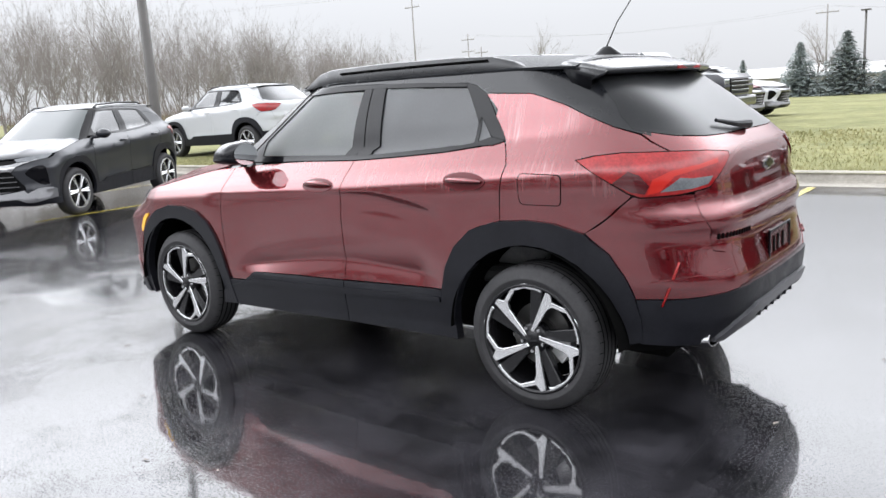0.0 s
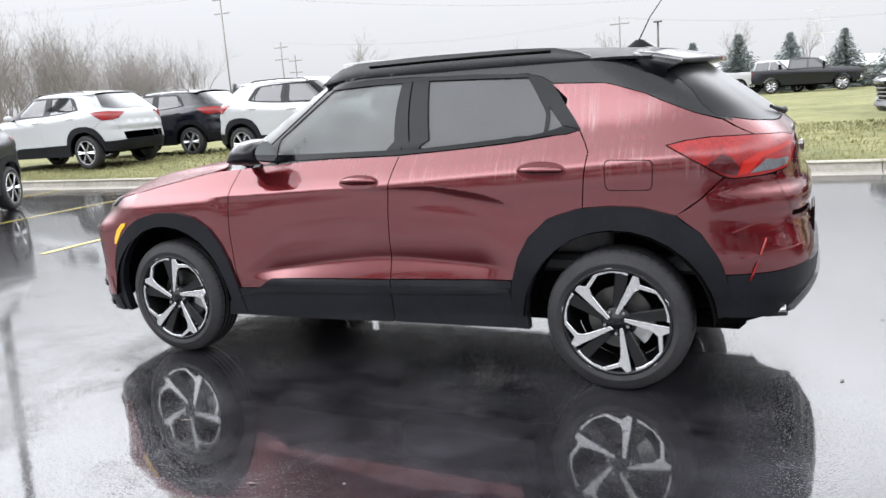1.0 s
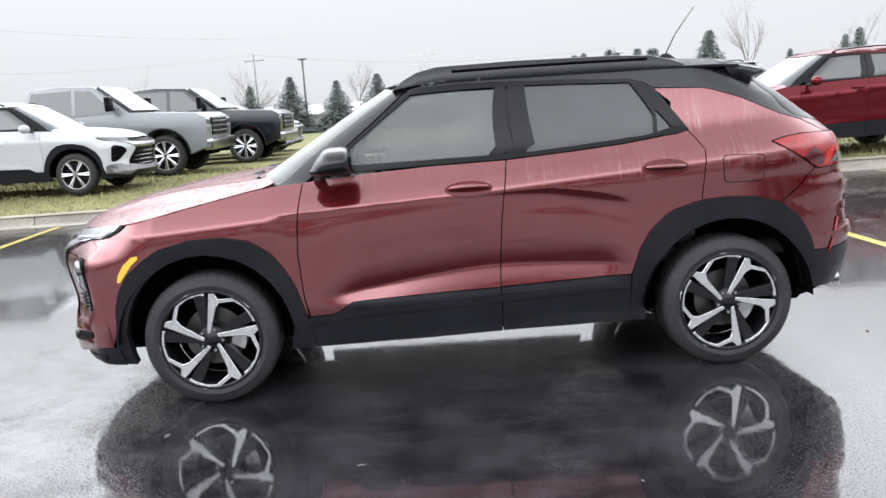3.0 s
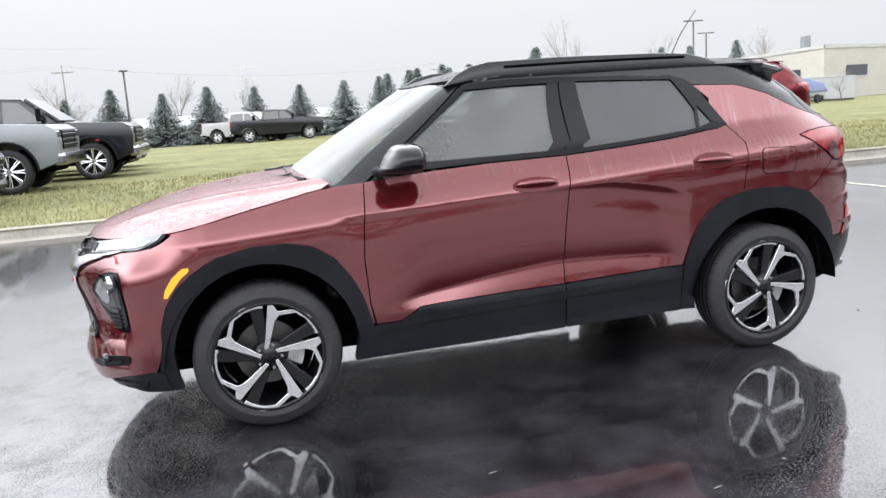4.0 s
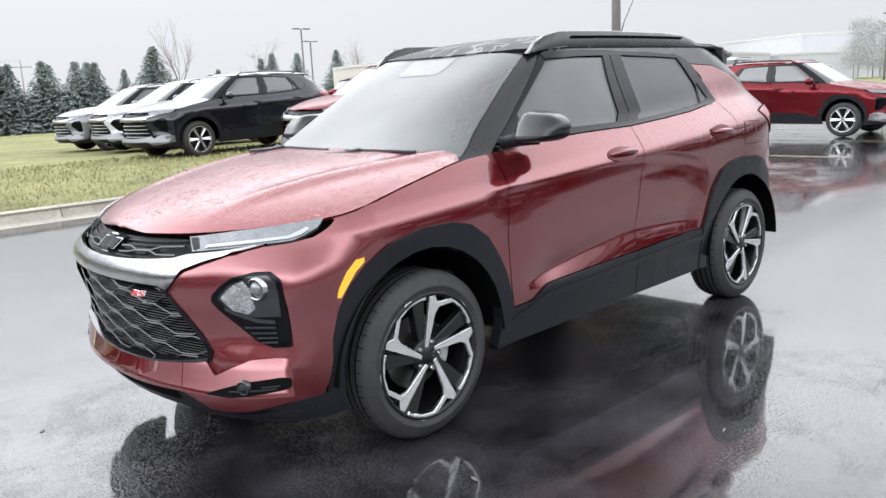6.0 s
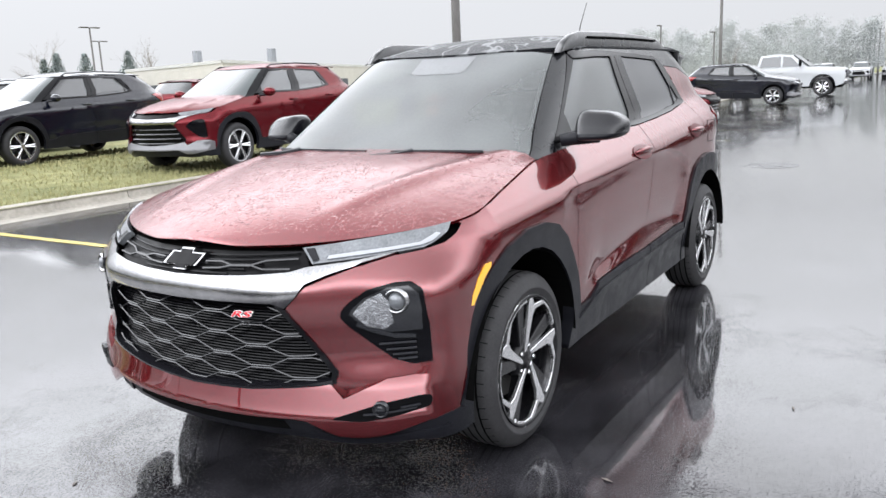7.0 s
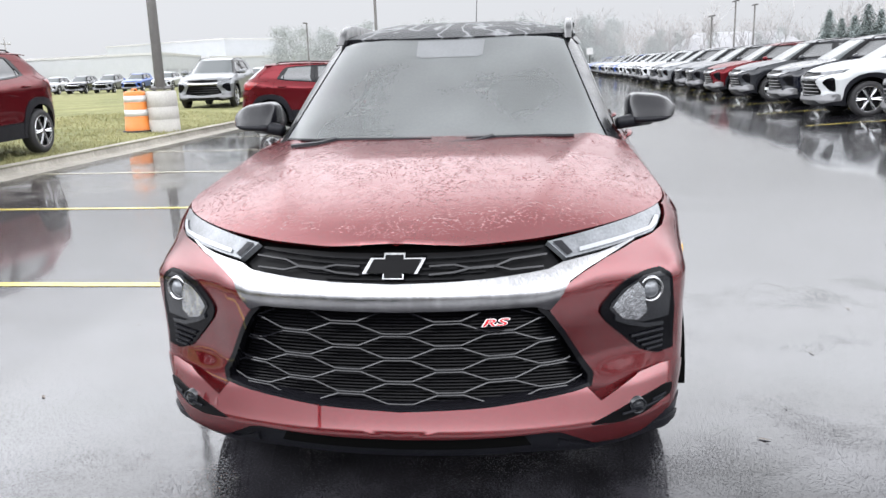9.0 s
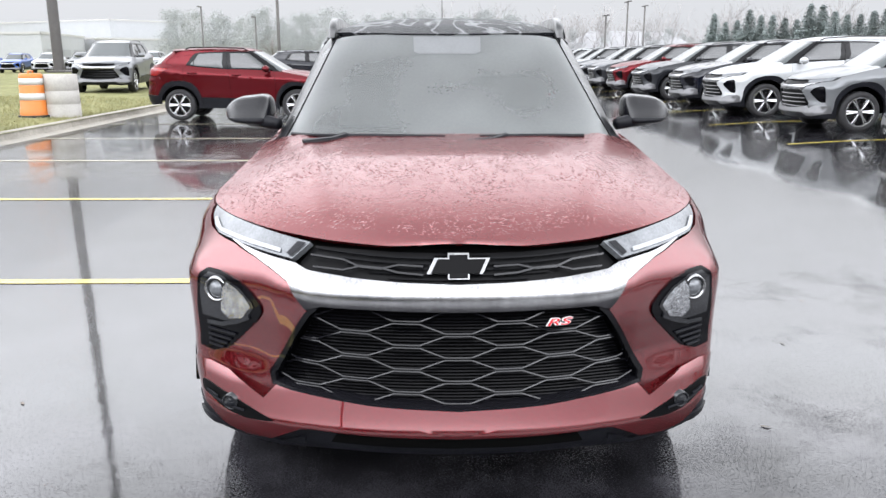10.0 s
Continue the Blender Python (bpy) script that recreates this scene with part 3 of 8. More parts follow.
def wet_roof():
    """Black roof under beads of rain, with pale meltwater trails."""
    m = mat("wet_black_roof", (0.007, 0.0075, 0.009), 0.5, spec=0.12, coat=0.12, coat_rough=0.2)
    n, l = m.node_tree.nodes, m.node_tree.links
    b = n["Principled BSDF"]
    tc = n.new("ShaderNodeTexCoord")

    def node(kind, **kw):
        t = n.new(kind)
        for k, v in kw.items():
            t.inputs[k].default_value = v
        l.new(tc.outputs["Object"], t.inputs["Vector"])
        return t

    def band(src, lo, mid_, hi):
        r = n.new("ShaderNodeValToRGB")
        e = r.color_ramp.elements
        e[0].position, e[0].color = lo, (0, 0, 0, 1)
        e[1].position, e[1].color = hi, (0, 0, 0, 1)
        e.new(mid_).color = (1, 1, 1, 1)
        l.new(src, r.inputs[0])
        return r.outputs[0]

    trail = node("ShaderNodeTexNoise", Scale=3.4, Detail=1.5, Distortion=1.6)
    vo = node("ShaderNodeTexVoronoi", Scale=105.0)
    mix = n.new("ShaderNodeMix")
    mix.data_type = "RGBA"
    mix.inputs[6].default_value, mix.inputs[7].default_value = (0.010, 0.011, 0.013, 1), (0.16, 0.165, 0.17, 1)
    sp, lim, mu = n.new("ShaderNodeSeparateXYZ"), n.new("ShaderNodeMapRange"), n.new("ShaderNodeMath")
    l.new(tc.outputs["Object"], sp.inputs[0])
    lim.inputs[1].default_value, lim.inputs[2].default_value = -0.35, 0.0
    l.new(sp.outputs["X"], lim.inputs[0])
    mu.operation = "MULTIPLY"
    l.new(band(trail.outputs[0], 0.46, 0.5, 0.545), mu.inputs[0])
    l.new(lim.outputs[0], mu.inputs[1])
    l.new(mu.outputs[0], mix.inputs[0])
    l.new(mix.outputs[2], b.inputs["Base Color"])
    bp = n.new("ShaderNodeBump")
    bp.inputs["Strength"].default_value, bp.inputs["Distance"].default_value = 0.45, 0.005
    bp.invert = True
    l.new(vo.outputs["Distance"], bp.inputs["Height"])
    l.new(bp.outputs[0], b.inputs["Normal"])
    l.new(bp.outputs[0], b.inputs["Coat Normal"])
    return m


M_ROOFTOP = wet_roof()
M_CLAD = mat("black_grained_plastic", (0.0085, 0.0088, 0.0115), 0.38, spec=0.22, bump=0.0006, bscale=500, var=0.25, vscale=5, rvar=0.1)
M_GLOSS = mat("gloss_black", (0.003, 0.003, 0.004), 0.08, spec=0.26)
M_GRILLE = mat("grille_black", (0.003, 0.003, 0.0035), 0.4, spec=0.12, rvar=0.08, vscale=10)
M_SLAT = mat("grille_slat_black", (0.003, 0.003, 0.004), 0.22, spec=0.13)
M_GUN = mat("gunmetal_bar", (0.008, 0.008, 0.01), 0.14, spec=0.6)
M_CHROME = mat("satin_chrome", (0.36, 0.36, 0.367), 0.2, metal=1.0, var=0.22, vscale=16, stretch=(1, 1, 0.15), bump=0.0002, bscale=120, rvar=0.06)
M_MACH = mat("machined_alloy", (0.62, 0.62, 0.63), 0.26, metal=0.9, var=0.05, vscale=20)
M_SHELL = mat("gloss_black_mirror_shell", (0.004, 0.004, 0.006), 0.11, spec=0.35, coat=0.3, bump=0.0014, bscale=120)
M_RIMBLK = mat("rim_black", (0.007, 0.007, 0.008), 0.22, spec=0.35)
M_TYRE = mat("tyre_rubber", (0.029, 0.0285, 0.03), 0.6, spec=0.25, bump=0.001, bscale=120, var=0.25, vscale=10)
M_CALIPER = mat("brake_caliper", (0.42, 0.42, 0.42), 0.35, metal=0.6, var=0.3, vscale=30)
M_DISC = mat("brake_disc", (0.09, 0.088, 0.086), 0.4, metal=0.9, var=0.2, vscale=20)
M_SEAM = mat("seam_black", (0.003, 0.003, 0.003), 0.9, spec=0.03)
M_LENS = mat("clear_lamp_lens", (0.5, 0.51, 0.53), 0.1, metal=1.0, coat=0.5, var=0.5, vscale=22, bump=0.004, bscale=45)
M_HLENS = mat("headlight_lens", (0.15, 0.157, 0.168), 0.07, metal=0.3, coat=0.4, var=0.3, vscale=14)
M_DRL = mat("daytime_strip", (0.3, 0.31, 0.33), 0.15, coat=1.0)
M_DKLENS = mat("dark_lamp_lens", (0.012, 0.013, 0.016), 0.05, metal=0.2, coat=0.4)
M_TAILRED = mat("red_lamp_lens", (0.24, 0.009, 0.010), 0.1, coat=0.4, var=0.35, vscale=9)
M_TAILDK = mat("smoked_red_lens", (0.06, 0.006, 0.008), 0.1, coat=1.0)
M_TAILHOT = mat("bright_red_lens", (0.40, 0.018, 0.012), 0.12, coat=0.3)
M_AMBER = mat("amber_lens", (0.85, 0.45, 0.02), 0.15, coat=1.0)
M_GLASS = glass("windscreen_glass", (0.7, 0.74, 0.73), 0.28, mist_glare=0.38, f0=0.06, power=4.5, film=(0.27, 0.283, 0.283))
M_SIDEGL = glass("side_glass", (0.5, 0.54, 0.53), 0.28, mist_glare=0.4, f0=0.085, power=3.5, film=(0.16, 0.17, 0.17))
M_PRIV = glass("privacy_glass", (0.2, 0.21, 0.22), 0.28, mist_glare=0.3, f0=0.07, power=4.0, film=(0.135, 0.14, 0.148))
M_RGLASS = glass("tailgate_glass", (0.10, 0.105, 0.11), 0.28, mist_glare=0.3, f0=0.03, power=4.5, film=(0.06, 0.062, 0.066))
M_MIRROR = mat("mirror_glass", (0.8, 0.82, 0.84), 0.02, metal=1.0)
M_SEAT = mat("dark_seat_cloth", (0.10, 0.10, 0.102), 0.8, var=0.2, vscale=10)
M_DASH = mat("dash_plastic", (0.02, 0.02, 0.021), 0.6)
M_BADGERED = mat("badge_red", (0.6, 0.02, 0.03), 0.25, coat=0.5)
M_CUP = mat("shaded_red_cup", (0.085, 0.006, 0.009), 0.3, spec=0.2, coat=0.2)
M_POD = mat("lamp_pod_black", (0.002, 0.002, 0.003), 0.05, spec=0.14)
M_SKID = mat("grey_skid_plate", (0.05, 0.05, 0.055), 0.4, spec=0.4, var=0.2, vscale=8)
# the red body's reflection is painted into the plate's base colour
M_PLATE = mat("dark_red_plate", (0.05, 0.012, 0.012), 0.18, coat=0.5, var=0.4, vscale=9)
M_WHITE = mat("white_detail", (0.75, 0.75, 0.75), 0.4)


# ---- panels: outlines laid on a surface, with returned edges ----
def X(x, z, B=LOW):
    return (B.s_of_x(x, z), z)


def Fy(y, z, B=LOW):
    return (B.s_of_y(y, z), z)


def Ry(y, z, B=LOW):
    return (B.s_of_y(y, z, True), z)


def xs_(pts, B=LOW):
    return [X(x, z, B) for x, z in pts]


def fs_(pts, B=LOW):
    return [Fy(y, z, B) for y, z in pts]


def rs_(pts, B=LOW):
    return [Ry(y, z, B) for y, z in pts]


def rounded(pts, r, n=3):
    """Cuts each corner of an outline with a small curve."""
    out = []
    k = len(pts)
    for i in range(k):
        p, a, b = Vector(pts[i]), Vector(pts[i - 1]), Vector(pts[(i + 1) % k])
        da, db = min(r, (a - p).length * 0.45), min(r, (b - p).length * 0.45)
        u, v = p + (a - p).normalized() * da, p + (b - p).normalized() * db
        for j in range(n + 1):
            t = j / n
            q = u * (1 - t) ** 2 + p * 2 * t * (1 - t) + v * t * t
            out.append((q.x, q.y))
    return out


def wrap_map(B):
    return lambda s, z: (B.at(s, z), B.normal(s, z))


def top_map(fn):
    def f(x, y):
        e = 0.004
        p = Vector((x, y, fn(x, y)))
        nx = (fn(x + e, y) - fn(x - e, y)) / (2 * e)
        ny = (fn(x, y + e) - fn(x, y - e)) / (2 * e)
        return p, Vector((-nx, -ny, 1)).normalized()
    return f


def sheet(pts, fmap, off=0.0, thick=0.012, du=0.06, dv=0.04):
    """Cuts an outline into small cells and lays it on a surface; gives vertices, normals, faces."""
    bm = bmesh.new()
    face = bm.faces.new([bm.verts.new((u, v, 0)) for u, v in pts])
    face.normal_update()
    bmesh.ops.triangulate(bm, faces=[face], ngon_method="EAR_CLIP")
    us, vs = [p[0] for p in pts], [p[1] for p in pts]
    for lo, hi, d, axis in ((min(us), max(us), du, 0), (min(vs), max(vs), dv, 1)):
        k = math.ceil(lo / d + 1e-6)
        while k * d < hi - 1e-6:
            co = (k * d, 0, 0) if axis == 0 else (0, k * d, 0)
            no = (1, 0, 0) if axis == 0 else (0, 1, 0)
            bmesh.ops.bisect_plane(bm, geom=list(bm.verts) + list(bm.edges) + list(bm.faces), dist=1e-5, plane_co=co, plane_no=no)
            k += 1
    bmesh.ops.remove_doubles(bm, verts=bm.verts, dist=1e-5)
    bm.verts.index_update()
    V, N, F = [], [], []
    for v in bm.verts:
        p, nn = fmap(v.co.x, v.co.y)
        V.append(p + nn * off)
        N.append(nn)
    sign = 0.0
    for f in bm.faces:
        ids = [v.index for v in f.verts]
        F.append(ids)
        a, b, c = V[ids[0]], V[ids[1]], V[ids[2]]
        sign += (b - a).cross(c - a).dot(N[ids[0]])
    if sign < 0:
        F = [ids[::-1] for ids in F]
    base = len(V)
    if thick:
        ring = {}
        for e in bm.edges:
            if len(e.link_faces) == 1:
                i, j = e.verts[0].index, e.verts[1].index
                if abs(V[i].y) < 0.003 and abs(V[j].y) < 0.003:
                    continue
                for k in (i, j):
                    if k not in ring:
                        ring[k] = len(V)
                        V += [V[k].copy(), V[k] - N[k] * thick]
                        N += [Vector((0, 0, 0)), Vector((0, 0, 0))]
                F.append([ring[i], ring[j], ring[j] + 1, ring[i] + 1])
    bm.free()
    return V, N, F


def flip_sheet(S):
    V, N, F = S
    return [Vector((v.x, -v.y, v.z)) for v in V], [Vector((q.x, -q.y, q.z)) for q in N], [f[::-1] for f in F]


def join_sheets(*sheets):
    V, N, F = [], [], []
    for v, q, f in sheets:
        k = len(V)
        V, N = V + v, N + q
        F += [[i + k for i in ids] for ids in f]
    return V, N, F


def sheet_part(name, S, material, parent, label="", scale=(1, 1, 1)):
    V, N, F = S
    me = bpy.data.meshes.new(name)
    sc = Vector(scale)
    me.from_pydata([(v.x * sc.x, v.y * sc.y, v.z * sc.z) for v in V], [], F)
    me.materials.append(material)
    me.polygons.foreach_set("use_smooth", [True] * len(me.polygons))
    me.update()
    me.normals_split_custom_set_from_vertices([tuple(Vector((q.x / sc.x, q.y / sc.y, q.z / sc.z)).normalized()) if q.length > 0.1 else (0, 0, 0) for q in N])
    ob = new(name, me)
    ob.parent = parent
    if label:
        ob["label"] = label
    return ob


LMAP, UMAP, HMAP, RMAP = wrap_map(LOW), wrap_map(UP), top_map(hood_z), top_map(roof_z)


REC = []   # outlines in the order they were laid, for the other crossovers


def both(name, pts, fmap, material, parent, label="", scale=(1, 1, 1), **kw):
    REC.append(("both", name, pts, fmap, material, label, kw))
    S = sheet(pts, fmap, **kw)
    a = sheet_part(name, S, material, parent, label, scale)
    b = sheet_part(name, flip_sheet(S), material, parent, label, scale)
    return a, b


def mid(name, pts, fmap, material, parent, label="", scale=(1, 1, 1), **kw):
    REC.append(("mid", name, pts, fmap, material, label, kw))
    S = sheet(pts, fmap, **kw)
    return sheet_part(name, join_sheets(S, flip_sheet(S)), material, parent, label, scale)


# ---- outlines of the side, as (x, z) ----
HUBF, HUBR, HUBZ = (1.32, 0.339), (-1.31, 0.339), 0.339
FARCH_OUT = [(1.80, 0.30), (1.788, 0.389), (1.775, 0.451), (1.772, 0.525), (1.742, 0.622), (1.69, 0.70), (1.61, 0.765), (1.50, 0.822), (1.355, 0.855), (1.203, 0.856), (1.086, 0.83), (0.985, 0.763), (0.918, 0.67), (0.872, 0.577), (0.832, 0.43)]
FARCH_IN = [(1.715, 0.24)] + [(1.325 + (0.41 if a < 90 else 0.425) * math.cos(radians(a)), 0.345 + 0.432 * math.sin(radians(a))) for a in range(8, 181, 12)] + [(0.90, 0.26)]
RARCH_OUT = [(-0.815, 0.515), (-0.854, 0.64), (-0.91, 0.737), (-1.006, 0.824), (-1.142, 0.868), (-1.303, 0.882), (-1.438, 0.874), (-1.578, 0.834), (-1.681, 0.75), (-1.742, 0.657), (-1.778, 0.562)]
RARCH_IN = [(-0.885, 0.27)] + [(-1.31 + 0.435 * math.cos(radians(a)), 0.335 + 0.438 * math.sin(radians(a))) for a in range(4, 177, 12)] + [(-1.735, 0.31)]
G = 0.0028   # half a shut line


def build_wheel(parent, x, y, turn, face=1):
    """Eighteen-inch black alloy with five machined spokes."""
    wheel = new("wheel")
    wheel.parent = parent
    wheel.location = (x, y, HUBZ)
    wheel.rotation_euler = (0, radians(turn), 0 if face > 0 else math.pi)
    R, ri = 0.339, 0.250
    prof = [(ri - 0.004, -0.1), (ri + 0.012, -0.112), (ri + 0.045, -0.118), (R - 0.03, -0.108), (R - 0.008, -0.09), (R, -0.06), (R, 0.05), (R - 0.006, 0.072), (R - 0.022, 0.088), (R - 0.055, 0.1), (ri + 0.03, 0.103), (ri + 0.025, 0.0995), (ri + 0.012, 0.0975), (ri - 0.002, 0.088)]
    tyre = part("tyre", lathe_bm([(r, h - 0.095) for r, h in prof], 56, "Y"), M_TYRE, wheel, smooth=True)
    groove = bmesh.new()
    for gy in (-0.055, -0.02, 0.015, 0.05):
        b2 = lathe_bm([(R + 0.0008, gy - 0.095 - 0.004), (R + 0.0008, gy - 0.095 + 0.004)], 48, "Y")
        me = bpy.data.meshes.new("tmp")
        b2.to_mesh(me)
        groove.from_mesh(me)
        b2.free()
    for k in range(44):
        a = 2 * math.pi * k / 44
        c, s = math.cos(a), math.sin(a)
        t = Vector((-s, 0, c)) * 0.0016
        for y0, y1 in ((0.05, 0.076), (-0.11, -0.07)):
            r0, r1 = R + 0.001, R - 0.008 if y0 > 0 else R - 0.02
            vs = [Vector((r0 * c, y0 - 0.095 + 0.004, r0 * s)), Vector((r1 * c + 0.002 * c, y1 - 0.095 + 0.003, r1 * s + 0.002 * s))]
            groove.faces.new([groove.verts.new(p) for p in (vs[0] - t, vs[0] + t, vs[1] + t, vs[1] - t)])
    part("tread_groove", groove, M_SEAM, tyre)
    rim = part("rim", lathe_bm([(ri + 0.006, 0.0), (ri + 0.004, 0.004), (ri - 0.006, 0.003), (ri - 0.014, -0.012), (ri - 0.022, -0.05), (ri - 0.03, -0.12), (ri - 0.025, -0.19)], 48, "Y"), M_RIMBLK, wheel, smooth=True)
    part("rim_lip", lathe_bm([(ri + 0.0065, -0.004), (ri + 0.004, 0.003), (ri - 0.002, 0.003), (ri - 0.003, -0.002)], 48, "Y"), M_MACH, rim, "bright machined rim edge", smooth=True)
    k_ = 0.00084
    spoke_out = [(-x * k_, -z * k_) for x, z in ((-24, -42), (0, -284), (30, -288), (52, -250), (158, -256), (222, -216), (277, -118), (250, -108), (240, -140), (200, -196), (148, -234), (60, -226), (36, -196), (-4, -42))]
    back = [(-x * k_, -z * k_) for x, z in ((45, -66), (225, -178), (268, -112), (70, -30), (20, -30))]

    def slab(outline, h0, h1, inner, bev):
        bm = bmesh.new()
        top = [bm.verts.new((px, h1 - inner * (1 - math.hypot(px, pz) / 0.25), pz)) for px, pz in outline]
        bot = [bm.verts.new((px, h0 - inner * (1 - math.hypot(px, pz) / 0.25), pz)) for px, pz in outline]
        f = bm.faces.new(top)
        bm.faces.new(bot[::-1])
        for i in range(len(outline)):
            j = (i + 1) % len(outline)
            bm.faces.new((top[i], bot[i], bot[j], top[j]))
        bmesh.ops.recalc_face_normals(bm, faces=bm.faces)
        if bev:
            bmesh.ops.bevel(bm, geom=[e for e in bm.edges if all(v in top for v in e.verts)], offset=bev, segments=1, affect="EDGES")
        return bm

    sme = bme = None
    for k in range(5):
        a = 2 * math.pi * k / 5
        rot = Matrix.Rotation(a, 4, "Y")
        if sme is None:
            o = part("spoke", slab(spoke_out, -0.012, 0.001, 0.012, 0.0015), M_MACH, wheel, "machined bright spoke face")
            sme = o.data
            o2 = part("spoke_back", slab(back, -0.05, -0.013, 0.012, 0.004), M_RIMBLK, wheel)
            bme = o2.data
        else:
            o, o2 = new("spoke", sme), new("spoke_back", bme)
            o["label"] = "machined bright spoke face"
            o.parent = o2.parent = wheel
        o.matrix_basis, o2.matrix_basis = rot, rot
    hub = part("hub", lathe_bm([(0.0, -0.008), (0.03, -0.008), (0.034, -0.012), (0.06, -0.014), (0.072, -0.022), (0.072, -0.07)], 28, "Y"), M_RIMBLK, wheel, smooth=True)
    bmb = box_bm(-0.019, 0.019, -0.01, -0.005, -0.0035, 0.0035)
    b3 = box_bm(-0.006, 0.006, -0.01, -0.005, -0.008, 0.008)
    me = bpy.data.meshes.new("tmp")
    b3.to_mesh(me)
    bmb.from_mesh(me)
    b3.free()
    part("hub_emblem", bmb, M_GUN, hub, "small plain emblem shape")
    nme = None
    for k in range(5):
        a = 2 * math.pi * (k + 0.5) / 5
        if nme is None:
            o = part("lug_nut", lathe_bm([(0.0, 0.0), (0.008, 0.0), (0.010, -0.004), (0.010, -0.022)], 6, "Y"), M_CHROME, wheel)
            nme = o.data
        else:
            o = new("lug_nut", nme)
            o.parent = wheel
        o.location = (0.056 * math.cos(a), -0.006, 0.056 * math.sin(a))
    part("brake_disc", lathe_bm([(0.06, -0.085), (0.085, -0.085), (0.085, -0.095), (0.15, -0.095), (0.15, -0.118), (0.06, -0.118)], 32, "Y"), M_DISC, wheel)
    # added black disc, stands in for the shade inside the wheel
    part("inner_face", lathe_bm([(0.0, -0.178), (0.12, -0.178), (0.222, -0.188)], 28, "Y"), M_SEAM, wheel)
    part("brake_caliper", lathe_bm([(0.09, -0.07), (0.163, -0.07), (0.163, -0.13), (0.09, -0.13)], 8, "Y", radians(150), radians(205)), M_CALIPER, wheel, "bright cast brake caliper")
    return wheel


def build_hero():
    car = new("crossover")
    tagged(car, "crimson metallic compact crossover with black roof, wet, parked on asphalt", "car")
    K = dict(material=M_RED, parent=car)

    # --- sides ---
    fender = xs_([(0.823, 0.43), (0.837 + G, 0.529), (0.849 + G, 0.741), (0.839 + G, 0.886), (0.824 + G, 0.993), (0.807 + G, 1.083), (0.95, 1.074)] + [(x, hood_rim(x) - 0.005) for x in (1.03, 1.1, 1.2, 1.3, 1.4, 1.5, 1.6, 1.69)] + [(1.60, 0.888), (1.525, 0.836)]) + xs_([(1.51, 0.824)] + FARCH_OUT[7:])
    both("front_fender", fender, LMAP, du=0.03, dv=0.009, **K)
    fdoor = xs_([(0.807 - G, 1.084), (0.824 - G, 0.993), (0.839 - G, 0.886), (0.849 - G, 0.741), (0.837 - G, 0.529), (0.813, 0.424), (0.693, 0.428), (0.646, 0.455), (0.603, 0.482), (0.509, 0.487), (0.216, 0.497), (-0.147 + G, 0.503), (-0.161 + G, 0.748), (-0.167 + G, 0.835), (-0.186 + G, 0.987), (-0.213 + G, 1.128), (0.183, 1.121), (0.475, 1.108)])
    both("front_door", fdoor, LMAP, du=0.03, dv=0.009, **K)
    rdoor = xs_([(-0.213 - G, 1.128), (-0.186 - G, 0.987), (-0.167 - G, 0.835), (-0.161 - G, 0.748), (-0.147 - G, 0.505), (-0.5, 0.514), (-0.812, 0.521)] + RARCH_OUT[1:4] + [(-1.06, 0.845), (-1.171 + G, 0.869), (-1.183 + G, 1.002), (-1.199 + G, 1.121), (-1.175 + G, 1.166), (-1.144 + G, 1.213), (-1.005, 1.192), (-0.809, 1.168), (-0.53, 1.147)])
    both("rear_door", rdoor, LMAP, du=0.03, dv=0.009, **K)
    quarter = xs_([(-1.144 - G, 1.215), (-1.175 - G, 1.166), (-1.199 - G, 1.121), (-1.183 - G, 1.002), (-1.171 - G, 0.875)] + RARCH_OUT[5:8] + [(-1.627, 0.868), (-1.755, 0.975), (-1.77, 0.992), (-1.89, 0.992), (-1.905, 1.10), (-1.888, 1.158), (-1.806, 1.20), (-1.76, 1.228), (-1.649, 1.263), (-1.515, 1.322), (-1.326, 1.397), (-1.245, 1.42), (-1.05, 1.43), (-0.999, 1.432), (-1.071, 1.327)], LOW)
    both("rear_quarter", quarter, LMAP, du=0.05, dv=0.02, **K)
    both("fuel_door_seam", rounded([(LOW.s_of_x(x, z), z) for x, z in ((-1.275, 1.088), (-1.28, 0.95), (-1.485, 0.948), (-1.49, 1.082))], 0.03), LMAP, M_SEAM, car, off=0.0012, thick=0)
    both("fuel_door", rounded([(LOW.s_of_x(x, z), z) for x, z in ((-1.279, 1.084), (-1.284, 0.954), (-1.481, 0.952), (-1.486, 1.078))], 0.028), LMAP, M_RED, car, off=0.002, thick=0)

    # --- cladding ---
    def arch_map(s, z):
        p, nn = LMAP(s, z)
        k = min(1, max(0, (1.75 - p.x) / 0.3))
        return p + nn * (-0.003 + 0.017 * k), nn

    def lip_map(s, z):
        p, nn = LMAP(s, z)
        zt = lerp_table(abs(p.y), [(0, 0.412), (0.25, 0.426), (0.42, 0.447), (0.56, 0.467), (0.7, 0.484), (0.82, 0.484)])
        k = min(1, max(0, (zt - z) / (zt - 0.345)))
        k = (0.006 + 0.036 * k) * min(1, max(0, (0.83 - abs(p.y)) / 0.14)) + 0.004
        return p + Vector((nn.x, nn.y, 0)).normalized() * k, (nn + Vector((0, 0, 0.52 if z > 0.35 and z < zt and p.y < 0.8 else 0))).normalized()

    both("front_arch_cladding", xs_(FARCH_OUT + [(0.80, 0.265), (0.925, 0.26)] + FARCH_IN[-2:0:-1] + [(1.705, 0.235), (1.77, 0.24)]), arch_map, M_CLAD, car, off=0.0, thick=0.05)
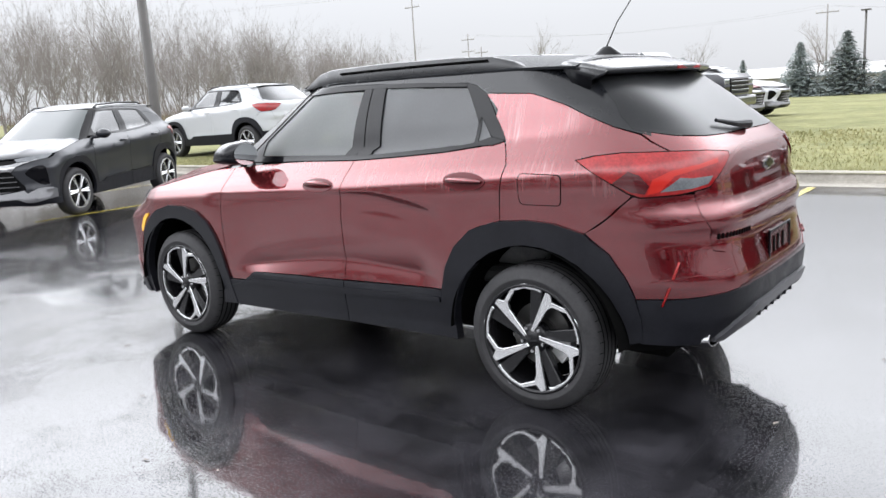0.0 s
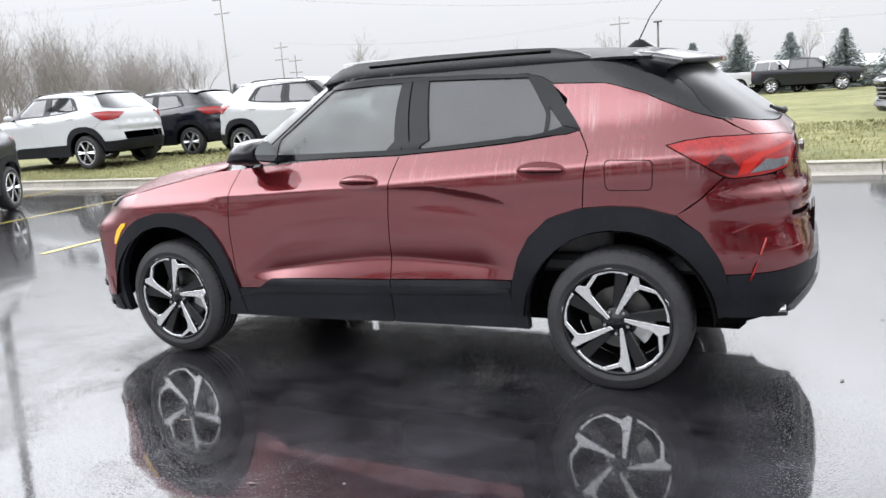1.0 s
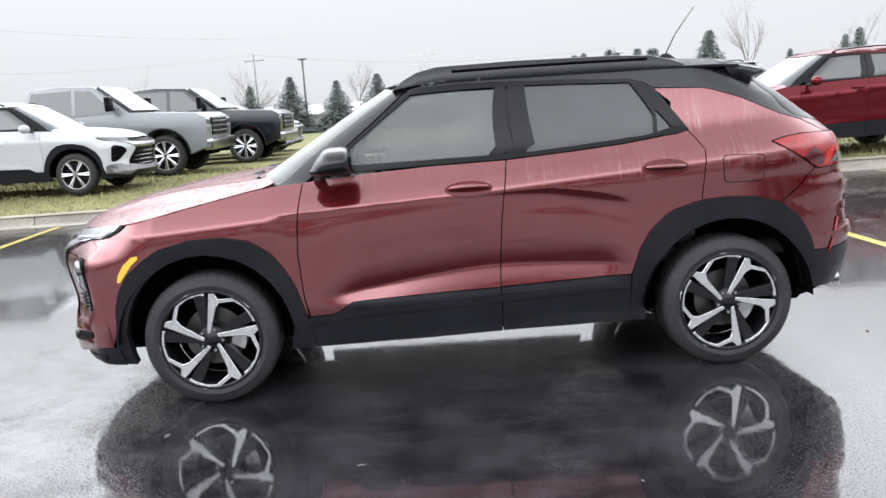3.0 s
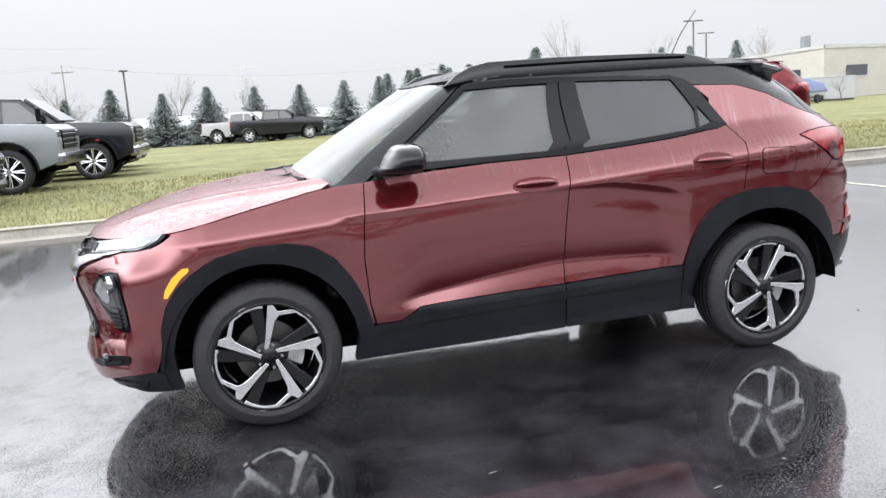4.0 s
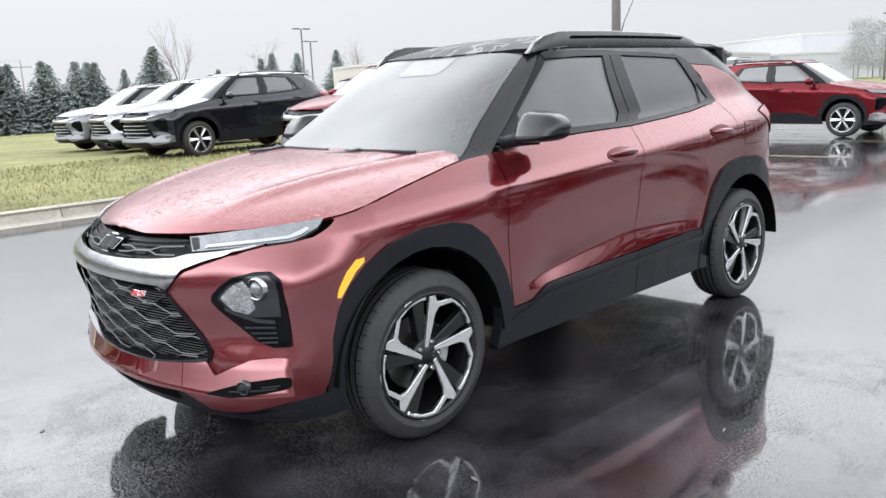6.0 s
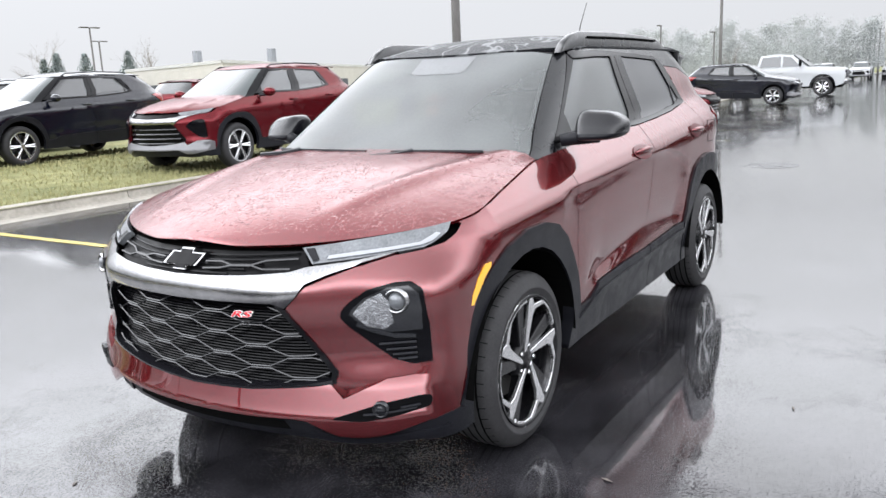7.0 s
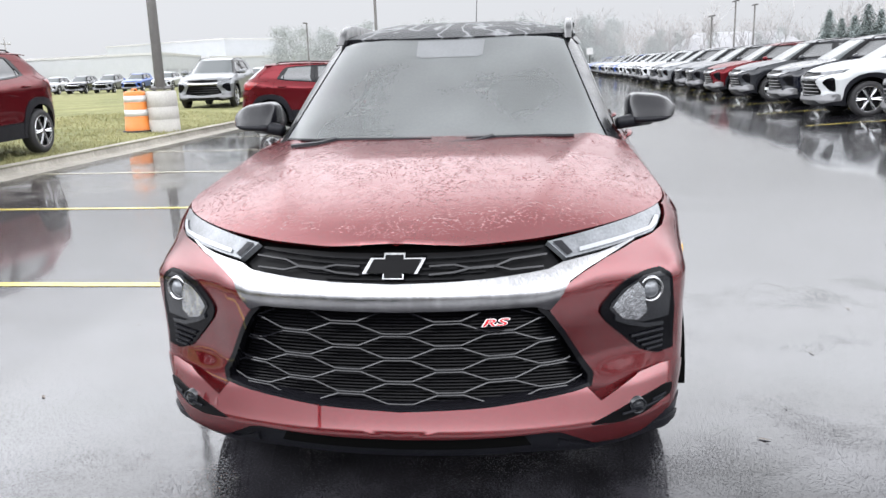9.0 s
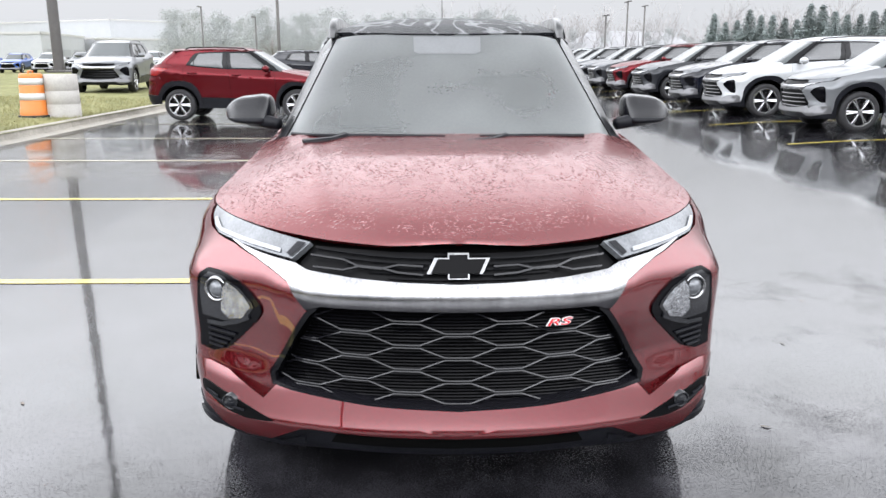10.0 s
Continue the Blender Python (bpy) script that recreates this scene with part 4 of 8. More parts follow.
    both("rear_arch_cladding", xs_([(-0.80, 0.28)] + RARCH_OUT + [(-1.79, 0.37), (-1.745, 0.36)] + RARCH_IN[-2:0:-1] + [(-0.885, 0.275)]), LMAP, M_CLAD, car, off=0.014, thick=0.05)
    both("rocker_cladding", xs_([(0.822, 0.262), (0.836, 0.415), (0.813, 0.419), (0.693, 0.423), (0.646, 0.450), (0.603, 0.477), (0.509, 0.482), (0.216, 0.492), (-0.145, 0.498), (-0.145, 0.272), (0.235, 0.264)]), LMAP, M_CLAD, car, off=0.010, thick=0.04)
    both("rocker_cladding", xs_([(-0.151, 0.499), (-0.5, 0.508), (-0.81, 0.516), (-0.80, 0.276), (-0.5, 0.274), (-0.151, 0.273)]), LMAP, M_CLAD, car, off=0.010, thick=0.04)
    both("rocker_cap", xs_([(0.84, 0.375), (0.6, 0.445), (-0.1, 0.465), (-0.8, 0.48), (-0.8, 0.455), (-0.1, 0.43), (0.6, 0.41)]), LMAP, M_CLAD, car, off=0.02, thick=0.012)

    # --- nose ---
    hoodpts = [(1.02, 0.0), (1.02, 0.45), (0.99, 0.62), (0.96, 0.70)]
    hoodpts += [(x - 0.002, y - 0.002) for x, y in zip(HOOD_X, HOOD_Y) if x > 1.0 and y > 0.001] + [(HOOD_X[-1] - 0.002, 0.0)]
    mid("hood", hoodpts, HMAP, M_RED, car, du=0.026, dv=0.026)
    both("front_bumper", fs_([(0.44, 0.70), (0.436, 0.716), (0.472, 0.757), (0.487, 0.781), (0.535, 0.804), (0.604, 0.831), (0.69, 0.857), (0.754, 0.866)]) + xs_([(1.77, 0.88), (1.72, 0.904), (1.678, 0.934), (1.66, 0.938), (1.60, 0.888), (1.525, 0.835), (1.51, 0.82)] + FARCH_OUT[6:0:-1] + [(1.815, 0.325)]) + fs_([(0.757, 0.33), (0.664, 0.312), (0.56, 0.30), (0.50, 0.34), (0.50, 0.43), (0.546, 0.456), (0.56, 0.475), (0.562, 0.50), (0.532, 0.545), (0.482, 0.638)]), LMAP, M_RED, car)
    mid("bumper_lip", fs_([(0.0, 0.408), (0.25, 0.421), (0.416, 0.441), (0.54, 0.462), (0.577, 0.415), (0.64, 0.447), (0.70, 0.476), (0.775, 0.484)]) + xs_([(1.88, 0.478), (1.82, 0.45), (1.81, 0.33)]) + fs_([(0.79, 0.322), (0.757, 0.312), (0.70, 0.297), (0.626, 0.282), (0.55, 0.286), (0.535, 0.295), (0.456, 0.338), (0.42, 0.342), (0.25, 0.337), (0.0, 0.333)]), lip_map, M_RED, car, thick=0.05, dv=0.02)

    def slot_map(s, z):
        return lip_map(s, z)[0], LMAP(s, z)[1]

    both("fog_slot", rounded(fs_([(0.535, 0.35), (0.60, 0.373), (0.68, 0.401), (0.785, 0.416)]) + xs_([(1.912, 0.412), (1.912, 0.376)]) + fs_([(0.73, 0.36), (0.625, 0.344)]), 0.02), slot_map, M_GRILLE, car, "black fog lamp slot", off=0.004, thick=0.012)
    for zz, ya, yb in ((0.368, 0.63, 0.77), (0.385, 0.73, 0.78)):
        for sgn in (1, -1):
            b = tube_bm([(lambda q: Vector((q[0].x, sgn * q[0].y, q[0].z)) + Vector((q[1].x, sgn * q[1].y, q[1].z)) * 0.008)(slot_map(*Fy(ya + (yb - ya) * k / 5, zz + 0.08 * (k / 5) * (yb - ya)))) for k in range(6)], 0.004, 5)
            part("slot_fin", b, M_CLAD, car)
    for sgn in (1, -1):
        p, nn = slot_map(*Fy(0.68, 0.383))
        fl = part("fog_lamp", lathe_bm([(0.0, 0.014), (0.014, 0.012), (0.02, 0.004), (0.022, 0.01), (0.026, 0.01), (0.026, -0.02)], 20), M_DKLENS, car, "small round fog lamp", smooth=True)
        mx = Matrix.Translation((p.x + 0.004, sgn * p.y, p.z)) @ Vector((nn.x + 0.5, sgn * nn.y, nn.z)).to_track_quat("Z", "Y").to_matrix().to_4x4()
        fl.matrix_basis = mx
    mid("chin", fs_([(0.0, 0.345), (0.25, 0.348), (0.42, 0.352), (0.456, 0.348), (0.535, 0.305), (0.626, 0.292), (0.70, 0.305), (0.757, 0.32)]) + xs_([(1.83, 0.335), (1.78, 0.33), (1.75, 0.24)]) + fs_([(0.79, 0.245), (0.757, 0.25), (0.67, 0.238), (0.557, 0.234), (0.44, 0.25), (0.34, 0.255), (0.0, 0.25)]), LMAP, M_CLAD, car, "black lower lip of the bumper", off=0.008, thick=0.05)
    mid("chin_slot", fs_([(0.0, 0.315), (0.12, 0.315), (0.36, 0.32), (0.38, 0.288), (0.0, 0.283)]), LMAP, M_SEAM, car, off=0.0105, thick=0)
    both("chin_rail", fs_([(0.46, 0.30), (0.54, 0.268), (0.66, 0.272), (0.74, 0.285)]) + xs_([(1.85, 0.295), (1.85, 0.27)]) + fs_([(0.74, 0.262), (0.66, 0.252), (0.54, 0.248), (0.46, 0.275)]), LMAP, M_CLAD, car, off=0.016, thick=0.014)
    # grilles
    lg = fs_([(0.0, 0.724), (0.36, 0.73), (0.415, 0.716), (0.432, 0.70), (0.474, 0.638), (0.525, 0.545), (0.554, 0.497), (0.546, 0.468), (0.416, 0.44), (0.25, 0.42), (0.0, 0.408)])
    mid("lower_grille", lg, LMAP, M_GRILLE, car, off=-0.045, thick=0)
    both("lower_grille_edge", fs_([(0.41, 0.732), (0.438, 0.708), (0.482, 0.638), (0.533, 0.545), (0.563, 0.50), (0.556, 0.458), (0.54, 0.462), (0.545, 0.495), (0.515, 0.545), (0.465, 0.638), (0.424, 0.70), (0.40, 0.722)]), LMAP, M_GLOSS, car, off=0.006, thick=0.06)
    mid("lower_grille_sill", fs_([(0.0, 0.418), (0.25, 0.431), (0.416, 0.451), (0.546, 0.474), (0.55, 0.463), (0.416, 0.438), (0.25, 0.418), (0.0, 0.404)]), LMAP, M_GUN, car, off=0.012, thick=0.06)

    def grille_half(z):
        return lerp_table(z, [(0.412, 0.10), (0.422, 0.25), (0.44, 0.40), (0.468, 0.53), (0.497, 0.545), (0.545, 0.512), (0.638, 0.462), (0.70, 0.425), (0.73, 0.37)])

    def surf(y, z, off):
        p, nn = LMAP(*Fy(abs(y), z))
        q = p + nn * off
        return Vector((q.x, q.y if y >= 0 else -q.y, q.z))

    slats = bmesh.new()
    z = 0.425
    while z < 0.722:
        h = grille_half(z) - 0.006
        tube_bm([surf(-h + 2 * h * k / 16, z, -0.03) for k in range(17)], 0.0027, 4, False, slats)
        z += 0.0108
    part("grille_slat", slats, M_SLAT, car, "fine black horizontal grille slats")
    for r in range(8):
        zc = 0.437 + 0.0385 * r
        bar = bmesh.new()
        run = []
        k = 0
        for k in range(-74, 75):
            y = k * 0.0085
            ph = (y / 0.30 + (0.5 if r % 2 else 0.0)) % 1.0
            tri = lerp_table(ph, [(0, 0), (0.13, 0), (0.37, 1), (0.63, 1), (0.87, 0), (1, 0)])
            zz = zc + 0.03 * (tri - 0.5) + 0.012 * (y / 0.5) ** 2
            if abs(y) < grille_half(zz) - 0.004 and 0.414 + 0.06 * abs(y) < zz < 0.722:
                run.append(surf(y, zz, -0.012))
            else:
                if len(run) > 2:
                    tube_bm(run, 0.0027, 4, True, bar)
                run = []
        if len(run) > 2:
            tube_bm(run, 0.0027, 4, True, bar)
        part("grille_bar", bar, M_GUN, car, "thin gunmetal honeycomb grille bar")
    ug = fs_([(0.0, 0.884), (0.25, 0.888), (0.427, 0.889), (0.47, 0.842), (0.439, 0.821), (0.305, 0.81), (0.13, 0.802), (0.0, 0.80)])
    mid("upper_grille", ug, LMAP, M_GRILLE, car, off=-0.02, thick=0)
    us = bmesh.new()
    for k in range(5):
        zz = 0.815 + 0.0135 * k
        h = 0.20 + 0.06 * k if k < 3 else 0.42
        tube_bm([surf(-h + 2 * h * j / 14, zz + 0.012 * (abs(-h + 2 * h * j / 14) / 0.42) ** 2, -0.013) for j in range(15)], 0.0032, 4, False, us)
    part("grille_slat", us, M_SLAT, car)
    for sgn in (1, -1):
        bar = bmesh.new()
        tube_bm([surf(sgn * y, zz, -0.004) for y, zz in ((0.10, 0.846), (0.17, 0.849), (0.22, 0.838), (0.28, 0.84), (0.33, 0.855), (0.43, 0.86))], 0.004, 4, True, bar)
        tube_bm([surf(sgn * y, zz, -0.004) for y, zz in ((0.10, 0.825), (0.17, 0.83), (0.22, 0.84), (0.28, 0.842), (0.33, 0.83), (0.42, 0.832))], 0.004, 4, True, bar)
        part("grille_bar", bar, M_GUN, car)
    def chrome_map(s, z):
        p, nn = LMAP(s, z)
        lo, hi = lerp_table(abs(p.y), [(0, 0.728), (0.39, 0.733), (0.47, 0.76), (0.6, 0.835)]), lerp_table(abs(p.y), [(0, 0.798), (0.3, 0.809), (0.47, 0.832), (0.6, 0.846)])
        k = (z - lo) / max(hi - lo, 0.01) * 2 - 1
        return p + nn * 0.008 * (1 - min(1, k * k)), (nn + Vector((0, 0, 0.24 * k))).normalized()

    mid("chrome_bar", fs_([(0.0, 0.798), (0.13, 0.801), (0.305, 0.809), (0.43, 0.818), (0.472, 0.832), (0.58, 0.843), (0.68, 0.861), (0.70, 0.864), (0.69, 0.86), (0.604, 0.835), (0.535, 0.808), (0.486, 0.785), (0.47, 0.76), (0.434, 0.72), (0.39, 0.733), (0.24, 0.732), (0.0, 0.728)]), chrome_map, M_CHROME, car, "satin chrome bar with rain streaks", off=0.008, thick=0.016, dv=0.01)
    # cross-shaped badge, plain
    bd = [surf(y, zz, 0.004) for y, zz in ((-0.09, 0.826), (-0.068, 0.864), (-0.03, 0.864), (-0.03, 0.876), (0.03, 0.876), (0.03, 0.864), (0.09, 0.864), (0.068, 0.826), (0.03, 0.826), (0.03, 0.813), (-0.03, 0.813), (-0.03, 0.826))]

    def plate_bm(ring, depth):
        bm = bmesh.new()
        a = [bm.verts.new(p) for p in ring]
        b = [bm.verts.new(p + Vector((depth, 0, 0))) for p in ring]
        bm.faces.new(a)
        bm.faces.new(b[::-1])
        for i in range(len(a)):
            bm.faces.new((a[i], a[i - 1], b[i - 1], b[i]))
        bmesh.ops.recalc_face_normals(bm, faces=bm.faces)
        return bm

    badge = part("front_emblem", plate_bm(bd, -0.03), M_CHROME, car, "chrome-edged black cross-shaped emblem")
    c0 = sum(bd, Vector()) / len(bd)
    part("emblem_field", plate_bm([c0 + (p - c0) * 0.86 + Vector((0.004, 0, 0)) for p in bd], -0.02), M_GRILLE, badge)
    # letters on the grille
    tx = bpy.data.curves.new("badge_letters", "FONT")
    tx.body, tx.size, tx.extrude, tx.shear, tx.space_character = "RS", 0.045, 0.003, 0.3, 1.0
    tmp = new("tmp_text", tx)
    dg = bpy.context.evaluated_depsgraph_get()
    tme = bpy.data.meshes.new_from_object(tmp.evaluated_get(dg))
    bpy.data.objects.remove(tmp)
    tme.materials.append(M_BADGERED)
    tx2 = bpy.data.curves.new("badge_edge", "FONT")
    tx2.body, tx2.size, tx2.extrude, tx2.shear, tx2.offset = "RS", 0.045, 0.002, 0.3, 0.0022
    tmp = new("tmp_text", tx2)
    eme = bpy.data.meshes.new_from_object(tmp.evaluated_get(bpy.context.evaluated_depsgraph_get()))
    bpy.data.objects.remove(tmp)
    eme.materials.append(M_WHITE)
    ob = new("badge_letters", tme)
    ob.parent = car
    ob["label"] = "red letters RS with bright edge"
    p, nn = LMAP(*Fy(0.29, 0.695))
    ob.matrix_basis = Matrix.Translation((p.x + 0.02, 0.245, 0.683)) @ pose(0, 0, 0, 82, 0, 90 + 14) @ Matrix.Diagonal((1.5, 0.62, 1, 1))
    rim_ = new("badge_edge", eme)
    rim_.parent = ob
    rim_.location = (0, 0, -0.002)
    # lamps
    for nm, pts, mt, off in (("headlight", [(0.43, 0.886), (0.597, 0.908), (0.69, 0.92), (0.755, 0.93), (0.785, 0.937), (0.79, 0.91), (0.772, 0.884), (0.754, 0.871), (0.68, 0.863), (0.568, 0.85), (0.482, 0.842)], M_HLENS, 0.006),):
        hl = both(nm, fs_(pts), LMAP, mt, car, "slim clear headlight", off=off, thick=0.02)
    for i, S in enumerate((1, -1)):
        st = sheet(fs_([(0.52, 0.862), (0.6, 0.871), (0.74, 0.886), (0.765, 0.91), (0.777, 0.905), (0.767, 0.887), (0.745, 0.877), (0.6, 0.86), (0.52, 0.852)]), LMAP, off=0.0105, thick=0)
        sheet_part("daytime_light", st if S > 0 else flip_sheet(st), M_DRL, hl[i], "white daytime light strip")
        st = sheet(fs_([(0.442, 0.882), (0.468, 0.884), (0.50, 0.852), (0.484, 0.846)]), LMAP, off=0.011, thick=0)
        sheet_part("lamp_baffle", st if S > 0 else flip_sheet(st), M_CLAD, hl[i])
    pod = fs_([(0.579, 0.682), (0.585, 0.704), (0.615, 0.736), (0.655, 0.765), (0.72, 0.782), (0.765, 0.783)]) + xs_([(1.92, 0.762), (1.91, 0.65), (1.902, 0.522)]) + fs_([(0.765, 0.515), (0.712, 0.534), (0.65, 0.595), (0.598, 0.65)])
    pods = both("lamp_pod", rounded(pod, 0.012), LMAP, M_POD, car, "gloss black lamp surround", off=0.006, thick=0.02)
    for i, sg in enumerate((1, -1)):
        S = sheet(fs_([(0.605, 0.69), (0.612, 0.706), (0.648, 0.742), (0.708, 0.768), (0.762, 0.771)]) + xs_([(1.93, 0.75), (1.925, 0.70), (1.921, 0.632)]) + fs_([(0.712, 0.627), (0.64, 0.646)]), LMAP, off=0.0085, thick=0)
        lens = sheet_part("lamp_lens", S if sg > 0 else flip_sheet(S), M_DKLENS, pods[i], "dark glassy headlamp lens")
        S = sheet(fs_([(0.614, 0.692), (0.632, 0.717), (0.662, 0.742), (0.692, 0.755), (0.712, 0.73), (0.722, 0.66), (0.695, 0.638), (0.648, 0.65)]), LMAP, off=0.0105, thick=0)
        sheet_part("reflector", S if sg > 0 else flip_sheet(S), M_LENS, lens, "bright reflector")
        p, nn = LMAP(*Fy(0.735, 0.727))
        pr = part("projector", lathe_bm([(0.0, 0.02), (0.016, 0.016), (0.029, 0.004), (0.03, -0.01)], 24), M_HLENS, lens, "round projector lens", smooth=True)
        ring_ = part("projector_ring", lathe_bm([(0.03, 0.0), (0.033, 0.011), (0.039, 0.011), (0.043, -0.02)], 24), M_CHROME, lens, smooth=True)
        pr.matrix_basis = Matrix.Translation(Vector((p.x + 0.006, sg * p.y, p.z))) @ Vector((nn.x + 1, sg * nn.y, nn.z)).to_track_quat("Z", "Y").to_matrix().to_4x4()
        ring_.matrix_basis = pr.matrix_basis
        S = sheet(fs_([(0.62, 0.652), (0.66, 0.63), (0.72, 0.608), (0.775, 0.606), (0.775, 0.618), (0.72, 0.622), (0.66, 0.645), (0.625, 0.665)]), LMAP, off=0.012, thick=0.006)
        sheet_part("pod_trim", S if sg > 0 else flip_sheet(S), M_DKLENS, pods[i])
        for zz in (0.588, 0.568, 0.55, 0.533):
            y0 = 0.675 + (0.588 - zz) * 0.9
            b = tube_bm([surf(sg * (y0 + (0.775 - y0) * k / 3), zz + 0.004 * k / 3, 0.010) for k in range(4)], 0.0045, 5)
            part("pod_fin", b, M_CLAD, pods[i])
    both("side_marker", xs_([(1.742, 0.666), (1.726, 0.664), (1.662, 0.746), (1.624, 0.776), (1.624, 0.792), (1.654, 0.788), (1.70, 0.75), (1.733, 0.70)]), arch_map, M_AMBER, car, "amber side marker", off=0.003, thick=0.012)

    # --- tail ---
    tl = xs_([(-1.546, 1.135), (-1.618, 1.15), (-1.721, 1.159), (-1.887, 1.156)]) + rs_([(0.55, 1.148), (0.43, 1.134), (0.434, 1.116), (0.562, 1.035), (0.593, 1.01), (0.653, 1.0)]) + xs_([(-1.93, 0.991), (-1.802, 0.987), (-1.764, 1.003), (-1.634, 1.085)])
    cs, cz = sum(p[0] for p in tl) / len(tl), sum(p[1] for p in tl) / len(tl)
    both("lamp_gasket", [(cs + (a - cs) * 1.025, cz + (b - cz) * 1.07) for a, b in tl], LMAP, M_SEAM, car, off=0.003, thick=0)
    lamps = both("tail_lamp", tl, LMAP, M_TAILRED, car, "red wraparound tail lamp", off=0.006, thick=0.02)
    for i, sg in enumerate((1, -1)):
        for nm, pts, mt in (("lamp_smoke", xs_([(-1.70, 1.045), (-1.76, 1.09), (-1.80, 1.075), (-1.835, 1.03), (-1.82, 0.998), (-1.77, 1.008)]), M_TAILDK),
                            ("lamp_glow", xs_([(-1.825, 0.994), (-1.845, 1.055), (-1.907, 1.088)]) + rs_([(0.634, 1.10), (0.525, 1.118), (0.528, 1.10), (0.642, 1.082)]) + xs_([(-1.915, 1.064), (-1.87, 1.006)]), M_TAILHOT),
                            ("reverse_lens", xs_([(-1.87, 1.004), (-1.931, 1.056)]) + rs_([(0.66, 1.05), (0.575, 1.052), (0.60, 1.022), (0.665, 1.01)]), M_HLENS)):
            S = sheet(pts, LMAP, off=0.0085 if nm != "reverse_lens" else 0.0095, thick=0)
            sheet_part(nm, S if sg > 0 else flip_sheet(S), mt, lamps[i])
    both("rear_bumper_corner", xs_([(-1.632, 0.862), (-1.76, 0.972), (-1.776, 0.985), (-1.90, 0.985)]) + rs_([(0.6545, 0.984), (0.6555, 0.90), (0.6165, 0.824), (0.6085, 0.747), (0.543, 0.73), (0.535, 0.60), (0.50, 0.58), (0.60, 0.57)]) + xs_([(-1.95, 0.562), (-1.782, 0.562), (-1.742, 0.661), (-1.681, 0.754), (-1.583, 0.836)]), LMAP, M_RED, car)
    both("bumper_crease", xs_([(-1.80, 0.745), (-1.89, 0.78)]) + rs_([(0.69, 0.79), (0.625, 0.785), (0.63, 0.755), (0.69, 0.745)]) + xs_([(-1.88, 0.735)]), LMAP, M_RED, car, off=0.012, thick=0.012)
    both("bumper_crease", xs_([(-1.84, 0.635), (-1.95, 0.65)]) + rs_([(0.62, 0.66), (0.55, 0.665), (0.545, 0.63), (0.62, 0.615)]) + xs_([(-1.93, 0.607)]), LMAP, M_RED, car, off=0.012, thick=0.012)
    for sg in (1, -1):
        pts = []
        for k in range(7):
            f = k / 6
            pa, na = LMAP(*Ry(0.723, 0.715))
            pb, nb = LMAP(*Ry(0.754, 0.53))
            p, nn = pa.lerp(pb, f), na.lerp(nb, f)
            k_ = 0.006 + 0.03 * f * (1 - f)
            pts.append(Vector((p.x + nn.x * k_, sg * (p.y + nn.y * k_), p.z)))
        part("bumper_reflector", tube_bm(pts, 0.0055, 6), M_TAILRED, car, "slim red reflector strip", smooth=True)
    gate = rs_([(0.0, 1.20), (0.30, 1.20), (0.46, 1.203), (0.60, 1.216), (0.668, 1.245), (0.683, 1.20), (0.676, 1.158), (0.66, 1.1), (0.652, 1.0), (0.653, 0.90), (0.614, 0.825), (0.606, 0.75), (0.54, 0.733), (0.30, 0.735), (0.0, 0.735)])
    mid("tailgate", gate, LMAP, M_RED, car)
    mid("plate_recess", rs_([(0.0, 0.74), (0.30, 0.74), (0.545, 0.738), (0.555, 0.72), (0.545, 0.60), (0.50, 0.575), (0.0, 0.575)]), LMAP, M_RED, car, off=-0.008, thick=0)
    pl = part("licence_plate", box_bm(-0.012, 0.0, -0.155, 0.155, 0.60, 0.755, 0.006), M_PLATE, car, "dark red plate with plain bars in a black frame")
    pl.location = (LOW.xr(0.68) + 0.012, 0, 0)
    b = box_bm(-0.016, -0.013, -0.12, 0.0, 0.608, 0.628)
    part("plate_bar", b, M_WHITE, pl)
    for yy in (-0.06, 0.02, 0.08):
        part("plate_bar", box_bm(-0.016, -0.013, yy, yy + 0.022, 0.655, 0.725), M_SEAM, pl)
    for y0, y1, z0, z1 in ((-0.165, 0.165, 0.748, 0.762), (-0.165, 0.165, 0.592, 0.604), (-0.165, -0.152, 0.60, 0.755), (0.152, 0.165, 0.60, 0.755)):
        part("plate_frame", box_bm(-0.018, -0.008, y0, y1, z0, z1, 0.003), M_GLOSS, pl)
    mid("rear_bumper_lower", rs_([(0.0, 0.583), (0.40, 0.588), (0.445, 0.58), (0.60, 0.57)]) + xs_([(-1.95, 0.557), (-1.783, 0.557), (-1.785, 0.36), (-1.90, 0.35)]) + rs_([(0.60, 0.345), (0.45, 0.36), (0.0, 0.375)]), LMAP, M_CLAD, car, off=0.006, thick=0.04)
    mid("rear_diffuser", rs_([(0.0, 0.50), (0.38, 0.49), (0.50, 0.44), (0.58, 0.36), (0.52, 0.355), (0.42, 0.41), (0.34, 0.445), (0.0, 0.455)]), LMAP, M_SKID, car, "grey skid trim", off=0.022, thick=0.03)
    for k in range(6):
        yy = -0.25 + 0.1 * k
        part("diffuser_fin", box_bm(LOW.xr(0.42) - 0.008, LOW.xr(0.42) + 0.10, yy - 0.008, yy + 0.008, 0.392, 0.45, 0.004), M_CLAD, car)
    for sg in (1, -1):
        ex = part("exhaust_tip", lathe_bm([(0.034, -0.09), (0.038, 0.0), (0.045, 0.005), (0.048, 0.0), (0.045, -0.09)], 20), M_CHROME, car, "oval chrome exhaust tip", smooth=True)
        ex.matrix_basis = Matrix.Translation((-2.02, sg * 0.55, 0.36)) @ pose(0, 0, 0, 0, -82, 0) @ Matrix.Diagonal((0.8, 1.5, 1, 1))
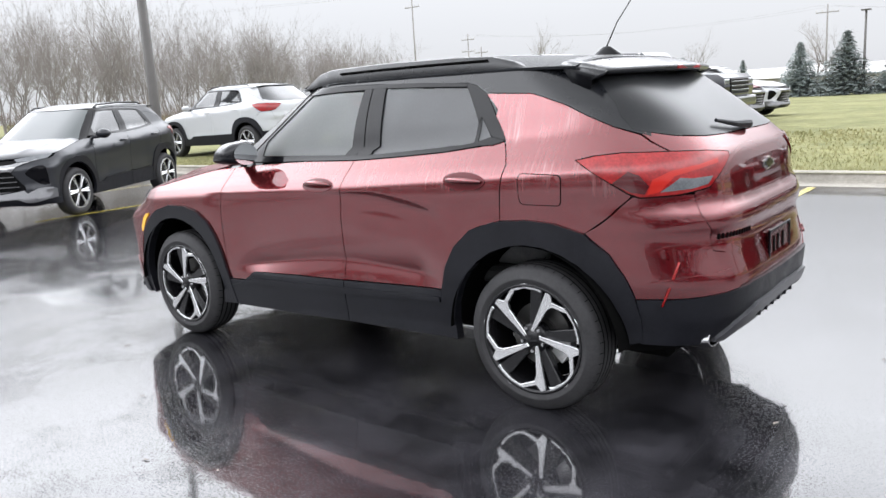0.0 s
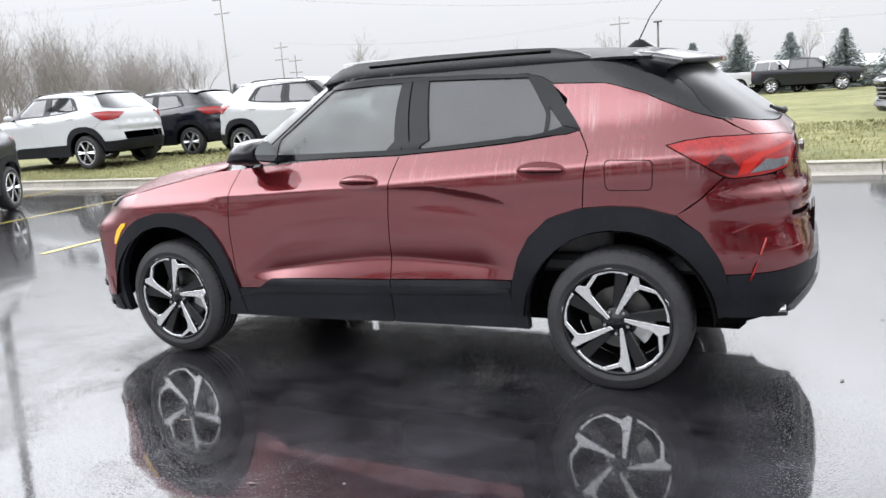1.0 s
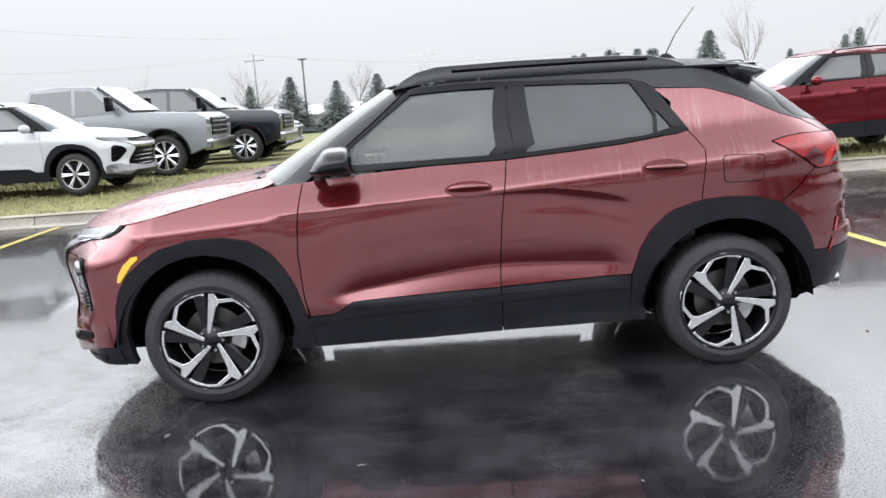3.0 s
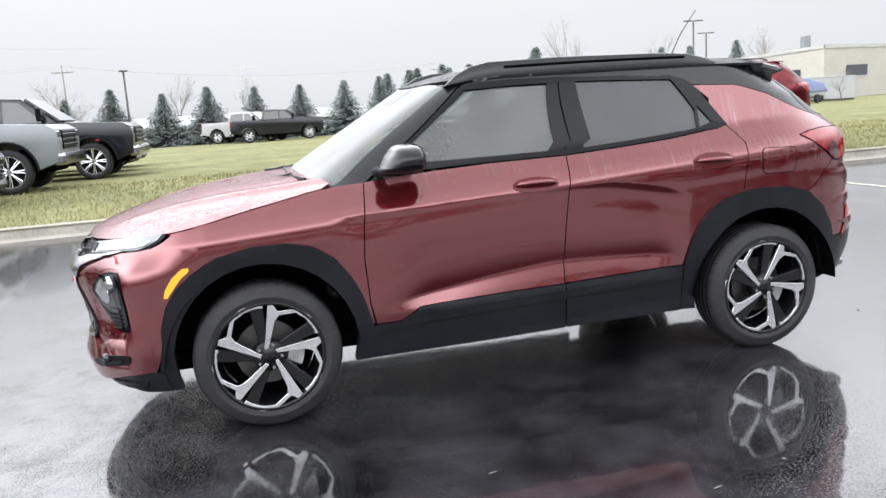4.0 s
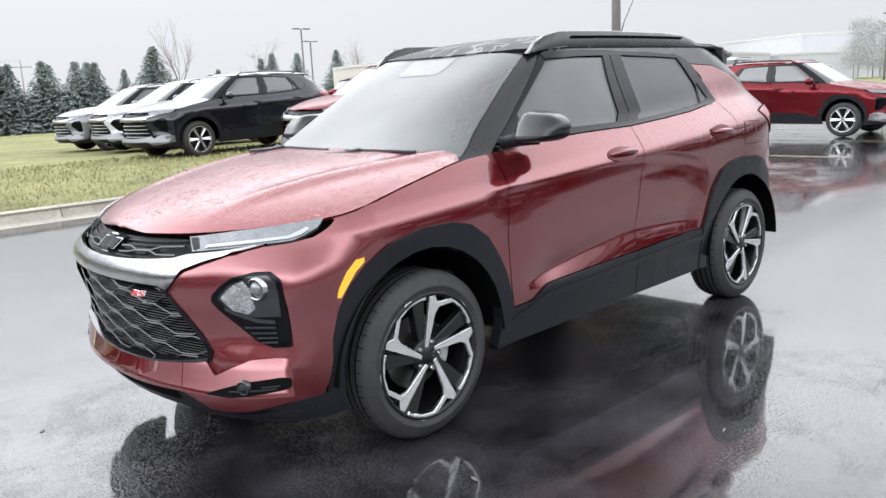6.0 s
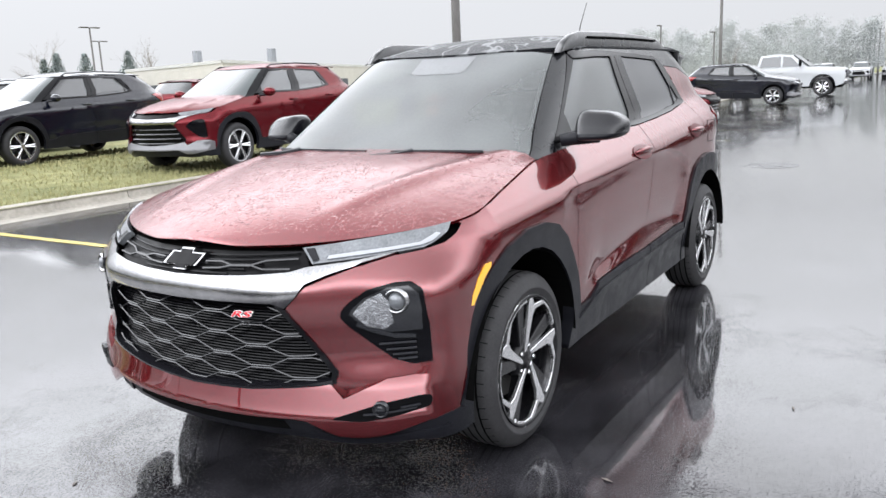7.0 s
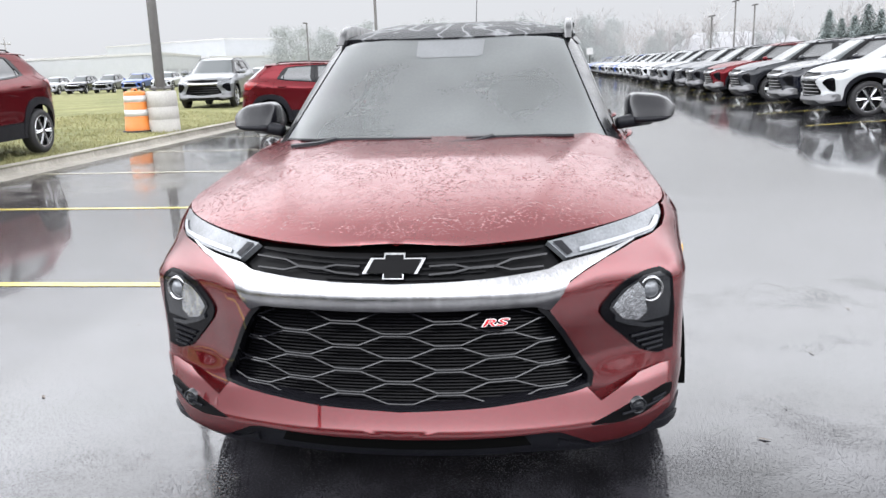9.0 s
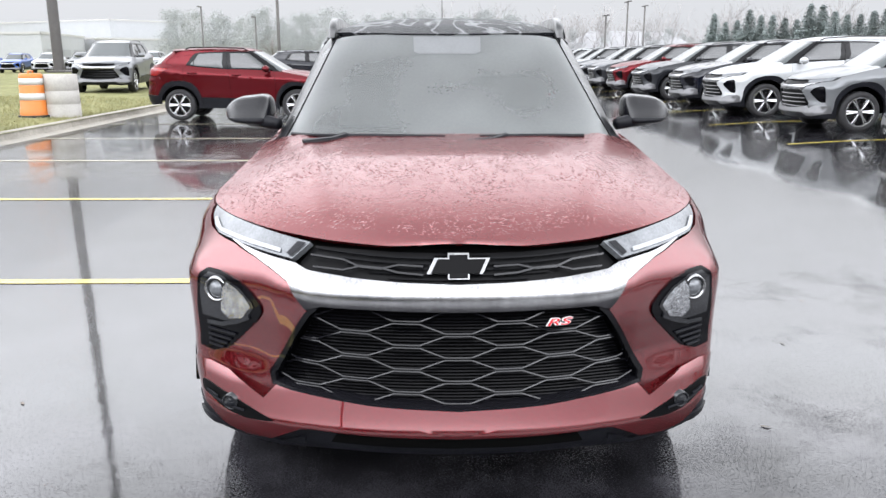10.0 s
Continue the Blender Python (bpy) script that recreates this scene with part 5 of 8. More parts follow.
    rb = [Vector((LOW.xr(1.06) - 0.012, y, z)) for y, z in ((-0.085, 1.03), (-0.065, 1.062), (-0.026, 1.062), (-0.026, 1.075), (0.026, 1.075), (0.026, 1.062), (0.085, 1.062), (0.065, 1.03), (0.026, 1.03), (0.026, 1.017), (-0.026, 1.017), (-0.026, 1.03))]
    re = part("rear_emblem", plate_bm(rb, 0.02), M_MACH, car, "chrome-edged black cross-shaped emblem")
    c0 = sum(rb, Vector()) / len(rb)
    part("emblem_field", plate_bm([c0 + (p - c0) * 0.7 + Vector((-0.004, 0, 0)) for p in rb], 0.01), M_GLOSS, re)
    for k in range(11):
        p = LOW.at(*Ry(0.575 - 0.0225 * k, 0.803))
        part("model_letter_bar", box_bm(p.x - 0.005, p.x + 0.003, p.y - 0.0075, p.y + 0.0075, 0.792, 0.814), M_SEAM, car)

    # --- glasshouse ---

    def ux(p):
        return [X(x, z, UP) for x, z in p]

    gF = [(0.578, 1.155), (0.2, 1.155), (-0.129, 1.157), (-0.194, 1.482), (0.0, 1.484), (0.25, 1.476), (0.39, 1.372), (0.575, 1.232)]
    gR = [(-0.319, 1.158), (-0.65, 1.18), (-0.968, 1.214), (-0.975, 1.30), (-0.876, 1.466), (-0.6, 1.478), (-0.344, 1.486)]
    gQ = [(-0.988, 1.218), (-1.058, 1.236), (-0.99, 1.325)]
    y_screen = [(1.04, 0.71), (1.075, 0.70), (1.165, 0.66), (1.335, 0.597), (1.49, 0.542), (1.54, 0.525)]
    x_outer = [(1.04, 0.86), (1.075, 0.80), (1.197, 0.64), (1.36, 0.43), (1.5, 0.262), (1.54, 0.215)]
    x_glass = [(1.04, 0.57), (1.155, 0.57), (1.232, 0.567), (1.372, 0.382), (1.476, 0.242), (1.54, 0.16)]
    zs_ = [1.06, 1.085, 1.12, 1.155, 1.195, 1.235, 1.28, 1.33, 1.38, 1.43, 1.476, 1.50, 1.525]

    def sy(z, d=0.0):
        return (UP.s_of_y(lerp_table(z, y_screen) + d, z), z)

    def sx(z, tab, d=0.0):
        return (UP.s_of_x(lerp_table(z, tab) + d, z), z)

    both("pillar_core", [sy(z, -0.01) for z in zs_] + [sx(z, x_glass, 0.0) for z in zs_[::-1]], UMAP, M_GLOSS, car, off=-0.010, thick=0.02)
    both("pillar", [sy(z) for z in zs_] + [sx(z, x_outer, 0.003) for z in zs_[::-1]], UMAP, M_BLKROOF, car, "black windscreen pillar", off=0.004)
    both("door_frame", [sx(z, x_outer, -0.004) for z in zs_[2:]] + [sx(z, x_glass) for z in zs_[:1:-1]], UMAP, M_GLOSS, car, "black door frame and mirror sail")
    both("window_sill_trim", ux([(0.565, 1.116), (0.183, 1.126), (-0.213, 1.132), (-0.53, 1.151), (-0.809, 1.172), (-1.005, 1.197), (-1.146, 1.218), (-1.06, 1.236), (-0.98, 1.214), (-0.809, 1.194), (-0.53, 1.172), (-0.319, 1.158), (-0.129, 1.156), (0.2, 1.154), (0.56, 1.15)]), UMAP, M_GLOSS, car, off=0.004, thick=0.01)
    both("pillar", ux([(-0.13, 1.158), (-0.212, 1.158), (-0.25, 1.505), (-0.195, 1.505)]), UMAP, M_GLOSS, car, "black door pillar", off=0.003)
    both("pillar", ux([(-0.219, 1.158), (-0.318, 1.160), (-0.345, 1.505), (-0.257, 1.505)]), UMAP, M_GLOSS, car, "black door pillar", off=0.003)
    both("window_header", ux([(0.25, 1.478), (0.0, 1.488), (-0.344, 1.49), (-0.6, 1.482), (-0.878, 1.47), (-0.875, 1.486), (-0.6, 1.504), (-0.264, 1.512), (0.0, 1.516), (0.25, 1.512)]), UMAP, M_GLOSS, car, off=0.004)
    both("pillar", ux([(-0.876, 1.486), (-0.94, 1.47), (-0.997, 1.436), (-1.071, 1.331), (-1.146, 1.220), (-1.062, 1.240), (-0.992, 1.33), (-0.98, 1.30), (-0.88, 1.466)]), UMAP, M_GLOSS, car, "black rear door pillar", off=0.003)
    both("pillar_core", ux([(-0.86, 1.485), (-0.95, 1.32), (-1.0, 1.235), (-1.12, 1.225), (-1.05, 1.335), (-0.985, 1.43), (-0.93, 1.465), (-0.87, 1.483)]), UMAP, M_GLOSS, car, off=-0.014, thick=0)
    both("pillar_core", ux([(-0.13, 1.14), (-0.318, 1.145), (-0.345, 1.505), (-0.195, 1.505)]), UMAP, M_GLOSS, car, off=-0.012, thick=0)
    both("side_window", ux(gF), UMAP, M_SIDEGL, car, "clear wet side window", off=-0.006, thick=0)
    both("side_window", ux(gR), UMAP, M_PRIV, car, "dark privacy side window", off=-0.006, thick=0)
    both("quarter_window", ux(gQ), UMAP, M_PRIV, car, off=-0.004, thick=0)
    both("window_divider", ux([(-0.968, 1.212), (-0.988, 1.216), (-0.992, 1.328), (-0.975, 1.302)]), UMAP, M_GLOSS, car, off=0.0, thick=0.008)
    both("rear_pillar", xs_([(-0.878, 1.488), (-0.945, 1.472), (-1.0, 1.438), (-1.06, 1.434), (-1.245, 1.424), (-1.326, 1.401), (-1.515, 1.326), (-1.649, 1.267), (-1.775, 1.230), (-1.80, 1.222), (-1.79, 1.24), (-1.70, 1.31), (-1.6, 1.40), (-1.50, 1.48), (-1.42, 1.54), (-1.2, 1.54), (-0.88, 1.535)]), LMAP, M_BLKROOF, car, "black floating-roof rear pillar")
    both("roof_side", ux([(0.24, 1.512), (0.0, 1.52), (-0.264, 1.516), (-0.88, 1.49), (-0.88, 1.538), (0.0, 1.538), (0.22, 1.53)]), UMAP, M_BLKROOF, car, off=0.0)
    mid("windscreen", [(-1, 1.07), (UP.s_of_y(0.4, 1.066), 1.066)] + [sy(z, -0.004) for z in zs_[:-1]] + [(UP.s_of_y(0.45, 1.517), 1.517), (UP.s_of_y(0.3, 1.522), 1.522), (-1, 1.524)], UMAP, M_GLASS, car, "wet windscreen reflecting the overcast sky", thick=0, du=0.08, dv=0.05)
    both("screen_border", [sy(z, 0.004) for z in zs_] + [sy(z, -0.018) for z in zs_[:4:-1]] + [(UP.s_of_y(0.634, 1.185), 1.185), (UP.s_of_y(0.61, 1.155), 1.155), (UP.s_of_y(0.58, 1.143), 1.143), (UP.s_of_y(0.50, 1.141), 1.141), (UP.s_of_y(0.50, 1.06), 1.06)], UMAP, M_GLOSS, car, off=-0.005, thick=0)
    mid("screen_border", [(-1, 1.06), (UP.s_of_y(0.5, 1.06), 1.06), (UP.s_of_y(0.5, 1.141), 1.141), (-1, 1.141)], UMAP, M_GLOSS, car, off=-0.005, thick=0)
    mid("screen_border", [(-1, 1.53), (UP.s_of_y(0.53, 1.525), 1.525), (UP.s_of_y(0.53, 1.508), 1.508), (-1, 1.508)], UMAP, M_GLOSS, car, off=-0.005, thick=0)
    # laid over the glass; the pane's reflection is put into its grey
    mid("camera_housing", [(-1, 1.51), (UP.s_of_y(0.16, 1.51), 1.51), (UP.s_of_y(0.155, 1.44), 1.44), (UP.s_of_y(0.13, 1.43), 1.43), (-1, 1.43)], UMAP, mat("camera_cover_grey", (0.13, 0.135, 0.14), 0.35, var=0.1, vscale=8), car, "grey camera cover at the windscreen's top", off=0.002, thick=0)
    roofpts = [(0.385, 0.0), (0.378, 0.25), (0.35, 0.42), (0.29, 0.52), (0.25, 0.545)] + [(x, roof_edge(x)) for x in (0.15, 0.0, -0.4, -0.8, -1.2, -1.4)] + [(-1.45, roof_edge(-1.45)), (-1.47, 0.3), (-1.48, 0.0)]
    mid("roof", roofpts, RMAP, M_ROOFTOP, car, "black roof beaded with rain", du=0.07, dv=0.06)
    # spoiler
    bm = bmesh.new()
    rows = []
    for y in (-0.635, -0.62, -0.603, -0.598, -0.55, -0.45, -0.3, -0.15, 0.0, 0.15, 0.3, 0.45, 0.55, 0.598, 0.603, 0.62, 0.635):
        a = abs(y)
        q = min(1, a / 0.6) ** 2
        xt, zt, xf_ = -1.715 + 0.13 * q, 1.514 - 0.005 * q, -1.37
        zf = roof_z(xf_, min(a, 0.58)) + 0.004
        prof = [(xf_, zf), (xf_ * 0.55 + xt * 0.45, zf * 0.55 + zt * 0.45 + 0.006), (xt + 0.012, zt + 0.001), (xt, zt - 0.006), (xt + 0.004, zt - 0.022), (xt + 0.05, zt - 0.03), (xf_ - 0.10, zf - 0.06), (xf_ - 0.03, zf - 0.04)]
        if a > 0.6:
            e = (a - 0.6) * 0.4
            prof = [(xf_, zf - e), (xf_ * 0.55 + xt * 0.45, zf * 0.55 + zt * 0.45 - e), (xt + 0.012, zt - e), (xt, zt - 0.006 - e), (xt + 0.008, zt - 0.016 - e), (xt + 0.07, 1.462), (xf_ - 0.14, 1.425), (xf_ - 0.06, 1.45)]
        rows.append([bm.verts.new((px_, y, pz_)) for px_, pz_ in prof])
    for A_, B_ in zip(rows, rows[1:]):
        for j in range(8):
            bm.faces.new((A_[j], A_[(j + 1) % 8], B_[(j + 1) % 8], B_[j]))
    bm.faces.new(rows[0])
    bm.faces.new(rows[-1][::-1])
    bmesh.ops.recalc_face_normals(bm, faces=bm.faces)
    part("spoiler", bm, M_BLKROOF, car, "black roof spoiler with dropped ends", smooth=True)
    part("brake_light", box_bm(-1.710, -1.68, -0.14, 0.14, 1.492, 1.510, 0.003), M_TAILRED, car, "high brake light in the spoiler")
    mid("rear_window", rs_([(0.0, 1.203), (0.3, 1.203), (0.46, 1.206), (0.60, 1.219), (0.672, 1.25), (0.655, 1.31), (0.60, 1.42), (0.55, 1.50), (0.3, 1.52), (0.0, 1.52)]), LMAP, M_RGLASS, car, "dark rain-streaked tailgate window", off=0.002, thick=0)
    wp = tube_bm([LOW.at(*Ry(y, z)) + Vector((-0.025, 0, 0.01)) for y, z in ((0.0, 1.215), (0.15, 1.225), (0.3, 1.25))], [0.02, 0.013, 0.008], 8)
    part("rear_wiper", wp, M_CLAD, car, "black rear wiper at rest")
    # roof rails
    for sg in (1, -1):
        pts = []
        for x, dz in ((0.33, -0.012), (0.27, 0.03), (0.2, 0.055), (0.1, 0.066), (-0.3, 0.064), (-0.8, 0.058), (-1.0, 0.05), (-1.12, 0.022), (-1.2, -0.012)):
            y = roof_edge(x) - 0.035
            pts.append(Vector((x, sg * y, roof_z(x, y) + dz)))
        bm = bmesh.new()
        rows = []
        for i, p in enumerate(pts):
            base_z = roof_z(p.x, abs(p.y)) - 0.01
            w = 0.022
            rows.append([bm.verts.new((p.x, p.y + o, zz)) for o, zz in ((-w, base_z), (-w * 0.9, p.z - 0.006), (-w * 0.5, p.z), (w * 0.5, p.z), (w * 0.9, p.z - 0.006), (w, base_z))])
        for A_, B_ in zip(rows, rows[1:]):
            for j in range(5):
                bm.faces.new((A_[j], A_[j + 1], B_[j + 1], B_[j]))
        bm.faces.new(rows[0])
        bm.faces.new(rows[-1][::-1])
        bmesh.ops.recalc_face_normals(bm, faces=bm.faces)
        rail = part("roof_rail", bm, M_BLKROOF, car, "raised black roof rail", smooth=True)
        y0 = [Vector((x, sg * (roof_edge(x) - 0.0115), roof_z(x, roof_edge(x) - 0.035) + 0.033)) for x in (0.02, -0.3, -0.6, -0.98)]
        part("rail_slot", tube_bm(y0, 0.006, 6), M_SEAM, rail)
    ant = part("antenna", tube_bm([(-1.27, 0, roof_z(-1.27, 0) + 0.02), (-1.34, 0, 1.74), (-1.45, 0, 1.885)], [0.004, 0.003, 0.0022], 6), M_GLOSS, car, "thin black whip antenna")
    part("antenna_base", lathe_bm([(0.0, 0.05), (0.012, 0.045), (0.03, 0.02), (0.045, 0.0)], 16), M_GLOSS, ant, smooth=True, m=Matrix.Translation((-1.28, 0, roof_z(-1.28, 0) - 0.004)) @ Matrix.Diagonal((2.0, 0.8, 1, 1)))
    # door handles
    for sg in (1, -1):
        for hx, hz in ((-0.012, 1.008), (-0.987, 1.048)):
            p, nn = LMAP(*X(hx, hz))
            # flat disc; the shade of the hollow is put into its darker red
            cup = part("handle_cup", lathe_bm([(0.0, 0.001), (0.9, 0.002), (1.0, 0.0)], 24), M_CUP, car, smooth=True)
            # long axis along x
            zax = Vector((nn.x, sg * nn.y, nn.z))
            xax = (Vector((1, 0, 0.03)) - zax * zax.x).normalized()
            yax = zax.cross(xax)
            fr = Matrix((xax, yax, zax)).transposed().to_4x4()
            cup.matrix_basis = Matrix.Translation((p.x, sg * p.y, p.z)) @ fr @ Matrix.Translation((0, 0, 0.0025)) @ Matrix.Diagonal((0.118, 0.042, 1, 1))
            bm = bmesh.new()
            tube_bm([(-0.112, 0, 0.004), (-0.09, 0, 0.022), (-0.03, 0, 0.030), (0.04, 0, 0.028), (0.09, 0, 0.018), (0.11, 0, 0.004)], [0.006, 0.013, 0.016, 0.016, 0.012, 0.006], 10, True, bm)
            hd = part("door_handle", bm, M_RED, car, "body-colour door handle", smooth=True)
            hd.matrix_basis = Matrix.Translation((p.x, sg * p.y, p.z)) @ fr @ Matrix.Diagonal((0.95, 0.95, 0.9, 1))
    # mirrors
    for sg in (1, -1):
        bm = bmesh.new()
        bmesh.ops.create_uvsphere(bm, u_segments=28, v_segments=16, radius=1)
        for v in bm.verts:
            x, y, z = v.co
            fx = 0.115 + 0.09 * max(0.0, min(1.0, 0.35 - z)) if x > 0 else 0.075
            out = (y + 1) / 2
            sq = lambda a: math.copysign(abs(a) ** 0.62, a)
            high = (0.086 - 0.05 * out ** 1.6) if z > 0 else 0.074 - 0.03 * out
            v.co = Vector((sq(x) * fx * (1 - 0.3 * out), sq(y) * 0.108, sq(z) * high))
        bm2 = bm.copy()
        cap = bmesh.ops.bisect_plane(bm, geom=list(bm.verts) + list(bm.edges) + list(bm.faces), plane_co=(0, 0, -0.026), plane_no=(0, 0, 1), clear_inner=True)
        bmesh.ops.bisect_plane(bm2, geom=list(bm2.verts) + list(bm2.edges) + list(bm2.faces), plane_co=(0, 0, -0.0265), plane_no=(0, 0, 1), clear_outer=True)
        mx = Matrix.Translation((0.605, sg * 0.905, 1.178)) @ Matrix.Diagonal((1, sg, 1, 1))
        head = part("wing_mirror", bm, M_SHELL, car, "gloss black wing mirror with droplets", smooth=True)
        head.data.transform(mx)
        low = part("mirror_base", bm2, M_CLAD, head, smooth=True)
        low.data.transform(mx)
        g = lathe_bm([(0.0, 0.0), (1.0, 0.0)], 24)
        gl = part("mirror_glass", g, M_MIRROR, head)
        gl.data.transform(Matrix.Translation((0.528, sg * 0.893, 1.178)) @ pose(0, 0, 0, 0, -90, sg * -8) @ Matrix.Diagonal((0.06, 0.075, 1, 1)))
        arm = tube_bm([(0.74, sg * 0.755, 1.125), (0.71, sg * 0.82, 1.135), (0.66, sg * 0.9, 1.14)], [0.026, 0.03, 0.03], 10)
        part("mirror_arm", arm, M_CLAD, head, smooth=True)
    # wipers and cowl
    mid("cowl", [(-1, 1.048), (UP.s_of_y(0.5, 1.05), 1.05), (UP.s_of_y(0.72, 1.06), 1.06), (UP.s_of_y(0.73, 1.075), 1.075), (UP.s_of_y(0.5, 1.072), 1.072), (-1, 1.068)], UMAP, M_CLAD, car, off=0.004)
    for ya, yb in ((0.12, 0.55), (-0.42, -0.66)):
        pts = []
        for k in range(9):
            y = ya + (yb - ya) * k / 8 if ya > 0 else -0.02 + (-0.66 + 0.02) * k / 8
            zz = 1.088 + 0.004 * math.sin(k / 8 * math.pi)
            p, nn = UMAP(*Fy(abs(y), zz, UP))
            pts.append(Vector((p.x, math.copysign(p.y, y), p.z)) + Vector((nn.x, 0, nn.z)) * 0.02)
        wb = part("wiper", tube_bm(pts, 0.008, 6), M_CLAD, car, "black wiper at rest")
        k0 = pts[2] if ya > 0 else pts[5]
        part("wiper_arm", tube_bm([k0, k0 + Vector((0.05, -0.05, -0.01)), k0 + Vector((0.1, -0.16, -0.02))], [0.014, 0.012, 0.016], 6), M_CLAD, wb)

    # --- inner shell, wells, floor ---
    inner = sheet([(-1, 0.24), (-1, 0.93)] + xs_([(1.75, 0.95), (1.4, 0.98), (1.0, 1.05), (0.5, 1.09), (-0.5, 1.13), (-1.1, 1.19), (-1.5, 1.15)]) + [(LOW.S1 + 2, 1.15), (LOW.S1 + 2, 0.30)] + xs_([(-1.79, 0.30)] + RARCH_IN[-1::-1] + [(-0.80, 0.28), (0.8, 0.27)] + FARCH_IN[::-1] + [(1.85, 0.24)]), LMAP, off=-0.04, thick=0, du=0.1, dv=0.06)
    sheet_part("inner_shell", join_sheets(inner, flip_sheet(inner)), M_SEAM, car)
    mid("hood_liner", [(0.95, 0.0), (0.95, 0.70)] + [(x, hood_edge(x) - 0.02) for x in (1.3, 1.6, 1.8, 1.95, 2.03)] + [(2.06, 0.0)], HMAP, M_SEAM, car, off=-0.02, thick=0, du=0.2, dv=0.2)
    inner2 = sheet(xs_([(-1.15, 1.19), (-1.0, 1.42), (-1.4, 1.5), (-1.78, 1.24), (-1.75, 1.17)]), LMAP, off=-0.03, thick=0, du=0.2, dv=0.2)
    sheet_part("inner_shell", join_sheets(inner2, flip_sheet(inner2)), M_SEAM, car)
    mid("headliner", [(0.36, 0.0), (0.3, 0.52)] + [(x, roof_edge(x) - 0.02) for x in (0.0, -0.8, -1.45)] + [(-1.46, 0.0)], RMAP, mat("grey_headliner", (0.5, 0.5, 0.49), 0.9), car, off=-0.03, thick=0, du=0.3, dv=0.3)
    for cx in (HUBF[0], HUBR[0]):
        for sg in (1, -1):
            w = lathe_bm([(0.437, 0.0), (0.442, 0.32), (0.0, 0.32)], 28, "Y", radians(2), radians(178))
            part("wheel_well", w, M_SEAM, car, m=Matrix.Translation((cx + (0.015 if cx > 0 else 0.005), sg * 0.885, HUBZ - 0.01)) @ Matrix.Diagonal((1, -sg, 1, 1)))
    part("underbody", box_bm(-1.85, 1.9, -0.58, 0.58, 0.24, 0.32, 0.03), M_SEAM, car)
    part("cabin_floor", box_bm(-1.8, 1.0, -0.66, 0.66, 0.52, 0.6, 0.02), M_DASH, car)
    db = box_bm(0.48, 1.06, -0.66, 0.66, 0.75, 1.06, 0.05, 2)
    part("dashboard", db, M_DASH, car)
    part("centre_screen", box_bm(0.44, 0.47, -0.14, 0.12, 0.98, 1.13, 0.01), M_GLOSS, car)
    wheel_rim = bmesh.new()
    ctr, tilt = Vector((0.36, 0.37, 1.0)), Matrix.Rotation(radians(-65), 3, "Y")
    tube_bm([ctr + tilt @ Vector((0.185 * math.cos(a), 0.185 * math.sin(a), 0)) for a in (2 * math.pi * k / 28 for k in range(29))], 0.014, 6, False, wheel_rim)
    tube_bm([ctr + tilt @ Vector((0, -0.18, 0)), ctr, ctr + tilt @ Vector((0, 0.18, 0))], [0.018, 0.05, 0.018], 6, True, wheel_rim)
    part("steering_wheel", wheel_rim, M_DASH, car, smooth=True)
    for sx, wide in ((-0.12, 0.25), (-1.0, 0.25)):
        for sy in (0.37, -0.37):
            st = part("seat", box_bm(-0.25, 0.28, -wide, wide, 0.6, 0.76, 0.06, 2), M_SEAT, car, smooth=True)
            st.location = (sx, sy, 0)
            bk = box_bm(-0.09, 0.09, -wide, wide, 0.0, 0.62, 0.07, 2)
            part("seat_back", bk, M_SEAT, st, smooth=True, m=Matrix.Translation((-0.24, 0, 0.7)) @ Matrix.Rotation(radians(-16), 4, "Y"))
            part("headrest", box_bm(-0.05, 0.05, -0.13, 0.13, 0.0, 0.19, 0.045, 2), M_SEAT, st, smooth=True, m=Matrix.Translation((-0.43, 0, 1.32)) @ Matrix.Rotation(radians(-10), 4, "Y"))
    part("inner_mirror", box_bm(0.28, 0.31, -0.13, 0.11, 1.36, 1.42, 0.012), M_DASH, car)

    # --- wheels ---
    for x in (HUBF[0], HUBR[0]):
        for sg in (1, -1):
            build_wheel(car, x, sg * 0.872, -3 if x > 0 else -20, sg)
    return car


build_hero()


# ---- the other vehicles ----
def paint(name, col, metal=0.4, rough=0.35, dirt_pale=0.03):
    return car_paint(name, col, rough, metal, dirt_pale=dirt_pale, drops=False, coat=0.35)


P_WHITE = paint("white_paint", (0.4, 0.41, 0.42), 0.0, 0.3)
P_BLACK = paint("black_paint", (0.003, 0.004, 0.009), 0.0, 0.2, 0.0)
P_DKGREY = paint("dark_grey_paint", (0.013, 0.0145, 0.019), 0.3)
P_SILVER = paint("silver_paint", (0.15, 0.156, 0.163), 0.4)
P_GREY = paint("grey_truck_paint", (0.2, 0.212, 0.224), 0.3)
P_RED = paint("radiant_red_paint", (0.105, 0.0075, 0.0115), 0.6, 0.22)
P_BLUE = paint("blue_paint", (0.03, 0.08, 0.28), 0.5)
M_TRIM = mat("silver_bumper_trim", (0.14, 0.14, 0.145), 0.35, metal=0.5, var=0.1, vscale=6)
M_PRIVB = mat("dark_car_glass", (0.02, 0.022, 0.024), 0.04, spec=0.8, coat=0.6)
M_SCREENB = mat("pale_windscreen", (0.06, 0.068, 0.07), 0.08, spec=0.45, coat=0.3)


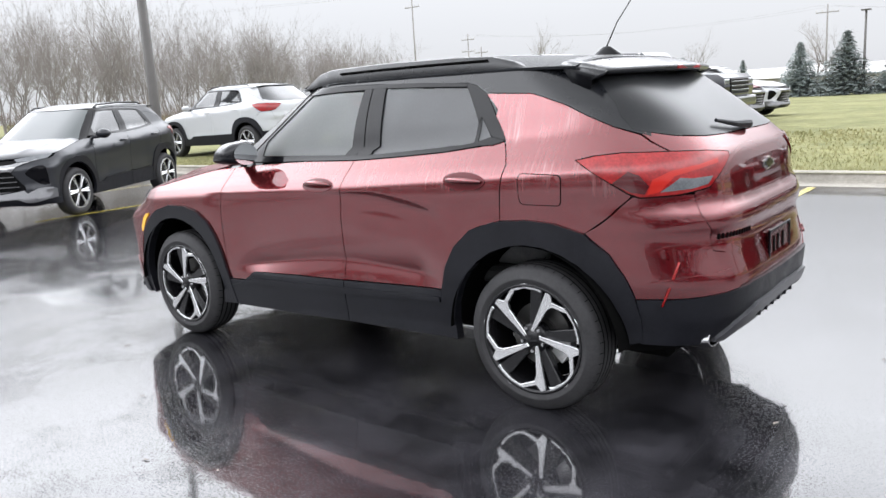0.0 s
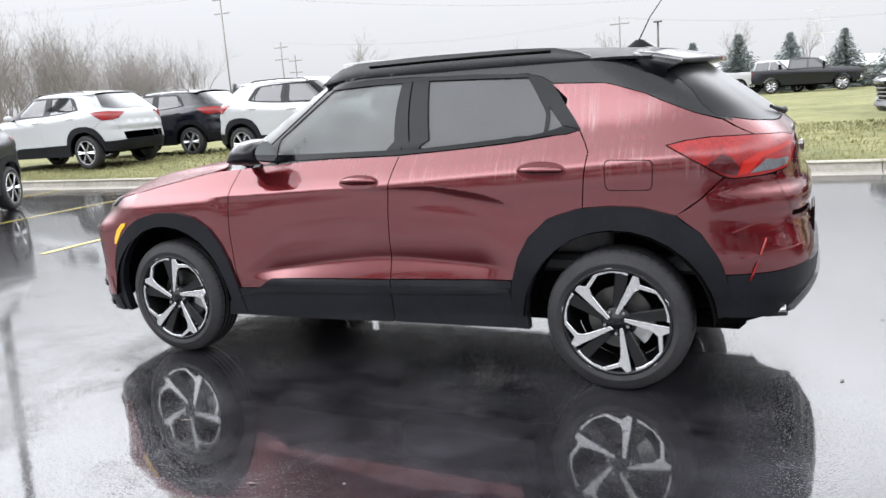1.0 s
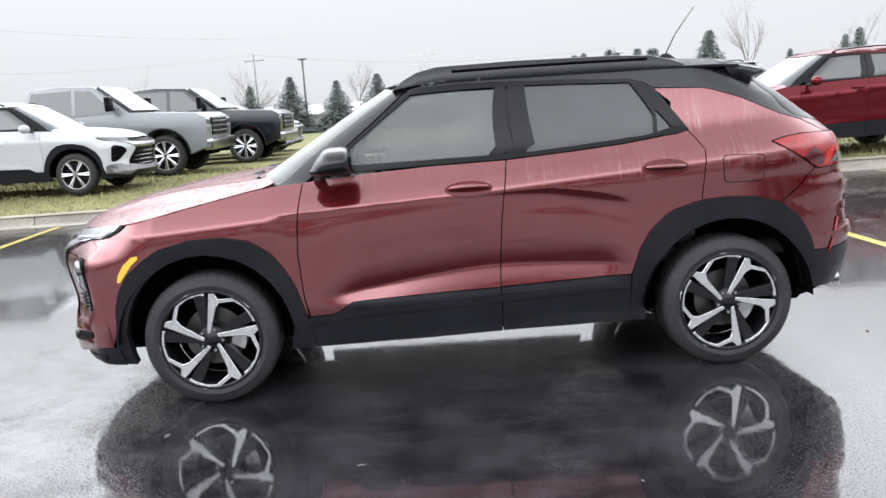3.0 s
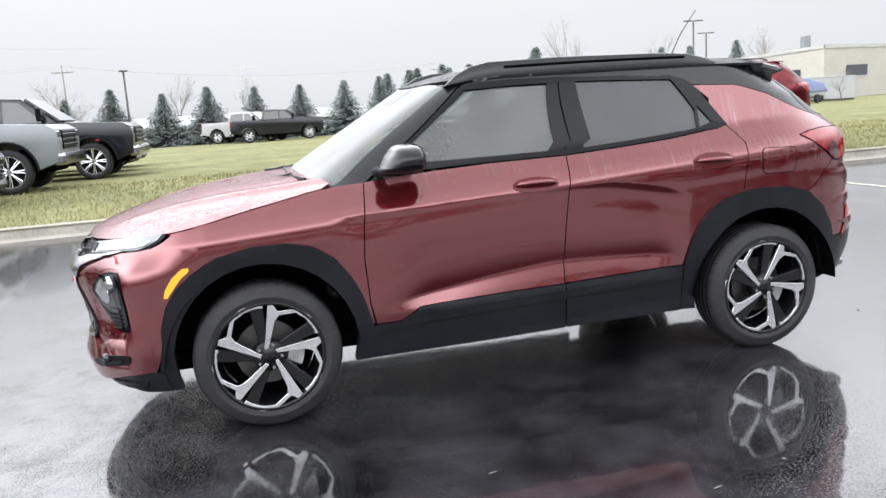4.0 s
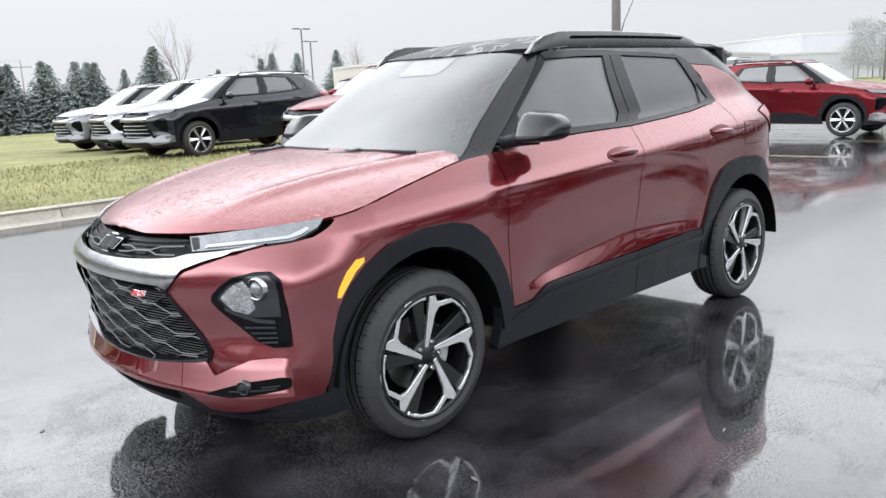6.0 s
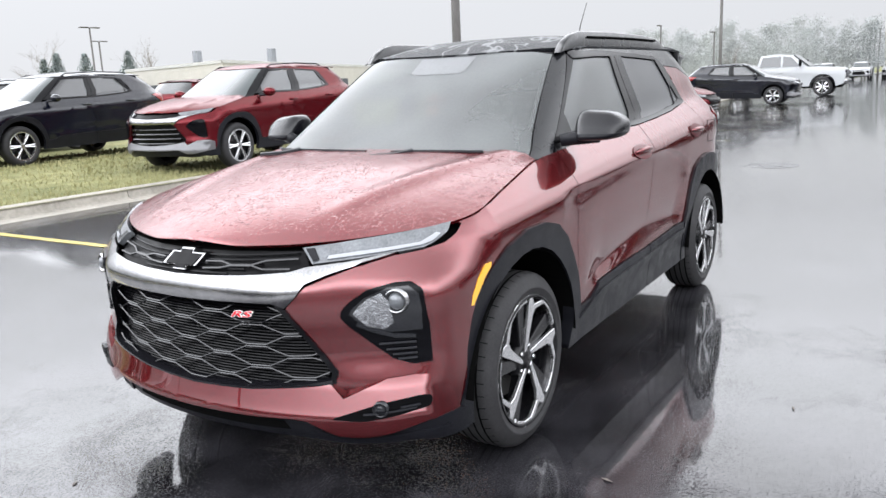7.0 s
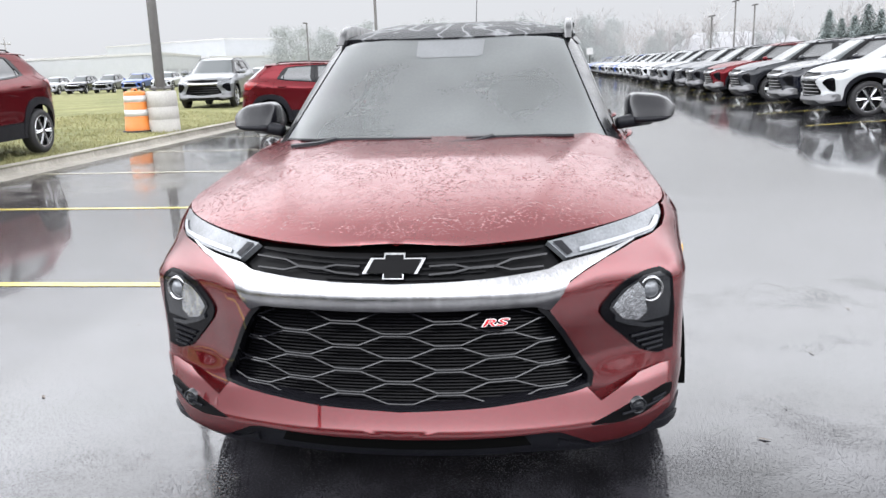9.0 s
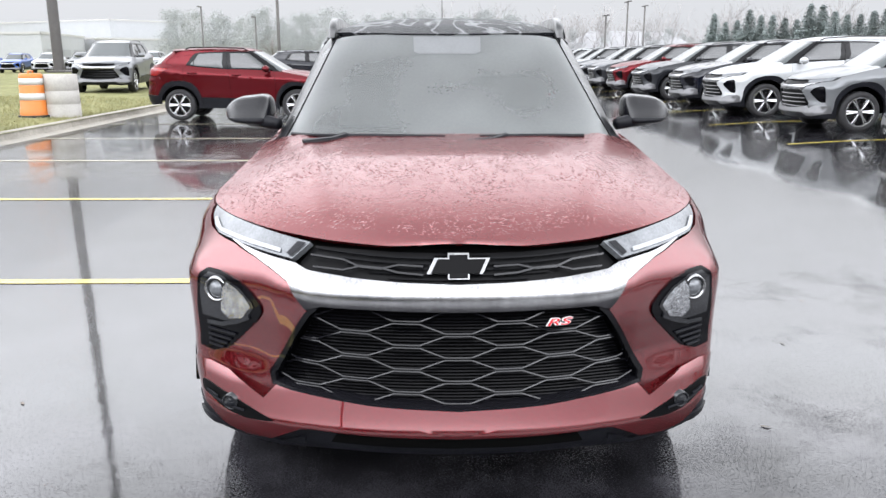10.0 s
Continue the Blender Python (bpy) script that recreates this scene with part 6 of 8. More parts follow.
def simple_wheel(parent, x, y, r, face, spokes=6):
    w = new("wheel")
    w.parent, w.location = parent, (x, y, r)
    if face < 0:
        w.rotation_euler = (0, 0, math.pi)
    k = r / 0.347
    prof = [(0.25, -0.2), (0.30, -0.21), (0.335, -0.19), (0.347, -0.15), (0.347, -0.04), (0.335, -0.012), (0.30, 0.006), (0.262, 0.004), (0.25, -0.008)]
    part("tyre", lathe_bm([(a * k, b * k) for a, b in prof], 28, "Y"), M_TYRE, w, smooth=True)
    part("wheel_well_shade", lathe_bm([(0.0, -0.1), (0.25 * k, -0.1), (0.252 * k, -0.01)], 20, "Y"), M_RIMBLK, w)
    bm = lathe_bm([(0.253 * k, -0.004), (0.248 * k, 0.003), (0.233 * k, 0.001), (0.228 * k, -0.03)], 28, "Y")
    for s in range(spokes):
        a = 2 * math.pi * s / spokes
        for da in (-0.09, 0.09):
            tube_bm([(0.02 * math.cos(a), -0.012, 0.02 * math.sin(a)), (0.235 * k * math.cos(a + da), -0.008, 0.235 * k * math.sin(a + da))], [0.016, 0.012], 4, True, bm)
    bmesh.ops.create_cone(bm, cap_ends=True, segments=14, radius1=0.055, radius2=0.045, depth=0.02, matrix=Matrix.Translation((0, -0.006, 0)) @ Matrix.Rotation(radians(-90), 4, "X"))
    part("rim", bm, M_MACH, w, "bright alloy rim")


SKIP = {"fuel_door_seam", "fuel_door", "rocker_cap", "fog_slot", "chin_slot", "chin_rail", "pillar_core", "bumper_crease", "bumper_reflector", "plate_recess", "rear_diffuser", "window_divider", "camera_housing", "headliner", "lower_grille_edge", "hood_liner", "side_marker"}
FINE = list(REC)


def build_suv(name, label, body, sx, sy, sz, chrome=True):
    """A crossover of other size on the same construction, with body-colour roof."""
    car = new(name)
    tagged(car, label, "car")
    swap = {M_RED: body, M_BLKROOF: body, M_ROOFTOP: body, M_GLASS: M_SCREENB, M_SIDEGL: M_PRIVB, M_PRIV: M_PRIVB, M_RGLASS: M_PRIVB, M_CHROME: M_CHROME if chrome else M_GLOSS}
    for kind, nm, pts, fmap, mt, lab, kw in FINE:
        if nm in SKIP:
            continue
        kw = dict(kw)
        kw["du"], kw["dv"] = 0.16, 0.09
        if "windscreen pillar" in lab:
            mt = M_GLOSS
        S = sheet(pts, fmap, **kw)
        mm = M_TRIM if nm == "bumper_lip" else swap.get(mt, mt)
        if kind == "mid":
            sheet_part(nm, join_sheets(S, flip_sheet(S)), mm, car, "", (sx, sy, sz))
        else:
            sheet_part(nm, S, mm, car, "", (sx, sy, sz))
            sheet_part(nm, flip_sheet(S), mm, car, "", (sx, sy, sz))
    for zz in (0.44, 0.51, 0.58, 0.65):
        h = 0.5 - 0.25 * (zz - 0.45)
        pts = []
        for k in range(9):
            y = -h + 2 * h * k / 8
            p, nn = LMAP(*Fy(abs(y), zz))
            pts.append(((p.x - 0.02) * sx, y * sy, zz * sz))
        part("grille_bar", tube_bm(pts, 0.013, 4), M_GUN, car)
    part("inner_body", box_bm(-1.7 * sx, 0.72 * sx, -0.70 * sy, 0.70 * sy, 0.3 * sz, 1.0 * sz, 0.03), M_SEAM, car)
    part("engine_bay", box_bm(0.73 * sx, 1.75 * sx, -0.66 * sy, 0.66 * sy, 0.3 * sz, 0.8 * sz, 0.03), M_SEAM, car)
    part("cabin_block", box_bm(-1.45 * sx, 0.5 * sx, -0.54 * sy, 0.54 * sy, 1.01 * sz, 1.36 * sz, 0.05), M_SEAM, car)
    for sg in (1, -1):
        bm = bmesh.new()
        bmesh.ops.create_uvsphere(bm, u_segments=14, v_segments=8, radius=1, matrix=Matrix.Translation((0.66 * sx, sg * 0.95 * sy, 1.14 * sz)) @ Matrix.Diagonal((0.085, 0.12, 0.075, 1)))
        mr_ = part("wing_mirror", bm, body, car, smooth=True)
        part("mirror_arm", tube_bm([(0.70 * sx, sg * 0.78 * sy, 1.09 * sz), (0.67 * sx, sg * 0.92 * sy, 1.1 * sz)], 0.025, 6), M_CLAD, mr_)
        for hx, hz in ((-0.012, 1.008), (-0.987, 1.048)):
            p = LOW.at(*X(hx, hz))
            part("door_handle", tube_bm([((p.x + d) * sx, sg * (p.y + o) * sy, p.z * sz) for d, o in ((-0.1, 0.0), (-0.05, 0.022), (0.05, 0.022), (0.1, 0.0))], 0.013, 6), body, car, smooth=True)
        y = 0.55
        part("roof_rail", tube_bm([(x * sx, sg * y * sy, (roof_z(x, y) + dz) * sz) for x, dz in ((0.2, 0), (0.1, 0.03), (-0.5, 0.035), (-1.1, 0.03), (-1.2, 0))], 0.014, 6), M_GLOSS, car)
        for xx in (HUBF[0] * sx, HUBR[0] * sx):
            simple_wheel(car, xx, sg * 0.865 * sy, 0.347 * sz, sg)
    return car


def recolour(car, old, fresh):
    for o in car.children_recursive:
        if o.type == "MESH" and o.data.materials and o.data.materials[0] == old:
            o.material_slots[0].link = "OBJECT"
            o.material_slots[0].material = fresh


def place(x, y, heading, z=None, pitch=0.0):
    return pose(x, y, (lawn_z(y) if y < KERB_Y - 0.3 else 0.0) if z is None else z, 0, pitch, heading)


LOW.fold = 0.35
blazer = build_suv("midsize_crossover", "white midsize crossover with black trim, parked on wet lawn", P_WHITE, 1.115, 1.08, 1.055)
blazer.matrix_basis = place(7.55, -10.5, 176)


def blazer_at(x, y, heading, colour, label, group="", z=None, pitch=0.0):
    o = copy_thing(blazer, place(x, y, heading, z, pitch))
    recolour(o, P_WHITE, colour)
    tagged(o, label, "car", group)
    return o


traverse = build_suv("large_crossover", "large white crossover with dark lower trim, parked on the lawn", P_WHITE, 1.163, 1.09, 1.115)
traverse.matrix_basis = place(14.55, -9.95, 0)
equinox = build_suv("compact_crossover", "silver compact crossover parked in a wet stall", P_SILVER, 1.033, 1.02, 1.03)
escape = copy_thing(equinox, place(9.95, -3.0, 119))
recolour(escape, P_SILVER, P_DKGREY)
tagged(escape, "dark grey compact crossover parked over a yellow stall line", "car")
blazer_at(13.9, -12.7, 2, P_BLACK, "black midsize crossover parked on the lawn")
blazer_at(-6.75, -8.62, 4.5, P_RED, "deep red midsize crossover with black trim on the lawn")
blazer_at(-5.72, -13.1, 5, P_BLACK, "black midsize crossover parked on the lawn")
blazer_at(-6.4, -16.6, 0, P_WHITE, "white midsize crossover parked beside a black one")
blazer_at(-6.4, -19.2, 0, P_SILVER, "silver midsize crossover parked on the lawn")
blazer_at(-15.2, -19.3, 195, P_RED, "red crossover with dark spoiler, parked on the lawn")
blazer_at(6.3, -20.3, 178, P_RED, "red crossover nose-out at the row's end on the lawn")
blazer_at(6.4, -23.4, 178, P_WHITE, "white crossover nose-out at the row's end on the lawn")
blazer_at(-24.3, -11.1, 8, P_SILVER, "silver crossover parked on the lawn beyond a lamp base")
tb = build_suv("small_crossover", "red small crossover with black lower trim in a wet stall", P_RED, 1.0, 1.0, 1.0, False)
tb.matrix_basis = place(-14.65, -4.4, 90)
eqb = copy_thing(equinox, place(-30.6, -5.0, 90))
recolour(eqb, P_SILVER, P_BLACK)
tagged(eqb, "black compact crossover with bright window trim in a stall", "car")


def far_model(src, name):
    """The same crossover for far stands: body, glazing, trim and four wheels."""
    car = new(name)
    groups = collections.OrderedDict()
    bpy.context.view_layer.update()
    back = src.matrix_world.inverted()
    for o in src.children_recursive:
        if o.type != "MESH" or o.name.startswith(("inner", "engine", "mirror_arm", "grille_bar")):
            continue
        mt = o.data.materials[0]
        if o.parent.name.startswith("wheel"):
            key = ("wheel", o.parent.name)
        else:
            key = ("body_shell",) if mt == P_WHITE else ("glazing",) if mt in (M_PRIVB, M_SCREENB) else ("trim",)
        bm, mats = groups.setdefault(key, (bmesh.new(), []))
        if mt not in mats:
            mats.append(mt)
        n0 = len(bm.faces)
        bm.from_mesh(o.data)
        bm.faces.ensure_lookup_table()
        m = back @ o.matrix_world
        fresh = bm.faces[n0:]
        for f in fresh:
            f.material_index = mats.index(mt)
        bmesh.ops.transform(bm, matrix=m, verts=list({v for f in fresh for v in f.verts}))
    for key, (bm, mats) in groups.items():
        o = part(key[0], bm, mats[0], car, smooth=True)
        for mt in mats[1:]:
            o.data.materials.append(mt)
    return car


far_car = far_model(blazer, "far_crossover")
far_car.matrix_basis = place(-66, -24, 8)
tagged(far_car, "white car parked beyond the lawn", "car", "cars on the lot beyond the lawn")


def far_at(x, y, heading, colour, label, group, z=None, pitch=0.0):
    o = copy_thing(far_car, place(x, y, heading, z, pitch))
    recolour(o, P_WHITE, colour)
    return tagged(o, label, "car", group)


# nose-out row across the lane
ROW = "row of new cars across the lane"
row = [P_SILVER, P_SILVER, P_WHITE, P_BLACK, P_DKGREY, P_RED, P_DKGREY, P_DKGREY, P_SILVER, P_DKGREY, P_WHITE, P_BLACK, P_SILVER, P_WHITE, P_WHITE, P_BLUE, P_SILVER, P_WHITE, P_DKGREY, P_BLUE, P_WHITE, P_SILVER, P_BLACK, P_BLUE, P_DKGREY, P_BLUE, P_WHITE]
names = {P_SILVER: "silver", P_WHITE: "white", P_BLACK: "black", P_DKGREY: "dark grey", P_RED: "red", P_BLUE: "blue"}
for k, pc in enumerate(row):
    x = -6.9 - 3.6 * k
    if k < 2:
        m = place(x, 8.8, -90, 0.13, 1.2)
        o = equinox if k == 1 else copy_thing(equinox, m)
        o.matrix_basis = m
        tagged(o, "silver compact crossover parked nose-out in a wet stall", "car", ROW)
    else:
        (blazer_at if k < 12 else far_at)(x, 8.85 + random.uniform(-0.15, 0.15), -90 + random.uniform(-1, 1), pc, names[pc] + " midsize crossover parked nose-out in a row", ROW, 0.13, 1.2)
for k in range(24):
    stripe(-8.27 - 3.6 * k, 5.6, 11.6)
FAR = "far row facing the lane"
for i, (x, y, pc) in enumerate(((-84, -8.2, P_WHITE), (-88, -5.4, P_WHITE), (-90, -2.6, P_SILVER), (-88, 0.2, P_WHITE), (-94, 3.4, P_BLACK), (-100, -11, P_WHITE), (-102, -14, P_SILVER), (-98, 1.6, P_DKGREY))):
    far_at(x, y, 0, pc, names[pc] + " crossover facing the lane far off", FAR, 0.0)
YARD = "cars on the lot beyond the lawn"
for i in range(1, 13):
    pc = (P_WHITE, P_SILVER, P_DKGREY, P_WHITE, P_BLUE, P_SILVER, P_BLACK, P_WHITE)[i % 8]
    y = -24 - 3.3 * i
    far_at(-66 - 0.8 * i, y, 8, pc, names[pc] + " car parked beyond the lawn", YARD)


def prism(outline, y0, y1, bev=0.03, taper=None):
    """Extrudes a side outline of (x, z) across the car; taper(x, z) gives how far the sides lean in."""
    bm = bmesh.new()
    A = [bm.verts.new((x, y0 + (taper(x, z) if taper else 0), z)) for x, z in outline]
    B = [bm.verts.new((x, y1 - (taper(x, z) if taper else 0), z)) for x, z in outline]
    bm.faces.new(A)
    bm.faces.new(B[::-1])
    n = len(A)
    for i in range(n):
        bm.faces.new((A[i], A[i - 1], B[i - 1], B[i]))
    bmesh.ops.recalc_face_normals(bm, faces=bm.faces)
    if bev:
        bmesh.ops.bevel(bm, geom=list(bm.edges), offset=bev, segments=2, affect="EDGES", profile=0.6, clamp_overlap=True)
    return bm


def build_pickup(label, body, bright=True):
    """Full-size crew-cab pickup."""
    t = new("pickup_truck")
    tagged(t, label, "pickup truck")
    wf, wr, wz, wr_ = 1.95, -1.85, 0.42, 0.42
    arch = lambda cx: [(cx + 0.53 * math.cos(a), wz + 0.53 * math.sin(a)) for a in (math.pi * k / 10 for k in range(11))]
    side = [(2.86, 0.55), (2.9, 0.95), (2.86, 1.16), (2.7, 1.25), (1.4, 1.33), (-1.0, 1.30), (-1.02, 1.36), (-2.95, 1.36), (-2.95, 0.62), (-2.45, 0.55)] + [p for p in arch(wr)[::-1]] + [(-1.2, 0.45), (1.4, 0.45)] + [p for p in arch(wf)[::-1]]
    part("truck_body", prism(side, -0.99, 0.99, 0.03, lambda x, z: 0.05 * max(0, (z - 1.0) / 0.3)), body, t, smooth=True)
    cab = [(1.32, 1.3), (0.55, 1.9), (-0.2, 1.95), (-0.85, 1.9), (-1.0, 1.3)]
    part("cab", prism(cab, -0.93, 0.93, 0.04, lambda x, z: 0.16 * (z - 1.3) / 0.6), body, t, smooth=True)
    part("bed_well", box_bm(-2.85, -1.1, -0.8, 0.8, 1.362, 1.366), M_SEAM, t)
    for sg in (1, -1):
        yy = lambda z: sg * (0.935 - 0.16 * (z - 1.3) / 0.6)
        for pts in ([(0.98, 1.36), (0.5, 1.82), (0.16, 1.85), (0.16, 1.36)], [(0.08, 1.36), (0.08, 1.85), (-0.76, 1.83), (-0.88, 1.36)]):
            v = [(x, yy(z) + sg * 0.004, z) for x, z in pts] + [(x, yy(z) - sg * 0.02, z) for x, z in pts]
            n = len(pts)
            mesh_ob("side_window", v, [tuple(range(n)), tuple(range(2 * n - 1, n - 1, -1))] + [(i, (i + 1) % n, n + (i + 1) % n, n + i) for i in range(n)], M_PRIVB, t)
        part("wing_mirror", box_bm(0.92, 1.04, sg * 1.14 - 0.11, sg * 1.14 + 0.11, 1.38, 1.68, 0.03, 2), M_GLOSS, t)
        part("mirror_arm", tube_bm([(0.98, sg * 0.9, 1.42), (0.98, sg * 1.06, 1.45)], 0.03, 6), M_GLOSS, t)
        for cx in (wf, wr):
            simple_wheel(t, cx, sg * 0.95, wr_, sg, 8)
            part("arch_trim", tube_bm([(cx + 0.545 * math.cos(a), sg * 0.985, wz + 0.545 * math.sin(a)) for a in (math.pi * k / 12 for k in range(13))], 0.025, 6), M_CLAD, t)
        part("headlight", box_bm(2.72, 2.9, sg * 0.8 - 0.16, sg * 0.8 + 0.16, 1.0, 1.13, 0.02), M_LENS, t)
        part("tail_lamp", box_bm(-2.97, -2.9, sg * 0.88 - 0.08, sg * 0.88 + 0.08, 0.95, 1.3, 0.015), M_TAILRED, t)
        part("door_handle", tube_bm([(-0.02, sg * 1.0, 1.12), (0.2, sg * 1.0, 1.12)], 0.016, 6), body, t)
    v = [(1.30, -0.83, 1.35), (1.30, 0.83, 1.35), (0.60, 0.72, 1.87), (0.60, -0.72, 1.87)]
    v = [(x + 0.045, y, z + 0.035) for x, y, z in v] + [(x, y, z) for x, y, z in v]
    mesh_ob("windscreen", v, [(0, 1, 2, 3), (7, 6, 5, 4), (0, 1, 5, 4), (2, 3, 7, 6), (1, 2, 6, 5), (3, 0, 4, 7)], M_SCREENB, t)
    grille = part("grille", box_bm(2.84, 2.915, -0.62, 0.62, 0.78, 1.14, 0.02), M_GRILLE, t)
    for zz in (0.86, 0.96, 1.06):
        part("grille_bar", box_bm(2.91, 2.93, -0.6, 0.6, zz - 0.018, zz + 0.018, 0.005), M_CHROME if bright else M_GUN, grille)
    part("front_bumper", box_bm(2.75, 3.0, -0.98, 0.98, 0.48, 0.72, 0.06, 2), M_CHROME if bright else M_CLAD, t)
    part("rear_bumper", box_bm(-3.08, -2.9, -0.98, 0.98, 0.5, 0.68, 0.04, 2), M_CHROME, t)
    part("tailgate", box_bm(-2.98, -2.93, -0.78, 0.78, 0.74, 1.34, 0.015), body, t)
    part("chassis", box_bm(-2.8, 2.7, -0.6, 0.6, 0.36, 0.6, 0.03), M_SEAM, t)
    return t


truck = build_pickup("grey heavy pickup truck with chrome bumper on the lawn", P_GREY)
truck.matrix_basis = place(7.55, -13.9, 178) @ Matrix.Diagonal((1.03, 1.03, 1.06, 1))


def truck_at(x, y, heading, colour, label, z=None):
    o = copy_thing(truck, place(x, y, heading, z))
    recolour(o, P_GREY, colour)
    return tagged(o, label, "pickup truck")


truck_at(6.5, -17.3, 178, P_BLACK, "black pickup truck with chrome bumper on the lawn")
truck_at(-2.0, -50.3, 180, P_BLACK, "black pickup truck parked far across the lawn")
truck_at(-0.2, -52.6, 152, P_WHITE, "white pickup truck parked behind a black pickup")
truck_at(-39.9, -5.0, 90, P_WHITE, "white pickup truck parked in a wet stall")


# ---- lamp posts, kerbside objects ----
def lamp_post(x, y, h, r, base=0.0, arms=0, z0=None):
    z0 = (lawn_z(y) if y < KERB_Y - 0.3 else 0.0) if z0 is None else z0
    t = new("lamp_post")
    t.location = (x, y, z0)
    tagged(t, "tall dark bronze lamp post", "lamp post")
    part("pole", tube_bm([(0, 0, base), (0, 0, base + 0.02), (0, 0, h)], [r * 1.05, r * 1.05, r * 0.75], 10), M_STEEL, t, smooth=True)
    part("base_plate", box_bm(-r * 1.8, r * 1.8, -r * 1.8, r * 1.8, base, base + 0.05, 0.01), M_STEEL, t)
    for sg in ((1, -1) if arms == 2 else (1,)):
        a = part("lamp_head", box_bm(0.15 if arms else -0.3, 1.0 if arms else 0.3, -0.16, 0.16, h - 0.02, h + 0.08, 0.02), M_STEEL, t)
        if sg < 0:
            a.rotation_euler = (0, 0, math.pi)
    return t


lamp_post(-13.0, -7.95, 9.5, 0.105, base=0.92)
lamp_post(15.6, -8.2, 9.5, 0.13)
lamp_post(-44.9, -9.2, 9.0, 0.10)
lamp_post(-42.9, -64.9, 8.1, 0.10, arms=2)
lamp_post(-51.8, -76.3, 7.9, 0.11, arms=2)
lamp_post(-82, -24.0, 6.2, 0.1, arms=1)
lamp_post(-80, -18.0, 5.0, 0.1, arms=1)
lamp_post(-76, 17.0, 5.2, 0.10, arms=2)
lamp_post(-84, 21.0, 7.0, 0.10, arms=2)
lamp_post(-100, 27.0, 7.5, 0.12, arms=2)
lamp_post(7.9, -57.0, 5.5, 0.09)
for k in range(5):
    lamp_post(-120 - 9 * k, -6 - 1.2 * k, 6.0, 0.13, arms=2, z0=0)

pier = new("concrete_pier")
pier.location = (-13.0, -7.95, lawn_z(-7.95))
tagged(pier, "pale round concrete lamp base on the lawn", "lamp base")
part("pier_body", lathe_bm([(0.0, 0.89), (0.31, 0.89), (0.33, 0.87), (0.34, 0.56), (0.335, 0.555), (0.335, 0.54), (0.34, 0.535), (0.345, 0.28), (0.34, 0.275), (0.345, 0.26), (0.35, -0.1)], 36), M_PALECONC, pier, smooth=True)

drum = new("traffic_drum")
drum.location = (-12.75, -8.45, lawn_z(-8.45) - 0.01)
drum.scale = (0.92, 0.92, 0.93)
tagged(drum, "orange traffic drum with white bands, weathered", "traffic drum")
prof = [(0.30, 0.0), (0.30, 0.2), (0.285, 0.21), (0.285, 0.37), (0.275, 0.38), (0.275, 0.54), (0.265, 0.55), (0.265, 0.71), (0.255, 0.72), (0.255, 0.88), (0.24, 0.95), (0.2, 0.97), (0.0, 0.97)]
part("drum_body", lathe_bm(prof, 32), M_DRUM, drum, smooth=True)
for z0, z1, r in ((0.385, 0.535, 0.278), (0.715, 0.865, 0.259)):
    part("reflective_band", lathe_bm([(r - 0.01, z0), (r, z0), (r, z1), (r - 0.01, z1)], 32), M_BAND, drum, "scuffed white band", smooth=True)
part("drum_base", lathe_bm([(0.0, 0.06), (0.36, 0.05), (0.38, 0.0), (0.0, 0.0)], 24), M_CLAD, drum)
part("drum_handle", tube_bm([(-0.12, 0, 0.96), (-0.1, 0, 1.02), (0.1, 0, 1.02), (0.12, 0, 0.96)], 0.018, 6), M_DRUM, drum)

cover = part("manhole_cover", lathe_bm([(0.0, 0.012), (0.27, 0.012), (0.28, 0.006), (0.30, 0.008), (0.36, 0.002)], 32), mat("iron_cover", (0.05, 0.05, 0.052), 0.2, var=0.3, vscale=20, bump=0.004, bscale=60), None)
cover.location = (-8.5, 0.05, 0.0)
tagged(cover, "round iron manhole cover in the asphalt", "manhole cover")

# pale painted mark in the lane
mk = new("lane_mark")
tagged(mk, "worn white painted mark on the asphalt", "road marking", kind="structure")
for x0, y0, a, l_ in ((-14.2, 5.6, 20, 0.9), (-13.9, 5.9, -35, 0.6), (-14.5, 6.2, 60, 0.5)):
    o = part("mark_stroke", box_bm(-l_ / 2, l_ / 2, -0.07, 0.07, 0.0, 0.004), M_BAND, mk)
    o.matrix_basis = pose(x0, y0, 0.002, 0, 0, a)


# ---- utility poles and wires ----
def utility_pole(x, y, h, z0=0.0, arms=2):
    t = new("utility_pole")
    t.location = (x, y, z0)
    tagged(t, "weathered wooden utility pole with crossarms", "utility pole")
    part("pole", tube_bm([(0, 0, 0), (0, 0, h)], [0.11, 0.07], 8), M_WOODPOLE, t, smooth=True)
    for k in range(arms):
        ca = part("crossarm", box_bm(-1.1, 1.1, -0.05, 0.05, h - 0.86 - 1.6 * k, h - 0.76 - 1.6 * k), M_WOODPOLE, t)
        for xx in (-1.1, -0.5, 0.5, 1.1):
            part("insulator", lathe_bm([(0.0, 0.2), (0.05, 0.16), (0.04, 0.0)], 6), M_BAND, ca, m=Matrix.Translation((xx, 0, h - 0.75 - 1.6 * k)))
    return t


